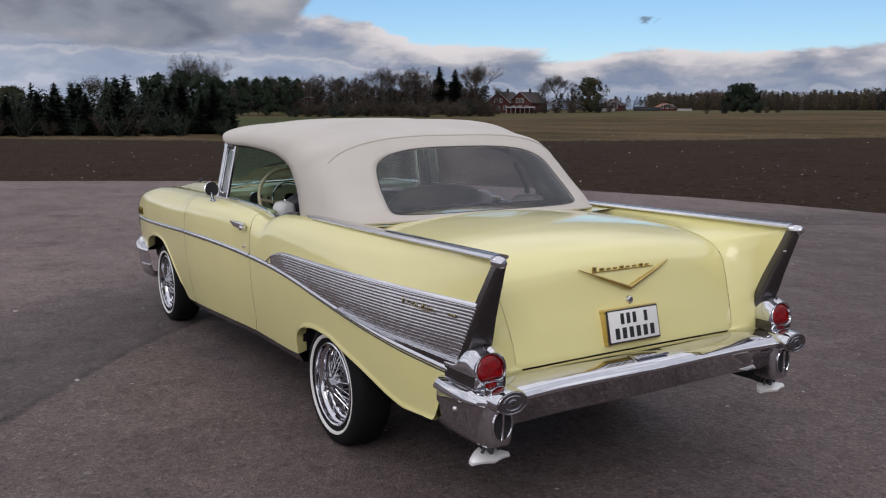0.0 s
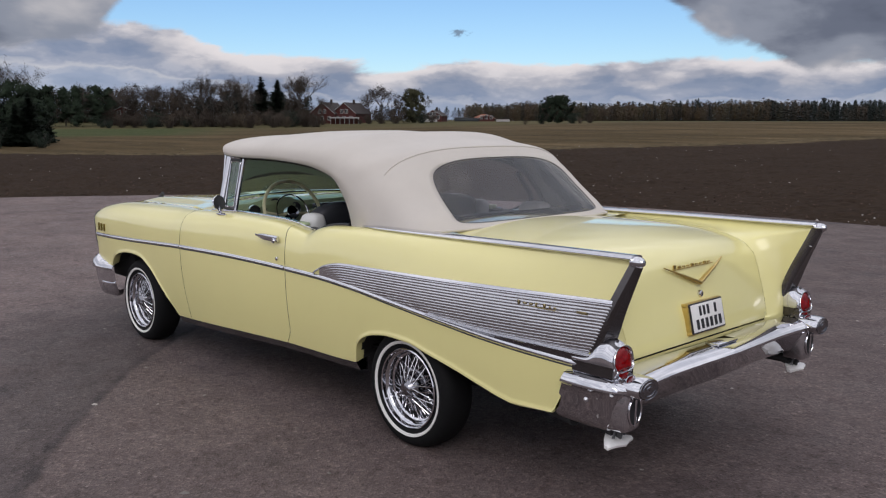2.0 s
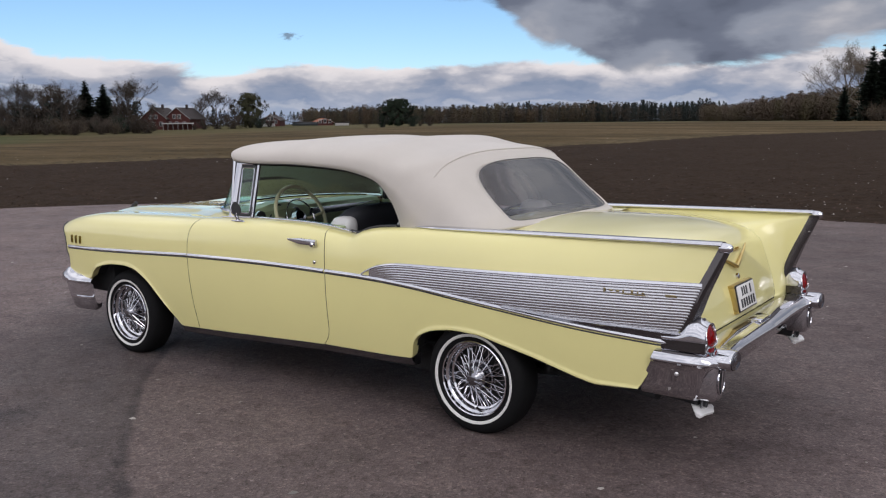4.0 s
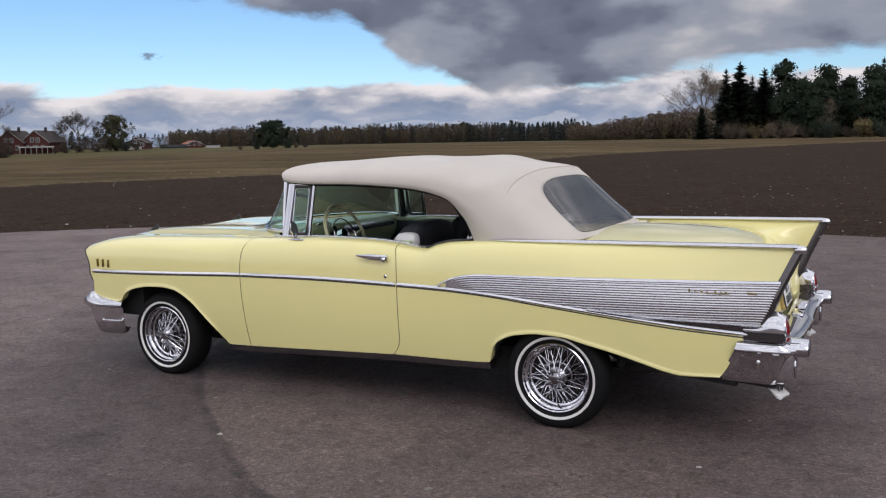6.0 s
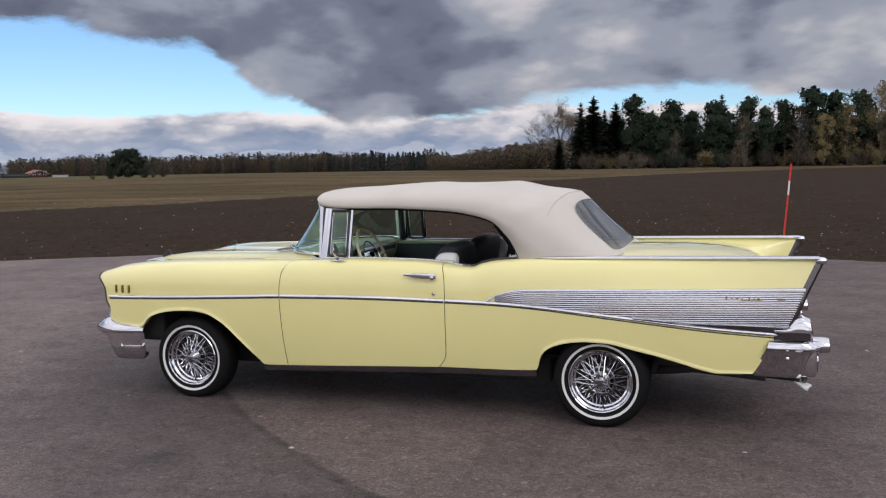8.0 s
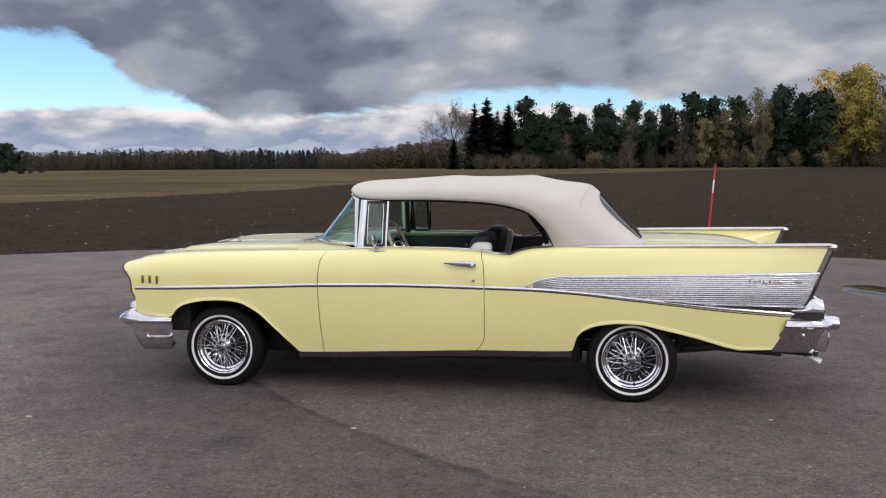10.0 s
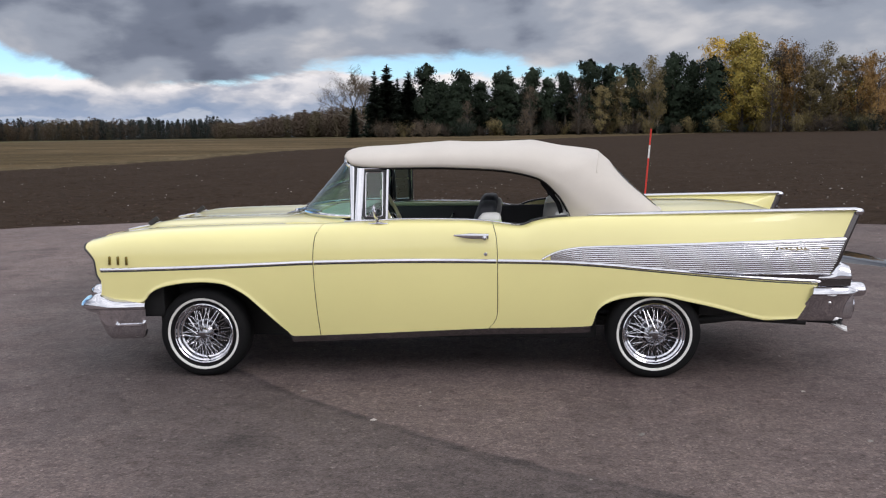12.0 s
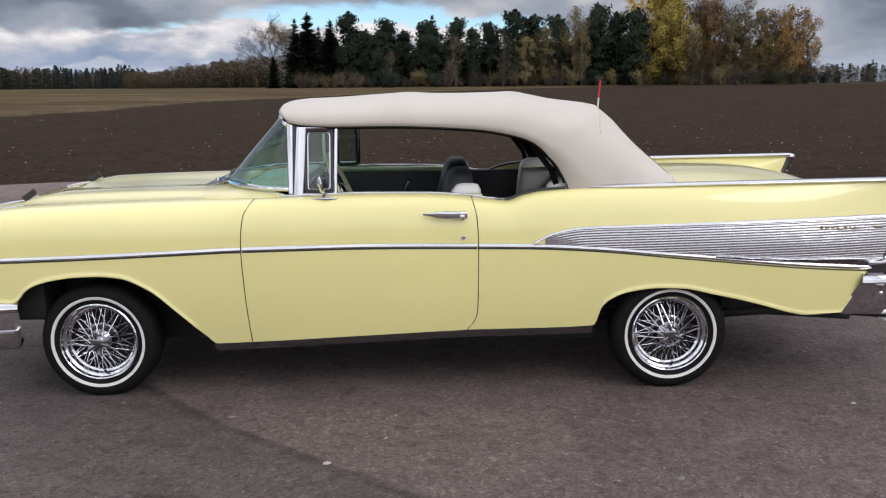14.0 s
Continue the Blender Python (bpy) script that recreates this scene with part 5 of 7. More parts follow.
def bumper_sweep(plan, section):
    """Carry a (outward, height) section round a plan path; outward is to the right of travel."""
    rows = []
    for i, (x, y) in enumerate(plan):
        a, b = plan[max(i - 1, 0)], plan[min(i + 1, len(plan) - 1)]
        t = Vector((b[0] - a[0], b[1] - a[1])).normalized()
        o = Vector((t.y, -t.x))
        rows.append([(x + o.x * q, y + o.y * q, z) for q, z in section(i / (len(plan) - 1))])
    return rows


plan = smooth_plan([(-3.29, 0.910), (-3.45, 0.936), (-3.61, 0.926), (-3.725, 0.85), (-3.79, 0.66), (-3.81, 0.3), (-3.81, 0.0)], 8)
plan = plan + [(x, -y) for x, y in reversed(plan[:-1])]


def front_section(s):
    e = abs(2 * s - 1)
    low = lerp(0.43, 0.258, math.sqrt(smoothstep((e - 0.66) / 0.10))) + 0.05 * max(0.0, (e - 0.955) / 0.045) ** 2.2
    lift = 0.035 * math.exp(-((e - 0.66) / 0.09) ** 2)
    bar = 0.011 * smoothstep((e - 0.80) / 0.04) * smoothstep((0.985 - e) / 0.02)
    return [(-0.07, 0.530 + lift), (-0.02, 0.520 + lift), (0.016, 0.496 + 0.6 * lift), (0.026, 0.478), (0.022, 0.464), (0.006, 0.456), (0.002, lerp(0.456, low, 0.25)), (-0.002, lerp(0.456, low, 0.45)),
            (-0.002 + bar, lerp(0.456, low, 0.48)), (-0.002 + bar, lerp(0.456, low, 0.54)), (-0.003, lerp(0.456, low, 0.57)), (-0.010, lerp(0.456, low, 0.80)), (-0.018, lerp(0.456, low, 0.92)), (-0.034, low), (-0.07, low + 0.004)]


part("front_bumper", mesh_of("front_bumper", *grid(bumper_sweep(plan, front_section)), CHROME), car, "chrome front bumper")
for side in (-1, 1):
    b = lathe([(0.001, -0.13), (0.03, -0.12), (0.055, -0.085), (0.064, -0.03), (0.066, 0.03), (0.066, 0.10)], (-3.60, 0.74 * side, 0.540), "x", 24)
    part("bumper_bullet", mesh_of("bumper_bullet", *b, CHROME), car, "chrome bumper bullet")


# ---------- rear deck ----------
deck_line = [(-0.20, 1.060), (0.05, 1.070), (0.30, 1.073), (0.55, 1.069), (0.72, 1.057), (0.86, 1.032), (0.94, 1.003), (0.99, 0.960), (1.012, 0.92),
             (1.032, 0.86), (1.052, 0.80), (1.08, 0.72), (1.10, 0.64), (1.104, 0.60), (1.10, 0.54), (1.08, 0.50)]
deck_path = smooth_plan(deck_line, 6)
I_LID0, I_LID1 = 12, 6 * 13


def deck_point(i, y):
    x, z = deck_path[i]
    a = (abs(y) / 0.66) ** 2
    rear = smoothstep((x - 0.7) / 0.35)
    return (x - 0.018 * a * rear, y, z - 0.042 * a * (1 - 0.75 * smoothstep((1.0 - z) / 0.2)))


def deck_patch(i0, i1, ys):
    rows = []
    for i in range(i0, i1 + 1):
        rows.append([deck_point(i, y) for y in ys])
    lipped = []
    for r in rows:
        lipped.append([(r[0][0], r[0][1], r[0][2] - 0.02)] + r + [(r[-1][0], r[-1][1], r[-1][2] - 0.02)])
    return grid(lipped)


def lid_half(i):
    k = max(0.0, 1 - (I_LID1 - 1 - i) / 5)
    return lerp(0.598, 0.632, smoothstep((deck_path[i][1] - 0.62) / 0.38)) - 0.030 * (1 - math.sqrt(1 - 0.98 * k * k))


rows = []
for i in range(I_LID0, I_LID1):
    r = [deck_point(i, y) for y in np.linspace(-lid_half(i), lid_half(i), 41)]
    rows.append([(r[0][0], r[0][1], r[0][2] - 0.02)] + r + [(r[-1][0], r[-1][1], r[-1][2] - 0.02)])
boot = part("boot_lid", mesh_of("boot_lid", *grid(rows), PAINT), car)
part("deck_panel", mesh_of("deck_panel", *deck_patch(0, I_LID0, list(np.linspace(-0.636, 0.636, 33))), PAINT), car)
part("rear_valance", mesh_of("rear_valance", *deck_patch(I_LID1, len(deck_path) - 1, list(np.linspace(-0.80, 0.80, 33))), PAINT), car)
# inner faces of the fins, hollow between lid edge and fin edge
inner = []
last = len(deck_path) - 1
for i in range(I_LID0 - 10, last + 1):
    ax, ay, az = deck_point(i, -(lid_half(min(i, I_LID1 - 1)) + 0.003))
    f = (i - 2) / (last - 2)
    k = 6 * 6
    if i <= k:
        g = (i - 2) / (k - 2)
        bx = lerp(-0.18, 1.225, g)
        b = (bx, -0.778, z_belt(bx) - 0.004)
    else:
        g = (i - k) / (last - k)
        z = lerp(z_belt(1.22) - 0.004, 0.50, g)
        tuck = smoothstep((0.75 - z) / 0.03)
        b = (lerp(tail_x(z) - 0.028, 1.085, tuck), lerp(lerp(-0.772, -0.73, min(1.0, g * 1.7)), -0.80, tuck), z)
    rear = smoothstep((i - 20) / 22)
    c = (lerp(ax + 0.5 * (b[0] - ax), ax + 0.05, rear), lerp(-0.745, -0.735, rear), lerp(az - 0.012, lerp(az, b[2], 0.5), rear))
    inner.append([tuple((1 - t) ** 2 * p + 2 * t * (1 - t) * q + t * t * r for p, q, r in zip((ax, ay, az), c, b)) for t in np.linspace(0, 1, 15)])
both_sides("fin_inner_panel", grid(inner), PAINT, car)

# shelf beside the folded roof, from the body side to the deck
rows = []
for x in np.linspace(-0.62, 0.12, 20):
    k = smoothstep((x + 0.62) / 0.5)
    rows.append([(x, -lerp(0.793, 0.55, t), lerp(z_belt(x) - 0.006, lerp(1.02, 1.036, k), smoothstep(t))) for t in np.linspace(0, 1, 7)])
both_sides("roof_shelf", grid(rows), PAINT, car)

# chrome caps along the fin tops, and the trailing edges
cap_path = [(x, -(y_crown(x) - 0.014), z_belt(x) + 0.005) for x in np.linspace(-0.42, 1.235, 50)]
cap = sweep(cap_path, circle(0.040, 20, 0.012), scale=lambda s: min(1.0, 0.35 + s * 8))
both_sides("fin_cap", cap, CHROME, car, "chrome fin cap")
knob = lathe([(0.001, 0.034), (0.012, 0.031), (0.020, 0.020), (0.023, 0.0), (0.023, -0.02)], (1.246, -0.796, 1.054), "x", 20)
both_sides("fin_tip", knob, CHROME, car, "chrome fin tip")
rows = []
for k in range(25):
    z = lerp(1.052, 0.680, k / 24)
    x = tail_x(z)
    yo = half_width(min(x, 1.26), z)
    w = lerp(0.0, 0.016, k / 24)
    yi = min(lerp(0.775, 0.728, k / 24), yo - 0.03)
    rows.append([(x - 0.028, -(half_width(x - 0.028, z) + 0.002), z), (x + 0.004, -(yo + 0.005), z), (x + 0.018, -(yo - 0.005), z), (x + 0.020, -(yi + 0.006), z),
                 (x + 0.002, -(yi - 0.004), z), (x - 0.035, -(yi - 0.005), z)])
both_sides("fin_edge", capped(rows), FIN_TRIM, car, "dark chrome fin edge")
for zb in (0.96, 0.742):
    x = tail_x(zb)
    yo = half_width(x, zb)
    both_sides("fin_edge_band", box(x - 0.008, -(yo + 0.745) / 2, zb, 0.050, yo - 0.775, 0.005, 0.002, 1), CHROME, car)

# tail lamps: a peaked chrome hood over a straight-sided skirt
LY, LX = 0.794, 1.188
hood_z = curve_of([(1.00, 0.664), (1.06, 0.670), (1.085, 0.690), (1.118, 0.735), (1.145, 0.740), (LX, 0.722)])
rows = []
for k in range(20):
    x = lerp(1.00, LX, k / 19)
    s = k / 19
    cy = lerp(0.818, LY, smoothstep(s * 1.3))
    w = lerp(0.046, 0.071, smoothstep(s * 1.5))
    top = hood_z(x)
    ring = [(x, -(cy + w * 0.80), 0.594), (x, -(cy + w * 0.90), 0.597), (x, -(cy + w * 0.93), 0.636), (x, -(cy + w * 0.88), 0.639), (x, -(cy + w * 1.05), 0.643), (x, -(cy + w * 1.05), 0.650)]
    for q in range(1, 16):
        a = math.pi * q / 16
        ring.append((x, -(cy + w * 1.05 * math.copysign(abs(math.cos(a)) ** 0.8, math.cos(a))), 0.650 + (top - 0.650) * math.sin(a) ** 0.9))
    ring += [(x, -(cy - w * 1.05), 0.650), (x, -(cy - w * 1.05), 0.643), (x, -(cy - w * 0.88), 0.639), (x, -(cy - w * 0.93), 0.636), (x, -(cy - w * 0.90), 0.597), (x, -(cy - w * 0.80), 0.594)]
    rows.append(ring)
LZ = 0.664


def shrink(ring, f, dx, mz=LZ):
    return [(p[0] + dx, -LY + (p[1] + LY) * f, mz + (p[2] - mz) * f) for p in ring]


# rounded end with an oval opening for the glass


def arch(a, f, dx):
    """A point of the arched lamp glass: round above, flattened below."""
    c, n = math.cos(a), math.sin(a)
    k = 1.0 if n > 0 else 0.55
    return (LX + dx - 0.010 * f * n, -LY + 0.059 * f * math.copysign(abs(c) ** k, c), LZ - 0.010 + f * (0.061 * n if n > 0 else -0.032 * abs(n) ** 0.8))


def oval(f, dx):
    """The lamp's opening, matched to the shell's points by their bearing."""
    return [arch(math.atan2((p[2] - LZ) / 0.060, (p[1] + LY) / 0.066), f, dx) for p in rows[-1]]


shell = grid(rows + [shrink(rows[-1], 0.97, 0.007), oval(1.06, 0.010), oval(1.0, 0.006), oval(0.96, -0.012)], True)
lamp_l, lamp_r = both_sides("tail_lamp_housing", shell, CHROME, car, "peaked chrome tail lamp housing", 50)
lens = grid([oval(1.0 * math.cos(a), 0.002 + 0.022 * math.sin(a)) for a in np.linspace(0, math.pi / 2 - 0.01, 9)], True)
for owner, piece in ((lamp_l, lens), (lamp_r, flip(lens))):
    part("tail_lamp", mesh_of("tail_lamp", *piece, RED_LENS), owner, "red glass tail lamp")
ring_path = [arch(a, 1.05, 0.012) for a in np.linspace(0, 2 * math.pi, 49)]
rim = tube(ring_path, 0.0032, 6, up=(1, 0, 0))
for owner, piece in ((lamp_l, rim), (lamp_r, flip(rim))):
    part("lamp_rim", mesh_of("lamp_rim", *piece, CHROME), owner)
# dark band standing in for reflected ground under the hood, both flanks and back
band = []
for ring, out in [(r, 0.0) for r in rows] + [(rows[-1], 0.009)]:
    cy = (ring[2][1] + ring[-3][1]) / 2
    band.append([(ring[0][0] + out, cy + (ring[2][1] - cy) * 1.035, z) for z in (0.598, 0.618, 0.640)])
for ring, out in [(rows[-1], 0.009)] + [(r, 0.0) for r in reversed(rows)]:
    cy = (ring[2][1] + ring[-3][1]) / 2
    band.append([(ring[0][0] + out, cy + (ring[-3][1] - cy) * 1.035, z) for z in (0.598, 0.618, 0.640)])
for owner, piece in ((lamp_l, grid(band)), (lamp_r, flip(grid(band)))):
    part("lamp_skirt", mesh_of("lamp_skirt", *piece, FIN_TRIM), owner, "dark band standing in for ground reflected in the skirt")
bolt = lathe([(0.008, -0.004), (0.008, 0.003), (0.004, 0.005), (0.001, 0.005)], (1.165, -0.795, 0.736), "z", 14)
for owner, piece in ((lamp_l, bolt), (lamp_r, flip(bolt))):
    part("hood_bolt", mesh_of("hood_bolt", *piece, CHROME_DULL), owner)
small = lathe([(0.026, 0.0), (0.024, 0.008), (0.016, 0.015), (0.001, 0.018)], (LX + 0.006, -0.79, 0.607), "x", 16)
both_sides("reflector", small, RED_LENS, car, "small red reflector")

# rear bumper
plan = smooth_plan([(0.975, -0.856), (1.08, -0.864), (1.19, -0.847), (1.245, -0.785), (1.228, -0.68), (1.215, -0.45), (1.225, 0.0)], 8)
plan = plan + [(x, -y) for x, y in reversed(plan[:-1])]


def rear_section(s):
    e = abs(2 * s - 1)
    wing = smoothstep((e - 0.60) / 0.12)
    top, low = lerp(0.594, 0.606, wing), lerp(0.418, 0.368, wing)
    drop = lerp(0.0, 0.012, wing)
    mid = 1 - wing
    face = [(0.014, 0.532), (0.004, 0.50), (-0.012, 0.46), (-0.024, low + 0.034), (-0.034, low + 0.014), (-0.047, low), (-0.11, low + 0.004)]
    tuck = [(0.006, 0.536), (-0.012, 0.507), (-0.032, 0.474), (-0.046, low + 0.034), (-0.054, low + 0.016), (-0.066, low + 0.002), (-0.11, low + 0.004)]
    lower = [(lerp(p[0], q[0], mid), lerp(p[1], q[1], mid)) for p, q in zip(face, tuck)]
    return [(-0.10, top), (-0.05, top - 0.001), (-0.01, top - 0.008), (0.022, top - 0.022), (0.034, top - 0.034 - drop), (0.034, top - 0.046 - drop), (0.022, top - 0.054 - drop)] + lower



rb = bumper_sweep(plan, rear_section)
# the wings sweep forward towards the ground
rb = [[(p[0] - (0.085 * smoothstep((0.6 - p[2]) / 0.22) * smoothstep((1.14 - p[0]) / 0.16)), p[1], p[2]) for p in r] for r in rb]
bumper = part("rear_bumper", mesh_of("rear_bumper", *grid(rb), CHROME), car, "chrome rear bumper")
part("bumper_step", mesh_of("bumper_step", *box(1.175, 0.0, 0.596, 0.07, 0.17, 0.012, 0.005), CHROME), bumper)
pod = []
for x, k in ((1.08, 0.55), (1.13, 0.8), (1.19, 0.95), (1.25, 1.0), (1.288, 0.97), (1.300, 0.9)):
    pod.append([(x, -(0.770 + 0.074 * k * math.cos(2 * math.pi * q / 28)), 0.562 + 0.047 * k * math.sin(2 * math.pi * q / 28)) for q in range(28)])
pod_l, pod_r = both_sides("bumper_pod", capped(pod), CHROME, car, "chrome bullet pod with a dark ringed end")
end = []
for r, x in ((0.86, 1.3015), (0.82, 1.304), (0.76, 1.302), (0.60, 1.3025), (0.55, 1.305), (0.48, 1.3025), (0.3, 1.303), (0.24, 1.3055), (0.05, 1.304)):
    end.append([(x, -(0.770 + 0.074 * r * math.cos(2 * math.pi * q / 28)), 0.562 + 0.047 * r * math.sin(2 * math.pi * q / 28)) for q in range(28)])
for owner, piece in ((pod_l, grid(end, True)), (pod_r, flip(grid(end, True)))):
    part("pod_end", mesh_of("pod_end", *piece, CHROME_DULL), owner)
bolt = lathe([(0.010, 0.004), (0.009, -0.003), (0.005, -0.006), (0.001, -0.007)], (1.075, -0.866, 0.492), "y", 14)
both_sides("bumper_bolt", bolt, BRIGHT, car, "bright bumper bolt")
# guard blocks under the pods, each with an oval port and a bar across it
rows = []
for z, k in ((0.545, 0.92), (0.50, 1.0), (0.45, 1.0), (0.41, 0.97), (0.388, 0.93), (0.380, 0.86)):
    rows.append([(1.178 + 0.062 * k * a, -0.770 + 0.060 * k * b, z) for a, b in [(u[0] / 0.5, u[1] / 0.5) for u in rounded(1.0, 1.0, 0.22, 5)]])
block = capped(rows)
# flat black disc put in for the shade inside the open port
port = grid([[(1.2415 + 0.001 * (1 - f) - 0.05 * max(0.0, 0.43 - z), -0.770 + 0.040 * f * math.cos(a), z) for z, a in [(0.462 + 0.055 * f * math.sin(2 * math.pi * q / 24), 2 * math.pi * q / 24) for q in range(24)]] for f in (1.0, 0.5, 0.01)], True)
lip = tube([(1.242 - 0.05 * max(0.0, 0.43 - (0.462 + 0.057 * math.sin(a))), -0.770 + 0.042 * math.cos(a), 0.462 + 0.057 * math.sin(a)) for a in np.linspace(0, 2 * math.pi, 33)], 0.004, 6, up=(1, 0, 0))
bar_v = tube([(1.246, -0.770, 0.52), (1.243, -0.770, 0.40)], 0.005, 8, up=(0, 1, 0))
g_l, g_r = both_sides("bumper_guard", block, CHROME, car, "chrome guard block")
for owner, f in ((g_l, lambda q: q), (g_r, flip)):
    part("port", mesh_of("port", *f(port), BLACK), owner, "dark oval port")
    part("port_lip", mesh_of("port_lip", *f(lip), CHROME), owner)
    part("port_bar", mesh_of("port_bar", *f(bar_v), CHROME), owner)
# exhaust deflectors
pipe = tube([(0.95, -0.74, 0.37), (1.10, -0.765, 0.365), (1.15, -0.77, 0.355)], 0.026, 12)
ex_l, ex_r = both_sides("exhaust_pipe", pipe, BLACK, car)
stem = join(sweep([(1.185, -0.772, 0.41), (1.18, -0.772, 0.375), (1.170, -0.772, 0.336)], rounded(0.026, 0.016, 0.005), up=(0, 1, 0)),
            tube([(1.175, -0.785, 0.39), (1.17, -0.80, 0.36), (1.172, -0.81, 0.342)], 0.006, 8), tube([(1.175, -0.76, 0.39), (1.17, -0.745, 0.36), (1.172, -0.735, 0.342)], 0.006, 8))
wing = []
for k in range(17):
    a = -1 + 2 * k / 16
    half = 0.042 * (1 - abs(a) ** 1.1) + 0.010
    x0 = 1.166 + 0.012 * a * a
    zt = 0.334 - 0.012 * a * a
    y = -0.780 + 0.084 * a
    wing.append([(x0 - half, y, zt + 0.18 * half), (x0, y, zt + 0.006), (x0 + half, y, zt - 0.22 * half), (x0 + half * 0.9, y, zt - 0.010 - 0.22 * half), (x0 - half * 0.9, y, zt - 0.010 + 0.18 * half)])
for owner, sgn in ((ex_l, 1), (ex_r, -1)):
    p1, p2 = join(stem), capped(wing)
    if sgn < 0:
        p1, p2 = flip(p1), flip(p2)
    tip = part("exhaust_bracket", mesh_of("exhaust_bracket", *p1, DARK_TRIM), owner, "dark exhaust bracket")
    part("exhaust_wing", mesh_of("exhaust_wing", *p2, ALLOY), owner, "bright chrome winged exhaust tip")

# vee emblem, script bar, lock and number plate on the boot lid
def lid_at(z, y, out=0.0):
    i = min(range(24, I_LID1), key=lambda q: abs(deck_path[q][1] - z) + (0 if deck_path[q][0] > 0.9 else 9))
    x, yy, zz = deck_point(i, y)
    return (x + out, y, z)


vee = []
for side in (-1, 1):
    pts = [lid_at(lerp(0.848, 0.938, t), side * lerp(0.0, 0.248, t) + 0.008, 0.012) for t in np.linspace(0, 1, 9)]
    vee.append(sweep(pts, rounded(0.016, 0.026, 0.006), up=(1, 0, 0), scale=lambda s: 1.0 - 0.72 * s))
part("vee_emblem", mesh_of("vee_emblem", *join(*vee), GOLD), boot, "gold vee emblem")
script = [sweep([lid_at(0.93, y - 0.010, 0.006), lid_at(0.93, y + 0.010, 0.006)], rounded(0.005, h, 0.002), up=(0, 0, 1)) for y, h in
          [(-0.158, 0.026)] + [(-0.118 + 0.036 * k, 0.007 if k % 3 else 0.013) for k in range(8)]]
script.append(sweep([lid_at(0.922, -0.17, 0.006), lid_at(0.922, 0.165, 0.006)], rounded(0.006, 0.005, 0.002)))
part("script_badge", mesh_of("script_badge", *join(*script), GOLD), boot, "gold script badge")
part("boot_lock", mesh_of("boot_lock", *lathe([(0.017, 0.0), (0.017, 0.01), (0.012, 0.014), (0.005, 0.012), (0.001, 0.012)], lid_at(0.798, 0.0), "x", 18), CHROME), boot, "chrome boot lock")
plate_y, plate_z = -0.024, 0.708
tilt = Matrix.Translation((1.106, plate_y, plate_z)) @ Matrix.Rotation(radians(-13), 4, "Y")


def set_in(piece, m):
    return [tuple(m @ Vector(p)) for p in piece[0]], piece[1]


frame_w, frame_h = 0.290, 0.146
surround = join(box(-0.018, 0, frame_h / 2 - 0.008, 0.042, frame_w, 0.016, 0.005), box(-0.018, 0, -frame_h / 2 + 0.008, 0.042, frame_w, 0.016, 0.005),
                box(-0.018, frame_w / 2 - 0.007, 0, 0.042, 0.014, frame_h - 0.03, 0.005), box(-0.018, -frame_w / 2 + 0.007, 0, 0.042, 0.014, frame_h - 0.03, 0.005),
                box(-0.03, 0, 0, 0.02, frame_w - 0.03, frame_h - 0.03, 0.003))
holder = part("plate_holder", mesh_of("plate_holder", *set_in(surround, tilt), GOLD), boot, "brass-coloured plate holder")
part("plate", mesh_of("plate", *set_in(box(0.005, 0, 0, 0.012, frame_w - 0.022, frame_h - 0.022, 0.003), tilt), PLATE_WHITE), holder, "white plate with dark bars")
part("plate_border", mesh_of("plate_border", *set_in(box(0.003, 0, 0, 0.011, frame_w - 0.010, frame_h - 0.010, 0.003), tilt), INK), holder, "thin black border")
glyphs = []
for k, y in enumerate((-0.062, -0.029, 0.004, 0.066)):
    glyphs.append(box(0.011, y, 0.029, 0.003, 0.019, 0.044, 0.001, 1))
for k in range(6):
    glyphs.append(box(0.011, -0.095 + 0.038 * k, -0.029, 0.003, 0.023, 0.044, 0.001, 1))
for g in glyphs:
    part("plate_bar", mesh_of("plate_bar", *set_in(g, tilt), INK), holder, "dark bar")


# ---------- side mouldings ----------
def side_strip(points, height, bulge, n=8, taper=None):
    """A rounded moulding on the body side along (x, z) points, left side."""
    rows = []
    m = len(points)
    for i, (x, z) in enumerate(points):
        a, b = points[max(i - 1, 0)], points[min(i + 1, m - 1)]
        t = Vector((b[0] - a[0], b[1] - a[1])).normalized()
        nx, nz = -t.y, t.x
        h = height * (taper(i / (m - 1)) if taper else 1.0) / 2
        ring = []
        for k in range(n + 1):
            a = math.pi * k / n
            px, pz = x + nx * h * math.cos(a), z + nz * h * math.cos(a)
            ring.append((px, -(half_width(px, pz) - 0.002 + bulge * math.sin(a) * (1 - 0.45 * math.cos(a))), pz))
        ring.append((x, -(half_width(x, z) - 0.012), z))
        rows.append(ring)
    return capped(rows)


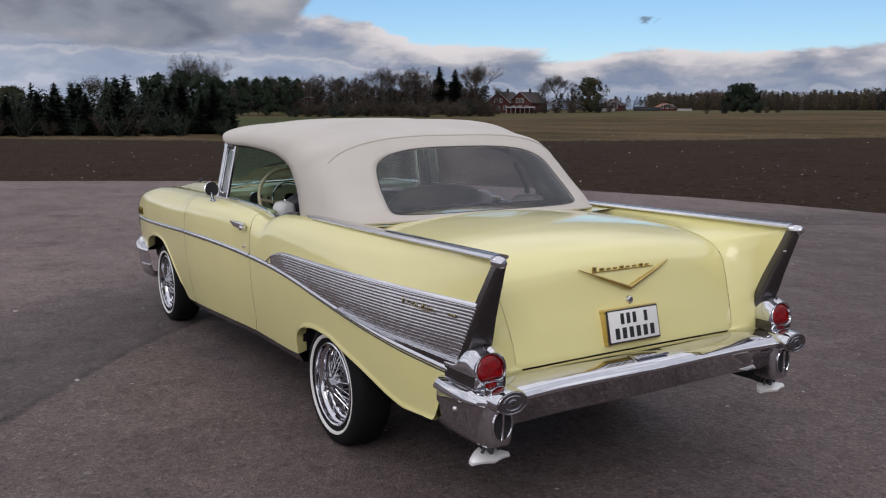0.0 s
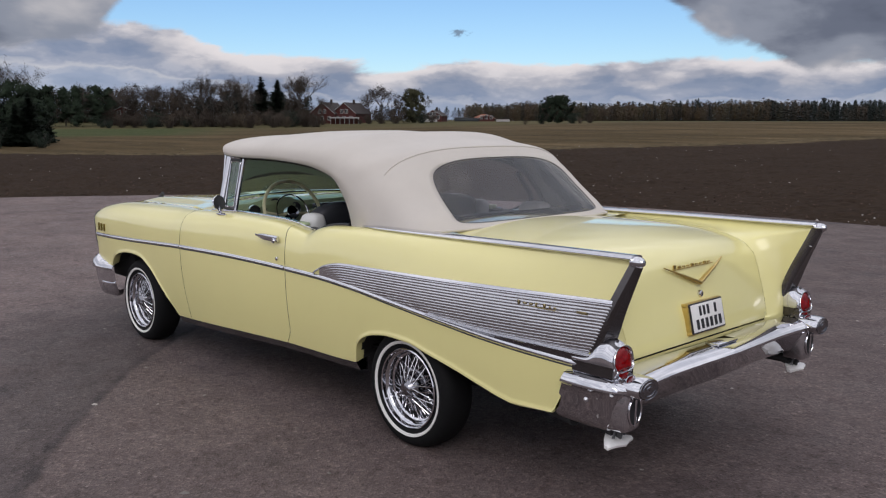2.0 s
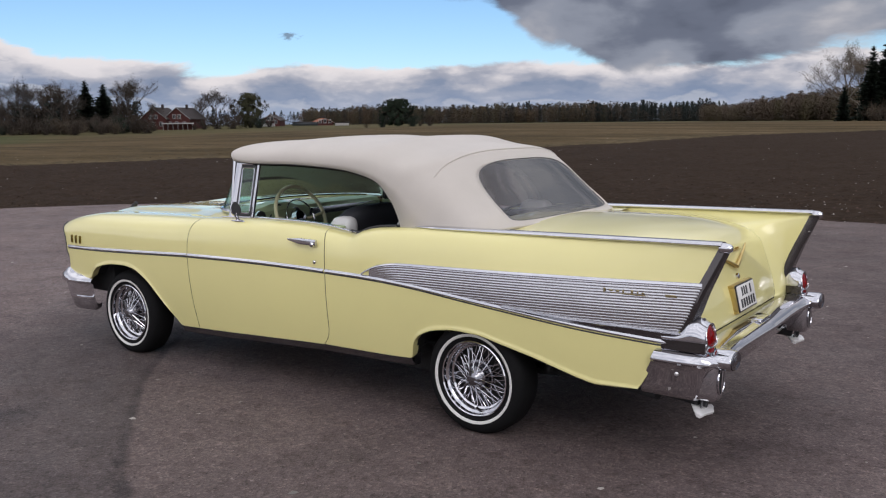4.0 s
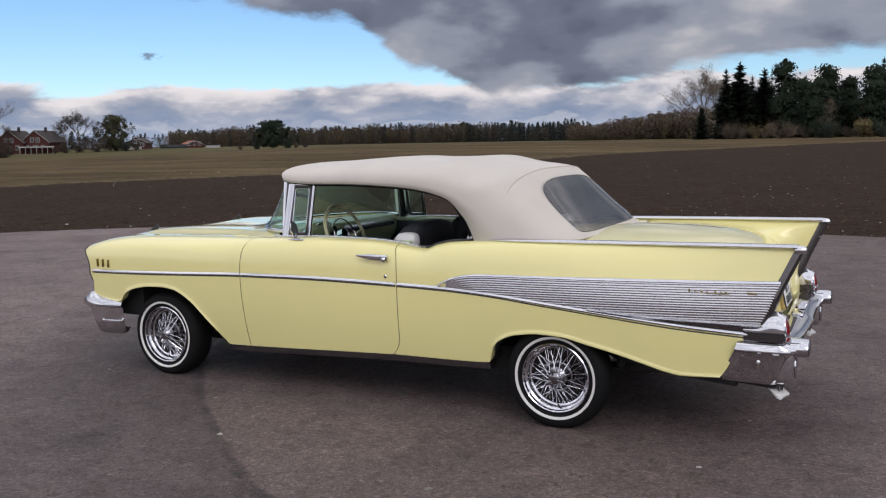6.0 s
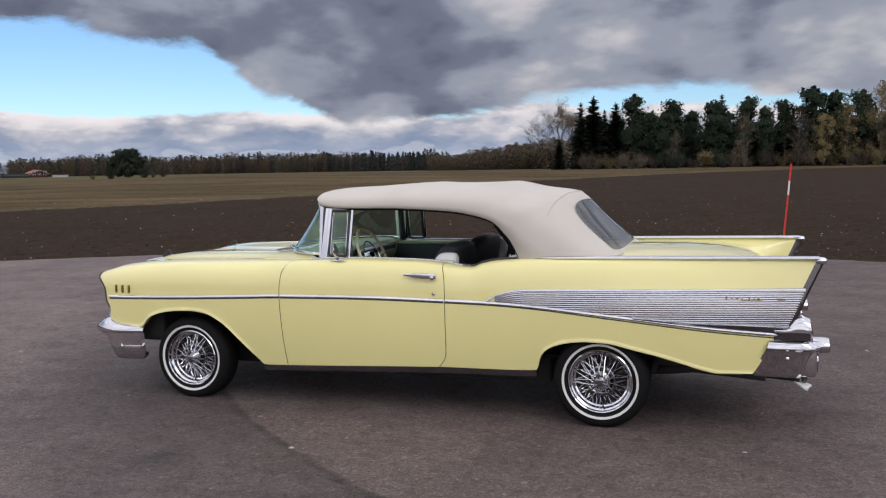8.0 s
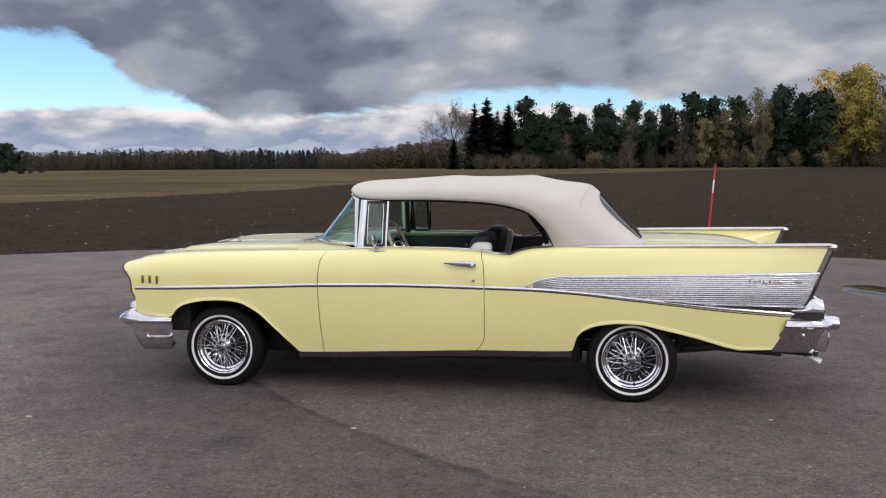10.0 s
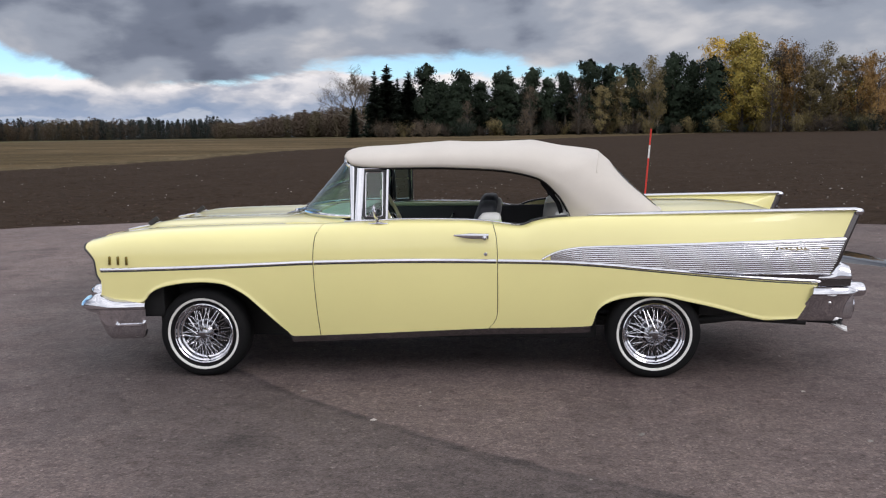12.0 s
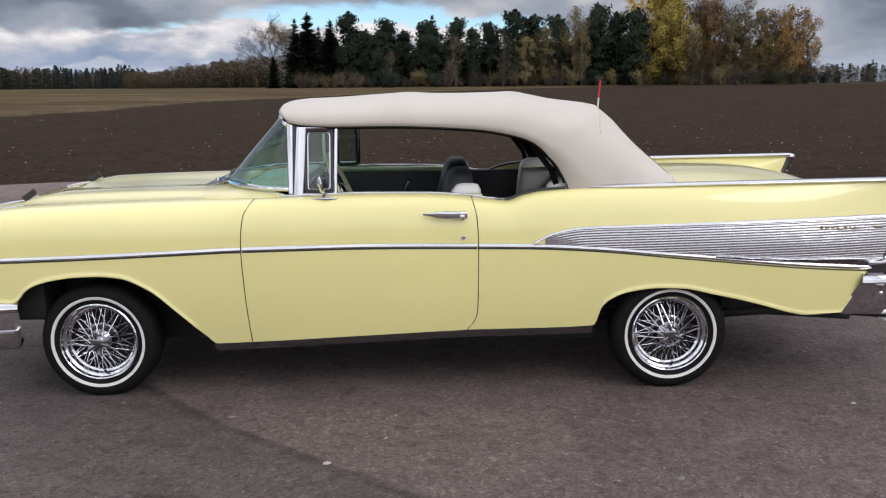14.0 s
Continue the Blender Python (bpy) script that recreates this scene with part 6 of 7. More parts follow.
trim_z = curve_of([(-3.57, 0.719), (-2.964, 0.738), (-2.44, 0.759), (-2.159, 0.770), (-1.577, 0.777), (-0.997, 0.769), (-0.70, 0.764), (-0.386, 0.748),
                   (-0.049, 0.718), (0.287, 0.688), (0.623, 0.656), (1.03, 0.625)])
for x0, x1 in ((-3.575, -2.162), (-2.154, -0.995), (-0.985, 1.045)):
    pts = [(x, trim_z(x)) for x in np.linspace(x0, x1, 40)]
    grow = (lambda s: 1.0 + 0.12 * smoothstep(s * 1.4 - 0.3)) if x0 > -1 else None
    both_sides("side_moulding", side_strip(pts, 0.022, 0.011, taper=grow), CHROME, car, "chrome side moulding")
    # dark strip put in for the shade line below the moulding
    low_edge = [(x, z - (0.014 if not grow else 0.014 + 0.006 * smoothstep((x + 0.6) / 1.2))) for x, z in pts]
    both_sides("moulding_gasket", side_strip(low_edge, 0.009, 0.004), DARK_TRIM, car, "dark strip standing in for shade under the moulding")
upper = smooth_plan([(-0.71, 0.778), (-0.675, 0.798), (-0.61, 0.826), (-0.52, 0.845), (-0.42, 0.853), (-0.2, 0.858), (0.1, 0.865), (0.5, 0.875), (0.95, 0.885), (1.166, 0.890)], 7)
both_sides("upper_moulding", side_strip(upper, 0.017, 0.011, taper=lambda s: 0.7 + 0.5 * s), CHROME, car, "chrome upper moulding")
up_z = curve_of([(p[0], p[1]) for p in upper[::5]] + [(1.19, 0.8905)])
# concave chrome flare that widens along the lower moulding
def flare(x):
    return 0.038 * smoothstep((x - 0.20) / 0.90)


rows = []
for x in np.linspace(0.21, 1.07, 50):
    z0, z1 = trim_z(x) + 0.004, trim_z(x) + 0.009 + flare(x)
    row = []
    for v in np.linspace(0, 1, 7):
        z = lerp(z0, z1, v)
        xx = x + 0.045 * v * smoothstep((x - 0.9) / 0.15)
        row.append((xx, -(half_width(min(xx, 1.26), z) + 0.001 + 0.020 * v ** 1.4), z))
    rows.append(row)
lip = [(x, trim_z(x) + 0.008 + flare(x)) for x in np.linspace(0.20, 1.10, 60)]
both_sides("flare_lip", side_strip(lip, 0.008, 0.022, taper=lambda s: 0.3 + 0.7 * s), CHROME, car, "thin bright chrome lip")
# the darker chrome stands in for the ground reflected in the flare
both_sides("flare_moulding", grid(rows), CHROME_DULL, car, "dark reflecting chrome flare")

# ribbed insert between the mouldings
rows = []
RIBS, RIB_STEP = 15, 0.0128
for i in range(91):
    s = i / 90
    row = []
    for j in range(RIBS * 6 + 1):
        v = j / (RIBS * 6)
        x = lerp(-0.655, tail_x(lerp(0.665, 0.885, v)) - 0.003, s)
        z = lerp(trim_z(x) + 0.008 + flare(x), up_z(x) - 0.006, v)
        rib = abs(math.sin(math.pi * (up_z(x) - 0.006 - z) / RIB_STEP)) ** 0.4
        row.append((x, -(half_width(x, z) + 0.002 + 0.0024 * rib * min(1, s * 8)), z))
    rows.append(row)
both_sides("ribbed_insert", grid(rows), ALUMINIUM, car, "ribbed aluminium insert", 60)
# small script on the insert, as plain bars
marks = []
for x, w, h in [(0.735, 0.012, 0.024), (0.765, 0.02, 0.010), (0.795, 0.02, 0.010), (0.822, 0.008, 0.022), (0.862, 0.012, 0.026), (0.888, 0.007, 0.012), (0.912, 0.016, 0.010), (1.035, 0.066, 0.014)]:
    z = 0.838 - 0.016 * (x - 0.74)
    marks.append(box(x, -(half_width(x, z) + 0.008), z, w * 0.75, 0.004, h * 0.8, 0.0015, 1))
marks.append(box(0.83, -(half_width(0.83, 0.828) + 0.010), 0.828, 0.2, 0.004, 0.004, 0.001, 1))
both_sides("insert_script", join(*marks), GOLD_WORN, car, "worn gold script badge")

# louvres, handles, locks on the body sides
for k in range(3):
    x = -3.505 + 0.058 * k
    piece = box(x, -(half_width(x, 0.78) + 0.002), 0.78, 0.015, 0.020, 0.058, 0.006)
    both_sides("louvre", piece, BRONZE, fender, "dark gold louvre")
for ob in list(fender.children):
    if ob.data.vertices and ob.data.vertices[0].co.y > 0:
        ob.parent = fender_r
hx0, hx1 = -1.262, -1.045
pts = [(x, -(half_width(x, 0.928) + 0.020 + 0.010 * math.sin(math.pi * s)), lerp(0.932, 0.924, s)) for s, x in [(k / 12, lerp(hx0, hx1, k / 12)) for k in range(13)]]
bar = sweep(pts, rounded(0.018, 0.036, 0.008), scale=lambda s: 0.3 + 0.7 * smoothstep(s * 2.0))
stand = join(box(-1.20, -(half_width(-1.2, 0.928) + 0.008), 0.928, 0.03, 0.024, 0.014, 0.005), box(-1.075, -(half_width(-1.075, 0.92) + 0.010), 0.920, 0.034, 0.026, 0.026, 0.008))
button = lathe([(0.015, 0.012), (0.015, -0.010), (0.010, -0.016), (0.001, -0.017)], (-1.068, -(half_width(-1.07, 0.916) + 0.022), 0.914), "y", 16)
key = lathe([(0.011, 0.006), (0.011, -0.006), (0.007, -0.010), (0.001, -0.010)], (-1.062, -(half_width(-1.06, 0.812) + 0.002), 0.812), "y", 16)
for owner, sgn in ((door, 1), (door_r, -1)):
    f = (lambda p: p) if sgn > 0 else flip
    handle = part("door_handle", mesh_of("door_handle", *f(join(bar, stand)), CHROME), owner, "worn chrome door handle")
    part("push_button", mesh_of("push_button", *f(button), CHROME), handle)
    part("key_lock", mesh_of("key_lock", *f(key), CHROME), owner, "chrome key lock")

# sill strips and underbody
rows = []
for x in np.linspace(-2.33, -0.40, 30):
    z = z_low(min(max(x, -2.31), -0.42))
    y = half_width(x, z)
    rows.append([(x, -(y - 0.004), z + 0.004), (x, -(y - 0.008), z - 0.008), (x, -(y - 0.03), z - 0.046), (x, -(y - 0.08), z - 0.05), (x, -(y - 0.09), z + 0.02)])
both_sides("sill_strip", capped(rows), CHROME_DULL, car, "dull dark sill strip")
# the front panel is a black box added for missing shadow behind the bumper
for nm, dims in (("floor_pan", (-1.30, 0, 0.315, 1.92, 1.34, 0.21, 0.03)), ("front_valance", (-3.40, 0, 0.49, 0.40, 1.60, 0.22, 0.03)), ("fuel_tank", (0.62, 0, 0.44, 0.62, 1.36, 0.15, 0.03)), ("engine_tray", (-2.95, 0, 0.50, 1.2, 0.95, 0.30, 0.05)),
                 ("axle_tunnel", (0.02, 0, 0.50, 0.78, 1.16, 0.20, 0.05)), ("front_wheelhouse", (-2.92, 0, 0.72, 1.1, 1.66, 0.02, 0.005)), ("rear_wheelhouse", (0.0, 0, 0.66, 1.4, 1.66, 0.02, 0.005)),
                 ("rear_bulkhead", (-0.42, 0, 0.50, 0.03, 1.68, 0.34, 0.01)), ("front_bulkhead", (-2.30, 0, 0.47, 0.03, 1.68, 0.42, 0.01))):
    part(nm, mesh_of(nm, *box(*dims), BLACK), car)
part("rear_axle", mesh_of("rear_axle", *tube([(0, -0.72, 0.283), (0, 0.72, 0.283)], 0.045, 12), BLACK), car)
part("front_axle", mesh_of("front_axle", *tube([(-2.921, -0.72, 0.283), (-2.921, 0.72, 0.283)], 0.04, 12), BLACK), car)
for side in (-1, 1):
    part("leaf_spring", mesh_of("leaf_spring", *sweep([(x, side * 0.56, 0.30 + 0.07 * ((x - 0.15) / 0.6) ** 2) for x in np.linspace(-0.45, 0.85, 12)], rounded(0.06, 0.03, 0.006)), BLACK), car)
    part("shock_absorber", mesh_of("shock_absorber", *tube([(0.30, side * 0.62, 0.33), (0.36, side * 0.60, 0.52)], 0.024, 10), BLACK), car)
part("exhaust_system", mesh_of("exhaust_system", *join(*[tube([(-1.5, s * 0.4, 0.27), (0.25, s * 0.52, 0.30), (0.55, s * 0.70, 0.37), (0.96, s * 0.78, 0.36)], 0.028, 10) for s in (-1, 1)]), BLACK), car)


# dark liners inside the wheel arches
for x0, x1, skirt in ((-3.34, -2.34, 0.20), (-0.41, 0.72, 0.37)):
    rows = []
    for x in np.linspace(x0, x1, 40):
        z = z_low(x) + 0.016
        rows.append([(x, -(half_width(x, z) - 0.03), z), (x, -0.70, z + 0.03), (x, -0.55, z + 0.02), (x, -0.52, min(skirt, z))])
    both_sides("arch_liner", grid(rows), BLACK, car)

# ---------- wheels ----------
def build_wheel(x, y, z):
    """One wire wheel for the left side, its origin at the hub."""
    hub = lathe([(0.001, -0.016), (0.026, -0.016), (0.034, -0.011), (0.040, 0.004), (0.050, 0.012), (0.062, 0.022), (0.070, 0.06), (0.06, 0.12)], (0, 0, 0), "y", 24)
    fins = []
    for a in (18, 138, 258):
        m = Matrix.Rotation(radians(a), 4, "Y")
        fins.append(set_in(box(0.042, -0.013, 0, 0.046, 0.012, 0.014, 0.004), m))
    w = part("wheel", mesh_of("wheel_hub", *join(hub, *fins), CHROME_DULL), car, "chrome wire wheel with a whitewall tyre")
    w.location = (x, y, z)
    R = 0.298
    prof = [(0.195, 0.03), (0.200, 0.012), (0.215, 0.002), (0.240, -0.006), (0.262, -0.004), (0.280, 0.008), (0.291, 0.024), (R, 0.045), (R, 0.09), (R, 0.135),
            (0.291, 0.160), (0.27, 0.18), (0.24, 0.185), (0.20, 0.165)]
    tv, tf = lathe(prof, (0, 0, 0), "y", 64)
    tv = [(p[0], p[1], max(p[2], -z + 0.002)) for p in tv]
    part("tyre", mesh_of("tyre", tv, tf, RUBBER), w, "black tyre")
    ww = lathe([(0.2215, 0.0), (0.2225, -0.0035), (0.229, -0.0065), (0.2355, -0.0075), (0.2375, -0.004)], (0, 0, 0), "y", 64)
    part("whitewall", mesh_of("whitewall", *ww, WHITEWALL), w, "thin white sidewall band")
    rim = lathe([(0.199, 0.014), (0.199, 0.004), (0.194, 0.0), (0.189, 0.004), (0.186, 0.022), (0.176, 0.028), (0.172, 0.034), (0.170, 0.055), (0.160, 0.060), (0.155, 0.10), (0.175, 0.15)], (0, 0, 0), "y", 64)
    part("rim", mesh_of("rim", *rim, CHROME), w, "polished chrome rim")
    spokes = []
    for layer, (count, r0, y0, r1, y1, twist) in enumerate(((14, 0.034, 0.002, 0.163, 0.058, 29), (14, 0.034, 0.002, 0.163, 0.058, -29), (16, 0.074, 0.062, 0.161, 0.072, 26), (16, 0.074, 0.062, 0.161, 0.072, -26))):
        for k in range(count):
            a = 2 * math.pi * (k + 0.5 * (layer % 2)) / count
            b = a + radians(twist)
            p = (r0 * math.cos(a), y0, r0 * math.sin(a))
            q = (r1 * math.cos(b), y1, r1 * math.sin(b))
            spokes.append(tube([p, q], 0.0023, 5, up=(0, 1, 0)))
    tagged(part("spokes", mesh_of("spokes", *join(*spokes), CHROME), w, "crossed chrome wire spokes"), kind="stuff")
    flange = lathe([(0.062, 0.066), (0.072, 0.054), (0.080, 0.052), (0.088, 0.056), (0.092, 0.070)], (0, 0, 0), "y", 40)
    part("hub_flange", mesh_of("hub_flange", *flange, CHROME_DULL), w)
    part("valve", mesh_of("valve", *tube([(0.02, 0.030, -0.172), (0.017, 0.012, -0.150)], 0.005, 8, up=(0, 1, 0)), RUBBER), w, "black valve stem")
    back = lathe([(0.001, 0.13), (0.12, 0.13), (0.185, 0.12), (0.19, 0.16)], (0, 0, 0), "y", 32)
    part("brake_drum", mesh_of("brake_drum", *back, BLACK), w)
    return w


HUB_Y, HUB_Z = 0.888, 0.284
REAR_Y, REAR_Z = 0.872, 0.290
wheel = build_wheel(0.0, -REAR_Y, REAR_Z)
copy_thing(wheel, pose(-2.917, -HUB_Y, 0.289))
copy_thing(wheel, pose(0.0, REAR_Y, REAR_Z, 0, 0, 180))
copy_thing(wheel, pose(-2.921, HUB_Y, HUB_Z, 0, 0, 180))


# ---------- windscreen and vents ----------
def screen_curve(s, th):
    """Point of the wrapped screen: s up from base to header, th from -1 (left) to 1."""
    a = th * math.pi / 2
    n = 2.05
    c, d = abs(math.cos(a)) ** (2 / n), math.copysign(abs(math.sin(a)) ** (2 / n), a)
    xs, ys = lerp(-1.925, -1.945, s), lerp(0.735, 0.690, s)
    xc = lerp(-2.39, -2.035, s)
    z = lerp(lerp(1.040, 1.050, c), lerp(1.365, 1.425, c), s)
    return (lerp(xs, xc, c) - 0.004 * math.sin(math.pi * s) * c, ys * d, z)


rows = [[screen_curve(s, th) for th in np.linspace(-1, 1, 49)] for s in np.linspace(0, 1, 15)]
screen = part("windscreen", mesh_of("windscreen", *grid(rows), GLASS), car, "wraparound clear windscreen")
screen.visible_shadow = False
part("screen_base_trim", mesh_of("screen_base_trim", *tube([screen_curve(0, t) for t in np.linspace(-1, 1, 49)], 0.013, 8), CHROME), screen, "chrome screen surround")
part("screen_header_trim", mesh_of("screen_header_trim", *tube([screen_curve(1, t) for t in np.linspace(-1, 1, 49)], 0.014, 8), CHROME), screen, "chrome header rail")


for y0, y1 in ((-0.26, -0.66), (0.30, -0.10)):
    arm = tube([(-2.425 + 0.16 * y0 * y0, y0, 1.052), (-2.40 + 0.5 * ((y0 + y1) / 2) ** 2, (y0 + y1) / 2, 1.072), (-2.385 + 0.52 * y1 * y1, y1, 1.070)], 0.0055, 8)
    wiper = part("wiper", mesh_of("wiper", *arm, CHROME_DULL), car, "dull chrome wiper arm")
    part("wiper_pivot", mesh_of("wiper_pivot", *lathe([(0.018, -0.02), (0.016, 0.008), (0.001, 0.012)], (-2.425 + 0.16 * y0 * y0, y0, 1.046), "z", 14), CHROME), wiper)


def glass_y(z):
    return 0.792 - (z - 1.02) * 0.215


for side in (-1, 1):
    def up(pts):
        return [(x, side * glass_y(z), z) for x, z in pts]
    pillar = sweep([(lerp(-1.925, -1.930, s), side * lerp(0.748, 0.700, s), lerp(1.02, 1.375, s)) for s in np.linspace(0, 1, 8)], rounded(0.034, 0.040, 0.009), up=(1, 0, 0))
    part("screen_pillar", mesh_of("screen_pillar", *pillar, CHROME), car, "bright metal screen pillar")
    fill = sweep([(lerp(-1.905, -1.902, k), side * lerp(0.766, 0.706, k), lerp(1.012, 1.372, k)) for k in np.linspace(0, 1, 6)], rounded(0.034, 0.034, 0.010), up=(1, 0, 0))
    part("pillar_seal", mesh_of("pillar_seal", *fill, DARK_TRIM), car, "black rubber pillar seal")
    post = sweep(up([(-1.888, 1.012), (-1.880, 1.18), (-1.873, 1.352)]), rounded(0.022, 0.050, 0.007), up=(1, 0, 0))
    rear = sweep(up([(-1.703, 1.012), (-1.700, 1.18), (-1.697, 1.352)]), rounded(0.020, 0.018, 0.005), up=(1, 0, 0))
    head = sweep(up([(-1.88, 1.348), (-1.79, 1.350), (-1.69, 1.350)]), rounded(0.02, 0.014, 0.004))
    foot = sweep(up([(-1.87, 1.020), (-1.79, 1.020), (-1.70, 1.020)]), rounded(0.02, 0.012, 0.004))
    vent = part("vent_window_frame", mesh_of("vent_window_frame", *join(post, rear, head, foot), CHROME), car, "chrome quarter-light frame")

    def loop(x0, x1, z0, z1, r):
        pts = []
        for cx, cz, a0 in ((x1 - r, z1 - r, 0), (x0 + r, z1 - r, 90), (x0 + r, z0 + r, 180), (x1 - r, z0 + r, 270)):
            pts += [(cx + r * math.cos(radians(a0 + q * 22.5)), cz + r * math.sin(radians(a0 + q * 22.5))) for q in range(5)]
        return up(pts + pts[:1])
    part("vent_seal", mesh_of("vent_seal", *tube(loop(-1.852, -1.717, 1.032, 1.338, 0.02), 0.0085, 6, up=(0, 1, 0)), DARK_TRIM), vent)
    part("vent_bead", mesh_of("vent_bead", *tube([(x, y * 1.004, z) for x, y, z in loop(-1.840, -1.729, 1.044, 1.326, 0.016)], 0.0045, 6, up=(0, 1, 0)), CHROME), vent, "thin chrome pane bead")
    pane = part("vent_glass", mesh_of("vent_glass", *grid([up([(-1.848, z), (-1.722, z)]) for z in (1.02, 1.12, 1.22, 1.33)]), GLASS), vent, "clear glass pane")
    pane.visible_shadow = False
    # belt moulding along the window sill
    belt = sweep([(x, side * (y_crown(x) - 0.012), z_belt(x) + 0.004) for x in np.linspace(-1.98, -0.845, 40)], rounded(0.026, 0.012, 0.004))
    part("belt_moulding", mesh_of("belt_moulding", *belt, CHROME), car, "chrome belt moulding")
    dark = sweep([(x, side * (y_crown(x) - 0.014), z_belt(x) + 0.004) for x in np.linspace(-0.90, -0.54, 20)], rounded(0.03, 0.014, 0.004))
    part("sill_seal", mesh_of("sill_seal", *dark, DARK_TRIM), car)
# driver's mirror
mx, my, mz = -1.765, -0.872, 1.075
m_base = join(sweep([(-1.81, -0.862, 1.003), (-1.74, -0.872, 1.008), (-1.67, -0.862, 1.003)], rounded(0.034, 0.014, 0.005), scale=lambda s: 0.4 + 0.6 * math.sin(math.pi * s)),
              tube([(-1.75, -0.868, 1.005), (-1.752, -0.873, 1.03), (-1.762, -0.875, 1.055)], 0.010, 10))
arm = part("mirror_arm", mesh_of("mirror_arm", *m_base, CHROME), door, "chrome mirror arm")
turn = Matrix.Translation((mx, my, mz)) @ Matrix.Rotation(radians(10), 4, "Z") @ Matrix.Rotation(radians(-12), 4, "Y")
head = lathe([(0.001, -0.019), (0.018, -0.017), (0.036, -0.011), (0.046, -0.003), (0.049, 0.004), (0.045, 0.007)], (0, 0, 0), "x", 28)
part("mirror_shell", mesh_of("mirror_shell", *set_in(head, turn), CHROME), arm, "round chrome mirror shell")
# glass coloured dark where a mirrored view would be
part("mirror_glass", mesh_of("mirror_glass", *set_in(lathe([(0.045, 0.007), (0.02, 0.0065), (0.001, 0.0065)], (0, 0, 0), "x", 28), turn), DARK_TRIM), arm, "mirror glass coloured dark in place of a reflection")


# ---------- canvas roof ----------
TOP = [  # lower edge x, y, z; crest x, z; squareness
    (-1.950, 0.700, 1.388, -2.022, 1.446, 3.0), (-1.937, 0.728, 1.378, -2.004, 1.471, 3.0), (-1.885, 0.742, 1.366, -1.925, 1.486, 3.0), (-1.69, 0.750, 1.357, -1.70, 1.496, 3.0), (-1.40, 0.754, 1.356, -1.34, 1.513, 3.0),
    (-1.04, 0.760, 1.341, -1.00, 1.511, 3.0), (-0.862, 0.764, 1.318, -0.76, 1.513, 2.95), (-0.722, 0.770, 1.278, -0.52, 1.474, 2.85), (-0.652, 0.775, 1.229, -0.31, 1.443, 2.9),
    (-0.617, 0.778, 1.190, -0.255, 1.405, 3.05), (-0.583, 0.782, 1.152, -0.185, 1.335, 3.4), (-0.548, 0.788, 1.092, -0.075, 1.218, 4.0), (-0.527, 0.792, 1.043, 0.050, 1.100, 4.8), (-0.520, 0.790, 1.000, 0.100, 1.050, 5.0)]
TOP_C = [curve_of([(i, row[k]) for i, row in enumerate(TOP)]) for k in range(6)]


def top_point(v, th):
    """The canvas: v counts stations front to back, th from -1 (left edge) over 0 (crest) to 1."""
    xl, yl, zl, xc, zc, n = (f(v) for f in TOP_C)
    a = (1 - abs(th)) * math.pi / 2
    c, s = math.cos(a) ** (2 / n), math.sin(a) ** (2 / n)
    back = smoothstep((v - 5.5) / 3)
    y = yl * c
    z = lerp(zl, zc, s)
    # the base runs along the body side and across the deck
    x = lerp(xl, xc, s)
    sag = 0.0015 * math.sin(v * 3.1) * s * (1 - back)
    # ridges over the bows, and slight puckers of the cloth
    sag -= 0.005 * s * sum(math.exp(-((v - k) / 0.22) ** 2) for k in (4.0, 6.05))
    sag -= 0.0022 * noise.noise(Vector((v * 0.9, abs(th) * 4.0, 1.0 if th < 0 else 7.0))) * (1 - s) * smoothstep(v) * smoothstep((12 - v) / 2)
    return (x, math.copysign(y, th) if th else 0.0, z - sag)


V_BOW = 8.35
NA = 288


def flip_faces(piece):
    return piece[0], [tuple(reversed(f)) for f in piece[1]]


def weld(*pieces):
    """Join pieces and merge the points that they share."""
    vs, fs, seen = [], [], {}
    for pv, pf in pieces:
        ids = []
        for p in pv:
            key = tuple(round(c, 4) for c in p)
            if key not in seen:
                seen[key] = len(vs)
                vs.append(p)
            ids.append(seen[key])
        for f in pf:
            g = []
            for i in f:
                if ids[i] not in g:
                    g.append(ids[i])
            if len(g) > 2:
                fs.append(tuple(g))
    return vs, fs


def rim_th(a):
    c, s = math.cos(a), math.sin(a)
    q = max(abs(c), abs(s))
    return math.copysign(abs(c / q) ** 0.85, c), s / q


ths = [rim_th(2 * math.pi * k / NA)[0] for k in range(NA * 5 // 8, NA * 7 // 8 + 1)]
roof_rows = [[top_point(v, t) for t in ths] for v in np.linspace(0, V_BOW, 70)]
# rear curtain with its window
W_V0, W_V1 = 9.4, 12.45


def th_for(v, y):
    """The canvas parameter at which the cloth stands y metres off the middle."""
    yl, n = TOP_C[1](v), TOP_C[5](v)
    a = math.acos(min(1.0, (abs(y) / yl)) ** (n / 2))
    return math.copysign(1 - 2 * a / math.pi, y)


def window_edge(a):
    """Outline of the rear window in (th, v)."""
    c, s = math.cos(a), math.sin(a)
    n = lerp(3.2, 6.5, smoothstep(s * 1.6))
    v = (W_V0 + W_V1) / 2 + (W_V1 - W_V0) / 2 * math.copysign(abs(s) ** (2 / n), s)
    wide = lerp(0.505, 0.590, (v - W_V0) / (W_V1 - W_V0))
    return th_for(v, wide * math.copysign(abs(c) ** (2 / n), c)), v


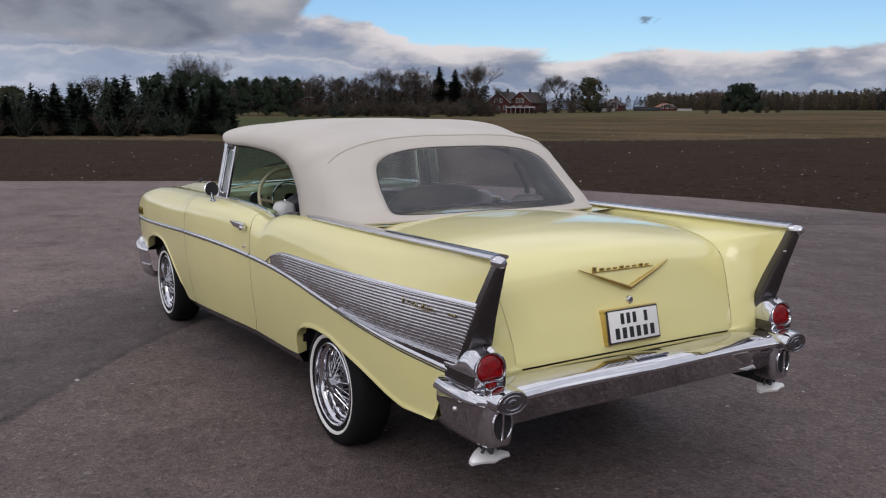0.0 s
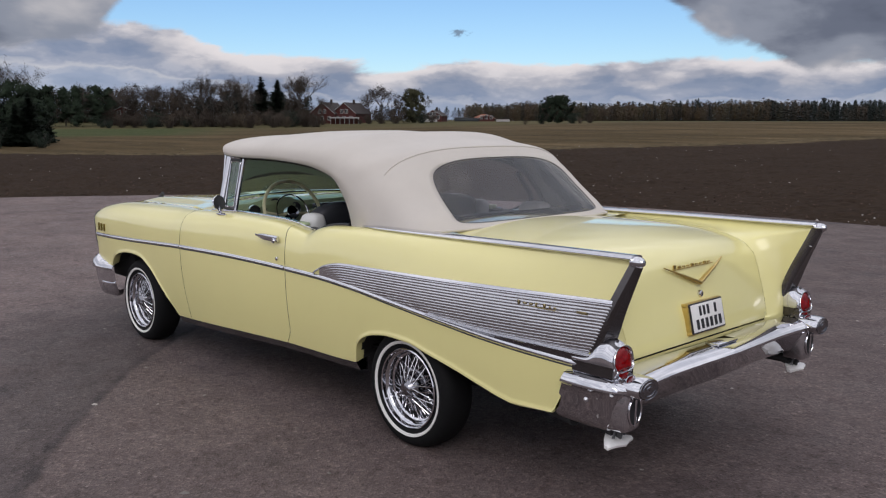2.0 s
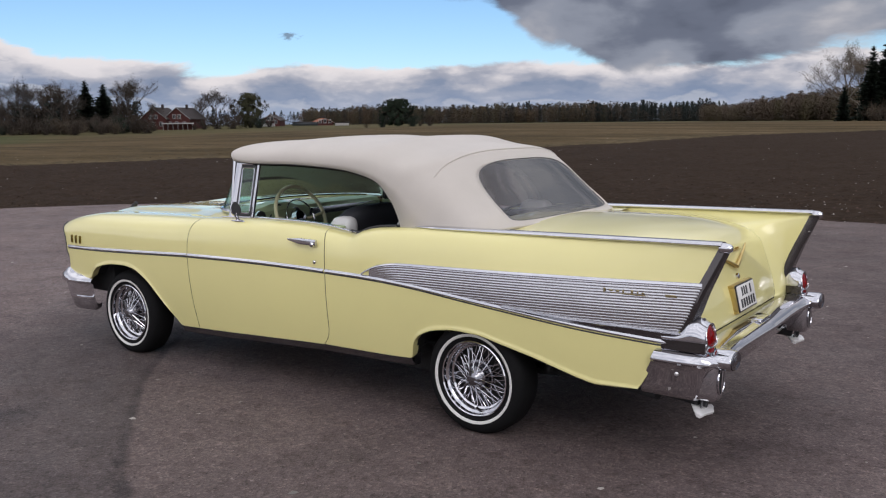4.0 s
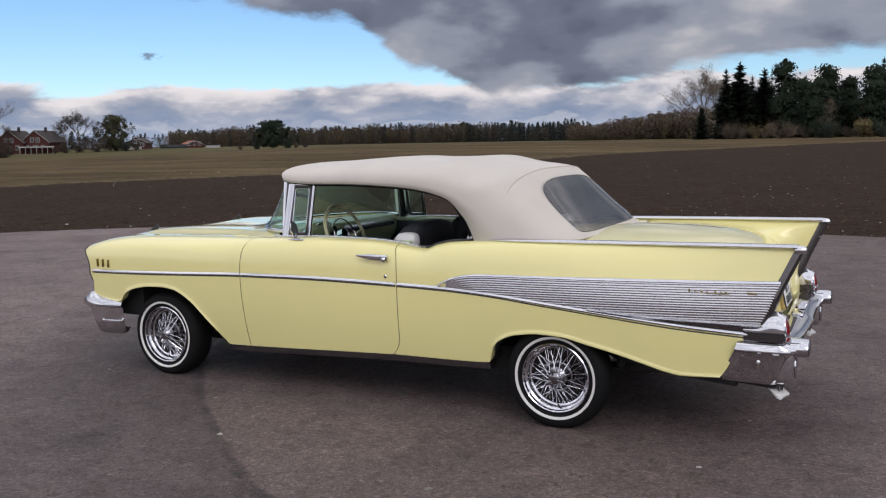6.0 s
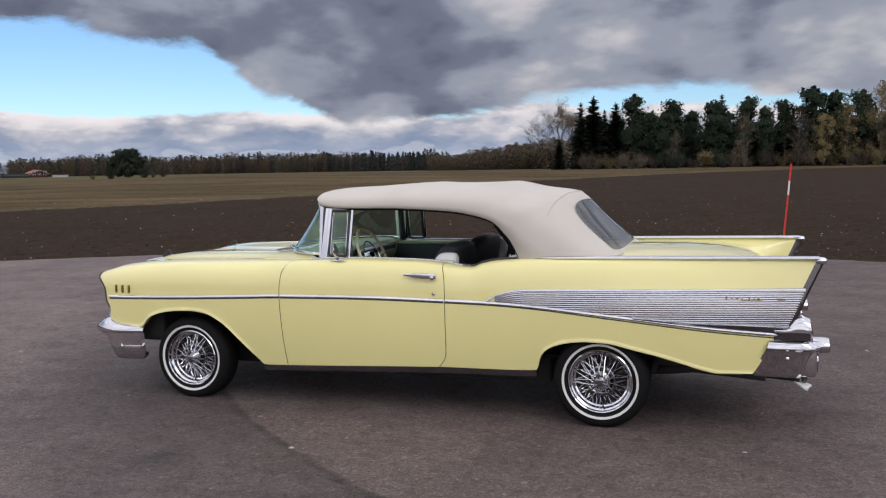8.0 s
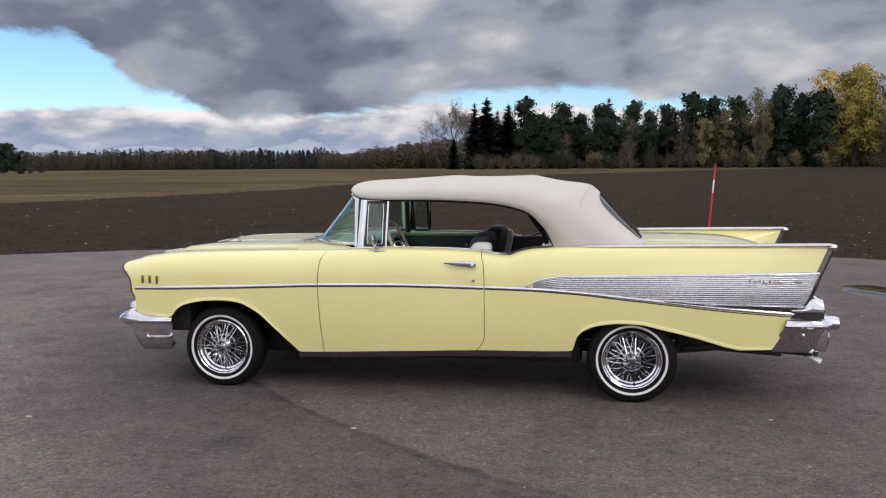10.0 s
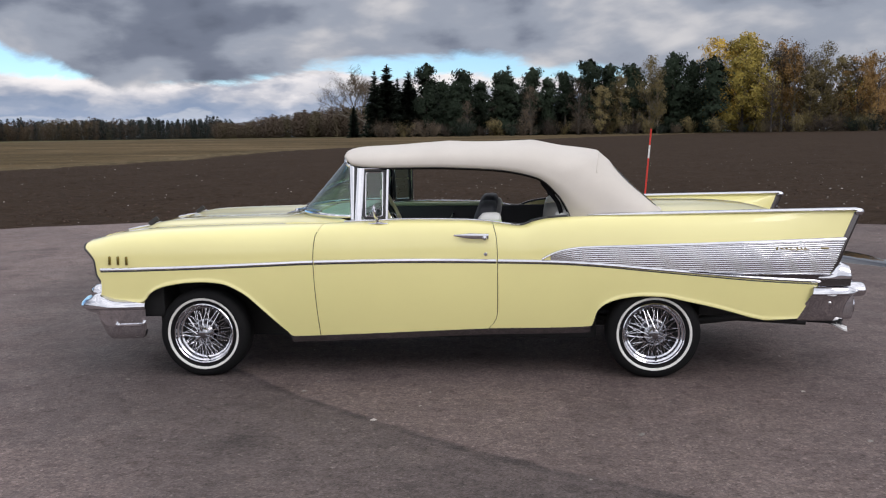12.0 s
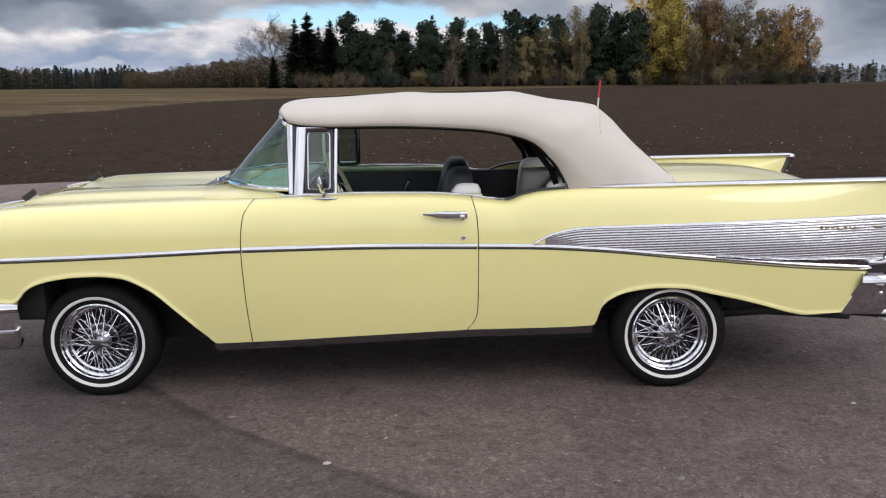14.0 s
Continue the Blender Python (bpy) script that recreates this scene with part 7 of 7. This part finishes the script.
ring_rows = []
for k in range(NA + 1):
    a = 2 * math.pi * k / NA
    tu, tv = window_edge(a)
    ou, os_ = rim_th(a)
    ov = (V_BOW + 13) / 2 + (13 - V_BOW) / 2 * os_
    ring_rows.append([top_point(lerp(tv, ov, f), lerp(tu, ou, f)) for f in np.linspace(0, 1, 16)])
roof = part("roof_canvas", mesh_of("roof_canvas", *weld(grid(roof_rows), flip_faces(grid(ring_rows))), CANVAS, 60), car, "cream canvas folding roof")
pane_rows = []
for a in np.linspace(-math.pi / 2 + 0.02, math.pi / 2 - 0.02, 60):
    tu, tv = window_edge(a)
    pane_rows.append([top_point(tv, th_for(tv, y)) for y in np.linspace(-1, 1, 41) * abs(top_point(tv, tu)[1])])
pane = part("rear_window", mesh_of("rear_window", *grid(pane_rows), REAR_SHEET), roof, "grey translucent vinyl rear window")
pane.visible_shadow = False
edge = [top_point(window_edge(2 * math.pi * k / NA)[1], window_edge(2 * math.pi * k / NA)[0]) for k in range(NA + 1)]
part("window_binding", mesh_of("window_binding", *tube(edge, 0.0022, 6), DARK_TRIM), roof, "thin dark stitched edge")
for ob in (roof,):
    sol = ob.modifiers.new("thickness", "SOLIDIFY")
    sol.thickness, sol.offset = 0.010, -1.0
    ob.data.materials.append(LINING)
    sol.material_offset, sol.material_offset_rim = 1, 0
# seam and piping over the rear bow, roof edge bindings, base bead
seam = [top_point(lerp(8.15, 9.5, abs(t) ** 2.6), t * 0.66) for t in np.linspace(-1, 1, 61)]
part("roof_seam", mesh_of("roof_seam", *tube([(p[0], p[1], p[2] + 0.001) for p in seam], 0.004, 6), CANVAS), roof)
for side in (-1, 1):
    hem = tube([(p[0], p[1] * 0.992, p[2] - 0.001) for p in [top_point(v, side) for v in np.linspace(0.8, 12.9, 70)]], 0.006, 6)
    part("roof_hem", mesh_of("roof_hem", *hem, DARK_TRIM), roof, "black rubber roof edge")
base = [top_point(13, t) for t in np.linspace(-1, 1, 90)]
part("base_bead", mesh_of("base_bead", *tube([(p[0], p[1], p[2] + 0.002) for p in base], 0.008, 6), CANVAS), roof)
# folding frame inside
bows = []
for v in (2.9, 5.0, 6.3):
    bows.append(tube([(q[0], q[1] * 0.95, q[2] - 0.035) for q in [top_point(v, t) for t in np.linspace(-0.95, 0.95, 25)]], 0.012, 6))
for side in (-1, 1):
    bows.append(sweep([(p[0], p[1] * 0.965, p[2] - 0.002) for p in [top_point(v, side) for v in np.linspace(1.6, 11.5, 40)]], rounded(0.018, 0.026, 0.006)))
    bows.append(sweep([(-0.70, side * 0.70, 1.25), (-0.60, side * 0.71, 1.12), (-0.555, side * 0.715, 0.98)], rounded(0.03, 0.02, 0.006), up=(0, 1, 0)))
part("roof_frame", mesh_of("roof_frame", *join(*bows), LINING), roof, "black folding roof frame")


# ---------- cabin ----------
tub = join(box(-1.25, 0, 0.415, 2.1, 1.56, 0.02, 0.004), box(-0.22, 0, 0.74, 0.03, 1.5, 0.66, 0.01), box(-2.28, 0, 0.70, 0.03, 1.56, 0.56, 0.01))
part("cabin_floor", mesh_of("cabin_floor", *tub, LINING), car)
for side, owner in ((-1, door), (1, door_r)):
    card = box(-1.56, side * 0.765, 0.72, 1.12, 0.03, 0.54, 0.012)
    inner = part("door_card", mesh_of("door_card", *card, SEAT_DARK), owner, "dark vinyl door lining")
    part("sill_capping", mesh_of("sill_capping", *box(-1.45, side * 0.768, 1.000, 0.98, 0.045, 0.03, 0.01), DASH), inner, "pale painted sill capping")
    part("window_winder", mesh_of("window_winder", *join(lathe([(0.02, -0.012), (0.02, 0.012), (0.001, 0.014)], (-1.4, side * 0.74, 0.86), "y", 14),
                                  tube([(-1.4, side * 0.735, 0.86), (-1.36, side * 0.72, 0.93)], 0.007, 8), lathe([(0.013, -0.02), (0.013, 0.02)], (-1.36, side * 0.71, 0.93), "y", 12)), CHROME), inner, "chrome winder")
    side_card = part("quarter_lining", mesh_of("quarter_lining", *box(-0.66, side * 0.755, 0.74, 0.66, 0.03, 0.5, 0.012), SEAT_DARK), car, "dark vinyl quarter lining")
# dashboard
rows = []
for k in range(41):
    y = -0.76 + 1.52 * k / 40
    pod = 0.035 * math.exp(-((y + 0.37) / 0.16) ** 4)
    rows.append([(-2.24, y * 0.58, 1.036), (-2.10, y * 0.76, 1.042), (-2.00 + pod * 0.2, y * 0.89, 1.045 + pod), (-1.955 + pod, y * 0.93, 1.035 + pod), (-1.935 + pod, y * 0.94, 1.005 + pod * 0.6), (-1.945 + pod * 0.5, y * 0.95, 0.94), (-1.985, y, 0.87), (-2.05, y, 0.80), (-2.2, y, 0.78)])
dash = part("dashboard", mesh_of("dashboard", *grid(rows), DASH), car, "pale green painted dashboard")
for y, r in ((-0.37, 0.075), (-0.53, 0.042), (-0.21, 0.042)):
    face = lathe([(r, -0.02), (r, 0.012), (r * 0.9, 0.014), (r * 0.86, 0.004), (0.001, 0.004)], (-1.925, y, 0.985), "x", 28)
    gauge = part("gauge", mesh_of("gauge", *face, DARK_TRIM), dash, "round dark gauge")
    part("gauge_ring", mesh_of("gauge_ring", *lathe([(r * 1.0, 0.01), (r * 1.06, 0.014), (r * 1.1, 0.0)], (-1.925, y, 0.985), "x", 28), CHROME), gauge)
part("dash_trim", mesh_of("dash_trim", *box(-1.93, 0.30, 0.985, 0.012, 0.72, 0.05, 0.005), ALUMINIUM), dash, "ribbed aluminium dash strip")
part("rear_view_mirror", mesh_of("rear_view_mirror", *join(box(-1.92, 0.0, 1.345, 0.02, 0.2, 0.055, 0.01), tube([(-1.93, 0, 1.36), (-1.99, 0, 1.41)], 0.006, 6)), DARK_TRIM), car)
# steering wheel
sw = Matrix.Translation((-1.70, -0.37, 0.99)) @ Matrix.Rotation(radians(-24), 4, "Y")
ringp = [(0, 0.212 * math.cos(2 * math.pi * k / 48), 0.212 * math.sin(2 * math.pi * k / 48)) for k in range(49)]
wheel_rim = part("steering_wheel", mesh_of("steering_wheel", *set_in(tube(ringp, 0.012, 8, up=(1, 0, 0)), sw), CREAM), car, "cream steering wheel")
sp = join(*[tube([(-0.03, 0.0, 0.0), (-0.02, 0.1 * s, -0.01), (0.0, 0.205 * s, 0.01)], 0.010, 8) for s in (-1, 1)], tube([(-0.03, 0, 0), (-0.01, 0, -0.2)], 0.009, 8, up=(0, 1, 0)))
part("wheel_spokes", mesh_of("wheel_spokes", *set_in(sp, sw), CREAM), wheel_rim)
part("horn_ring", mesh_of("horn_ring", *set_in(tube([(-0.005, 0.12 * math.cos(a), 0.12 * math.sin(a)) for a in np.linspace(0, 2 * math.pi, 33)], 0.005, 6, up=(1, 0, 0)), sw), CHROME), wheel_rim, "chrome horn ring")
part("horn_boss", mesh_of("horn_boss", *set_in(lathe([(0.05, -0.04), (0.045, 0.0), (0.025, 0.012), (0.001, 0.014)], (0, 0, 0), "x", 20), sw), CHROME), wheel_rim)
part("steering_column", mesh_of("steering_column", *tube([(-1.72, -0.37, 0.98), (-2.1, -0.37, 0.81)], 0.03, 12), CREAM), wheel_rim)


def cushion(x0, x1, y0, y1, z0, z1, lean=0.0, puff=0.02, mat=SEAT_DARK, round_top=0.0):
    """A padded block with rounded edges, leaning back with height."""
    bm = bmesh.new()
    bmesh.ops.create_cube(bm, size=1.0)
    bmesh.ops.subdivide_edges(bm, edges=list(bm.edges), cuts=5, use_grid_fill=True)
    for v in bm.verts:
        p = v.co * 2
        q = Vector((p.x, p.y, p.z))
        n = 5.0
        ln = (abs(q.x) ** n + abs(q.y) ** n + abs(q.z) ** n) ** (1 / n)
        q = q / max(ln, 1e-6) * max(abs(q.x), abs(q.y), abs(q.z))
        zz = z0 + (z1 - z0) * (q.z + 1) / 2
        if round_top:
            zz -= round_top * max(0.0, abs(q.y) - 0.35) ** 2 * max(0.0, q.z)
        v.co = (x0 + (x1 - x0) * (q.x + 1) / 2 + lean * (zz - z0), y0 + (y1 - y0) * (q.y + 1) / 2, zz)
    me = bpy.data.meshes.new("cushion")
    bm.to_mesh(me)
    bm.free()
    me.shade_smooth()
    me.materials.append(mat)
    return me


for y0, y1 in ((-0.72, -0.015), (0.015, 0.72)):
    seat = part("front_seat_back", cushion(-1.24, -1.09, y0, y1, 0.60, 1.105, 0.22, mat=SEAT_DARK, round_top=0.16), car, "dark vinyl front seat back")
    outer = y0 if y0 < -0.1 else y1
    s = 1 if outer < 0 else -1
    part("seat_bolster", cushion(-1.225, -1.055, outer - 0.015 * s, outer + 0.10 * s, 0.56, 1.055, 0.22, mat=SEAT_LIGHT, round_top=0.05), seat, "pale vinyl outer bolster")
    part("front_seat_base", cushion(-1.72, -1.12, y0, y1, 0.44, 0.68, mat=SEAT_DARK), car, "dark vinyl front seat cushion")
part("rear_seat_back", cushion(-0.50, -0.32, -0.66, 0.66, 0.55, 1.06, 0.16, mat=SEAT_DARK, round_top=0.05), car, "dark vinyl rear seat back")
part("rear_seat_base", cushion(-0.92, -0.36, -0.66, 0.66, 0.42, 0.66, mat=SEAT_DARK), car, "dark vinyl rear seat cushion")
for side in (-1, 1):
    part("rear_side_pad", cushion(-0.66, -0.44, side * 0.60, side * 0.735, 0.70, 1.075, 0.1, mat=SEAT_LIGHT), car, "pale vinyl rear side pad")
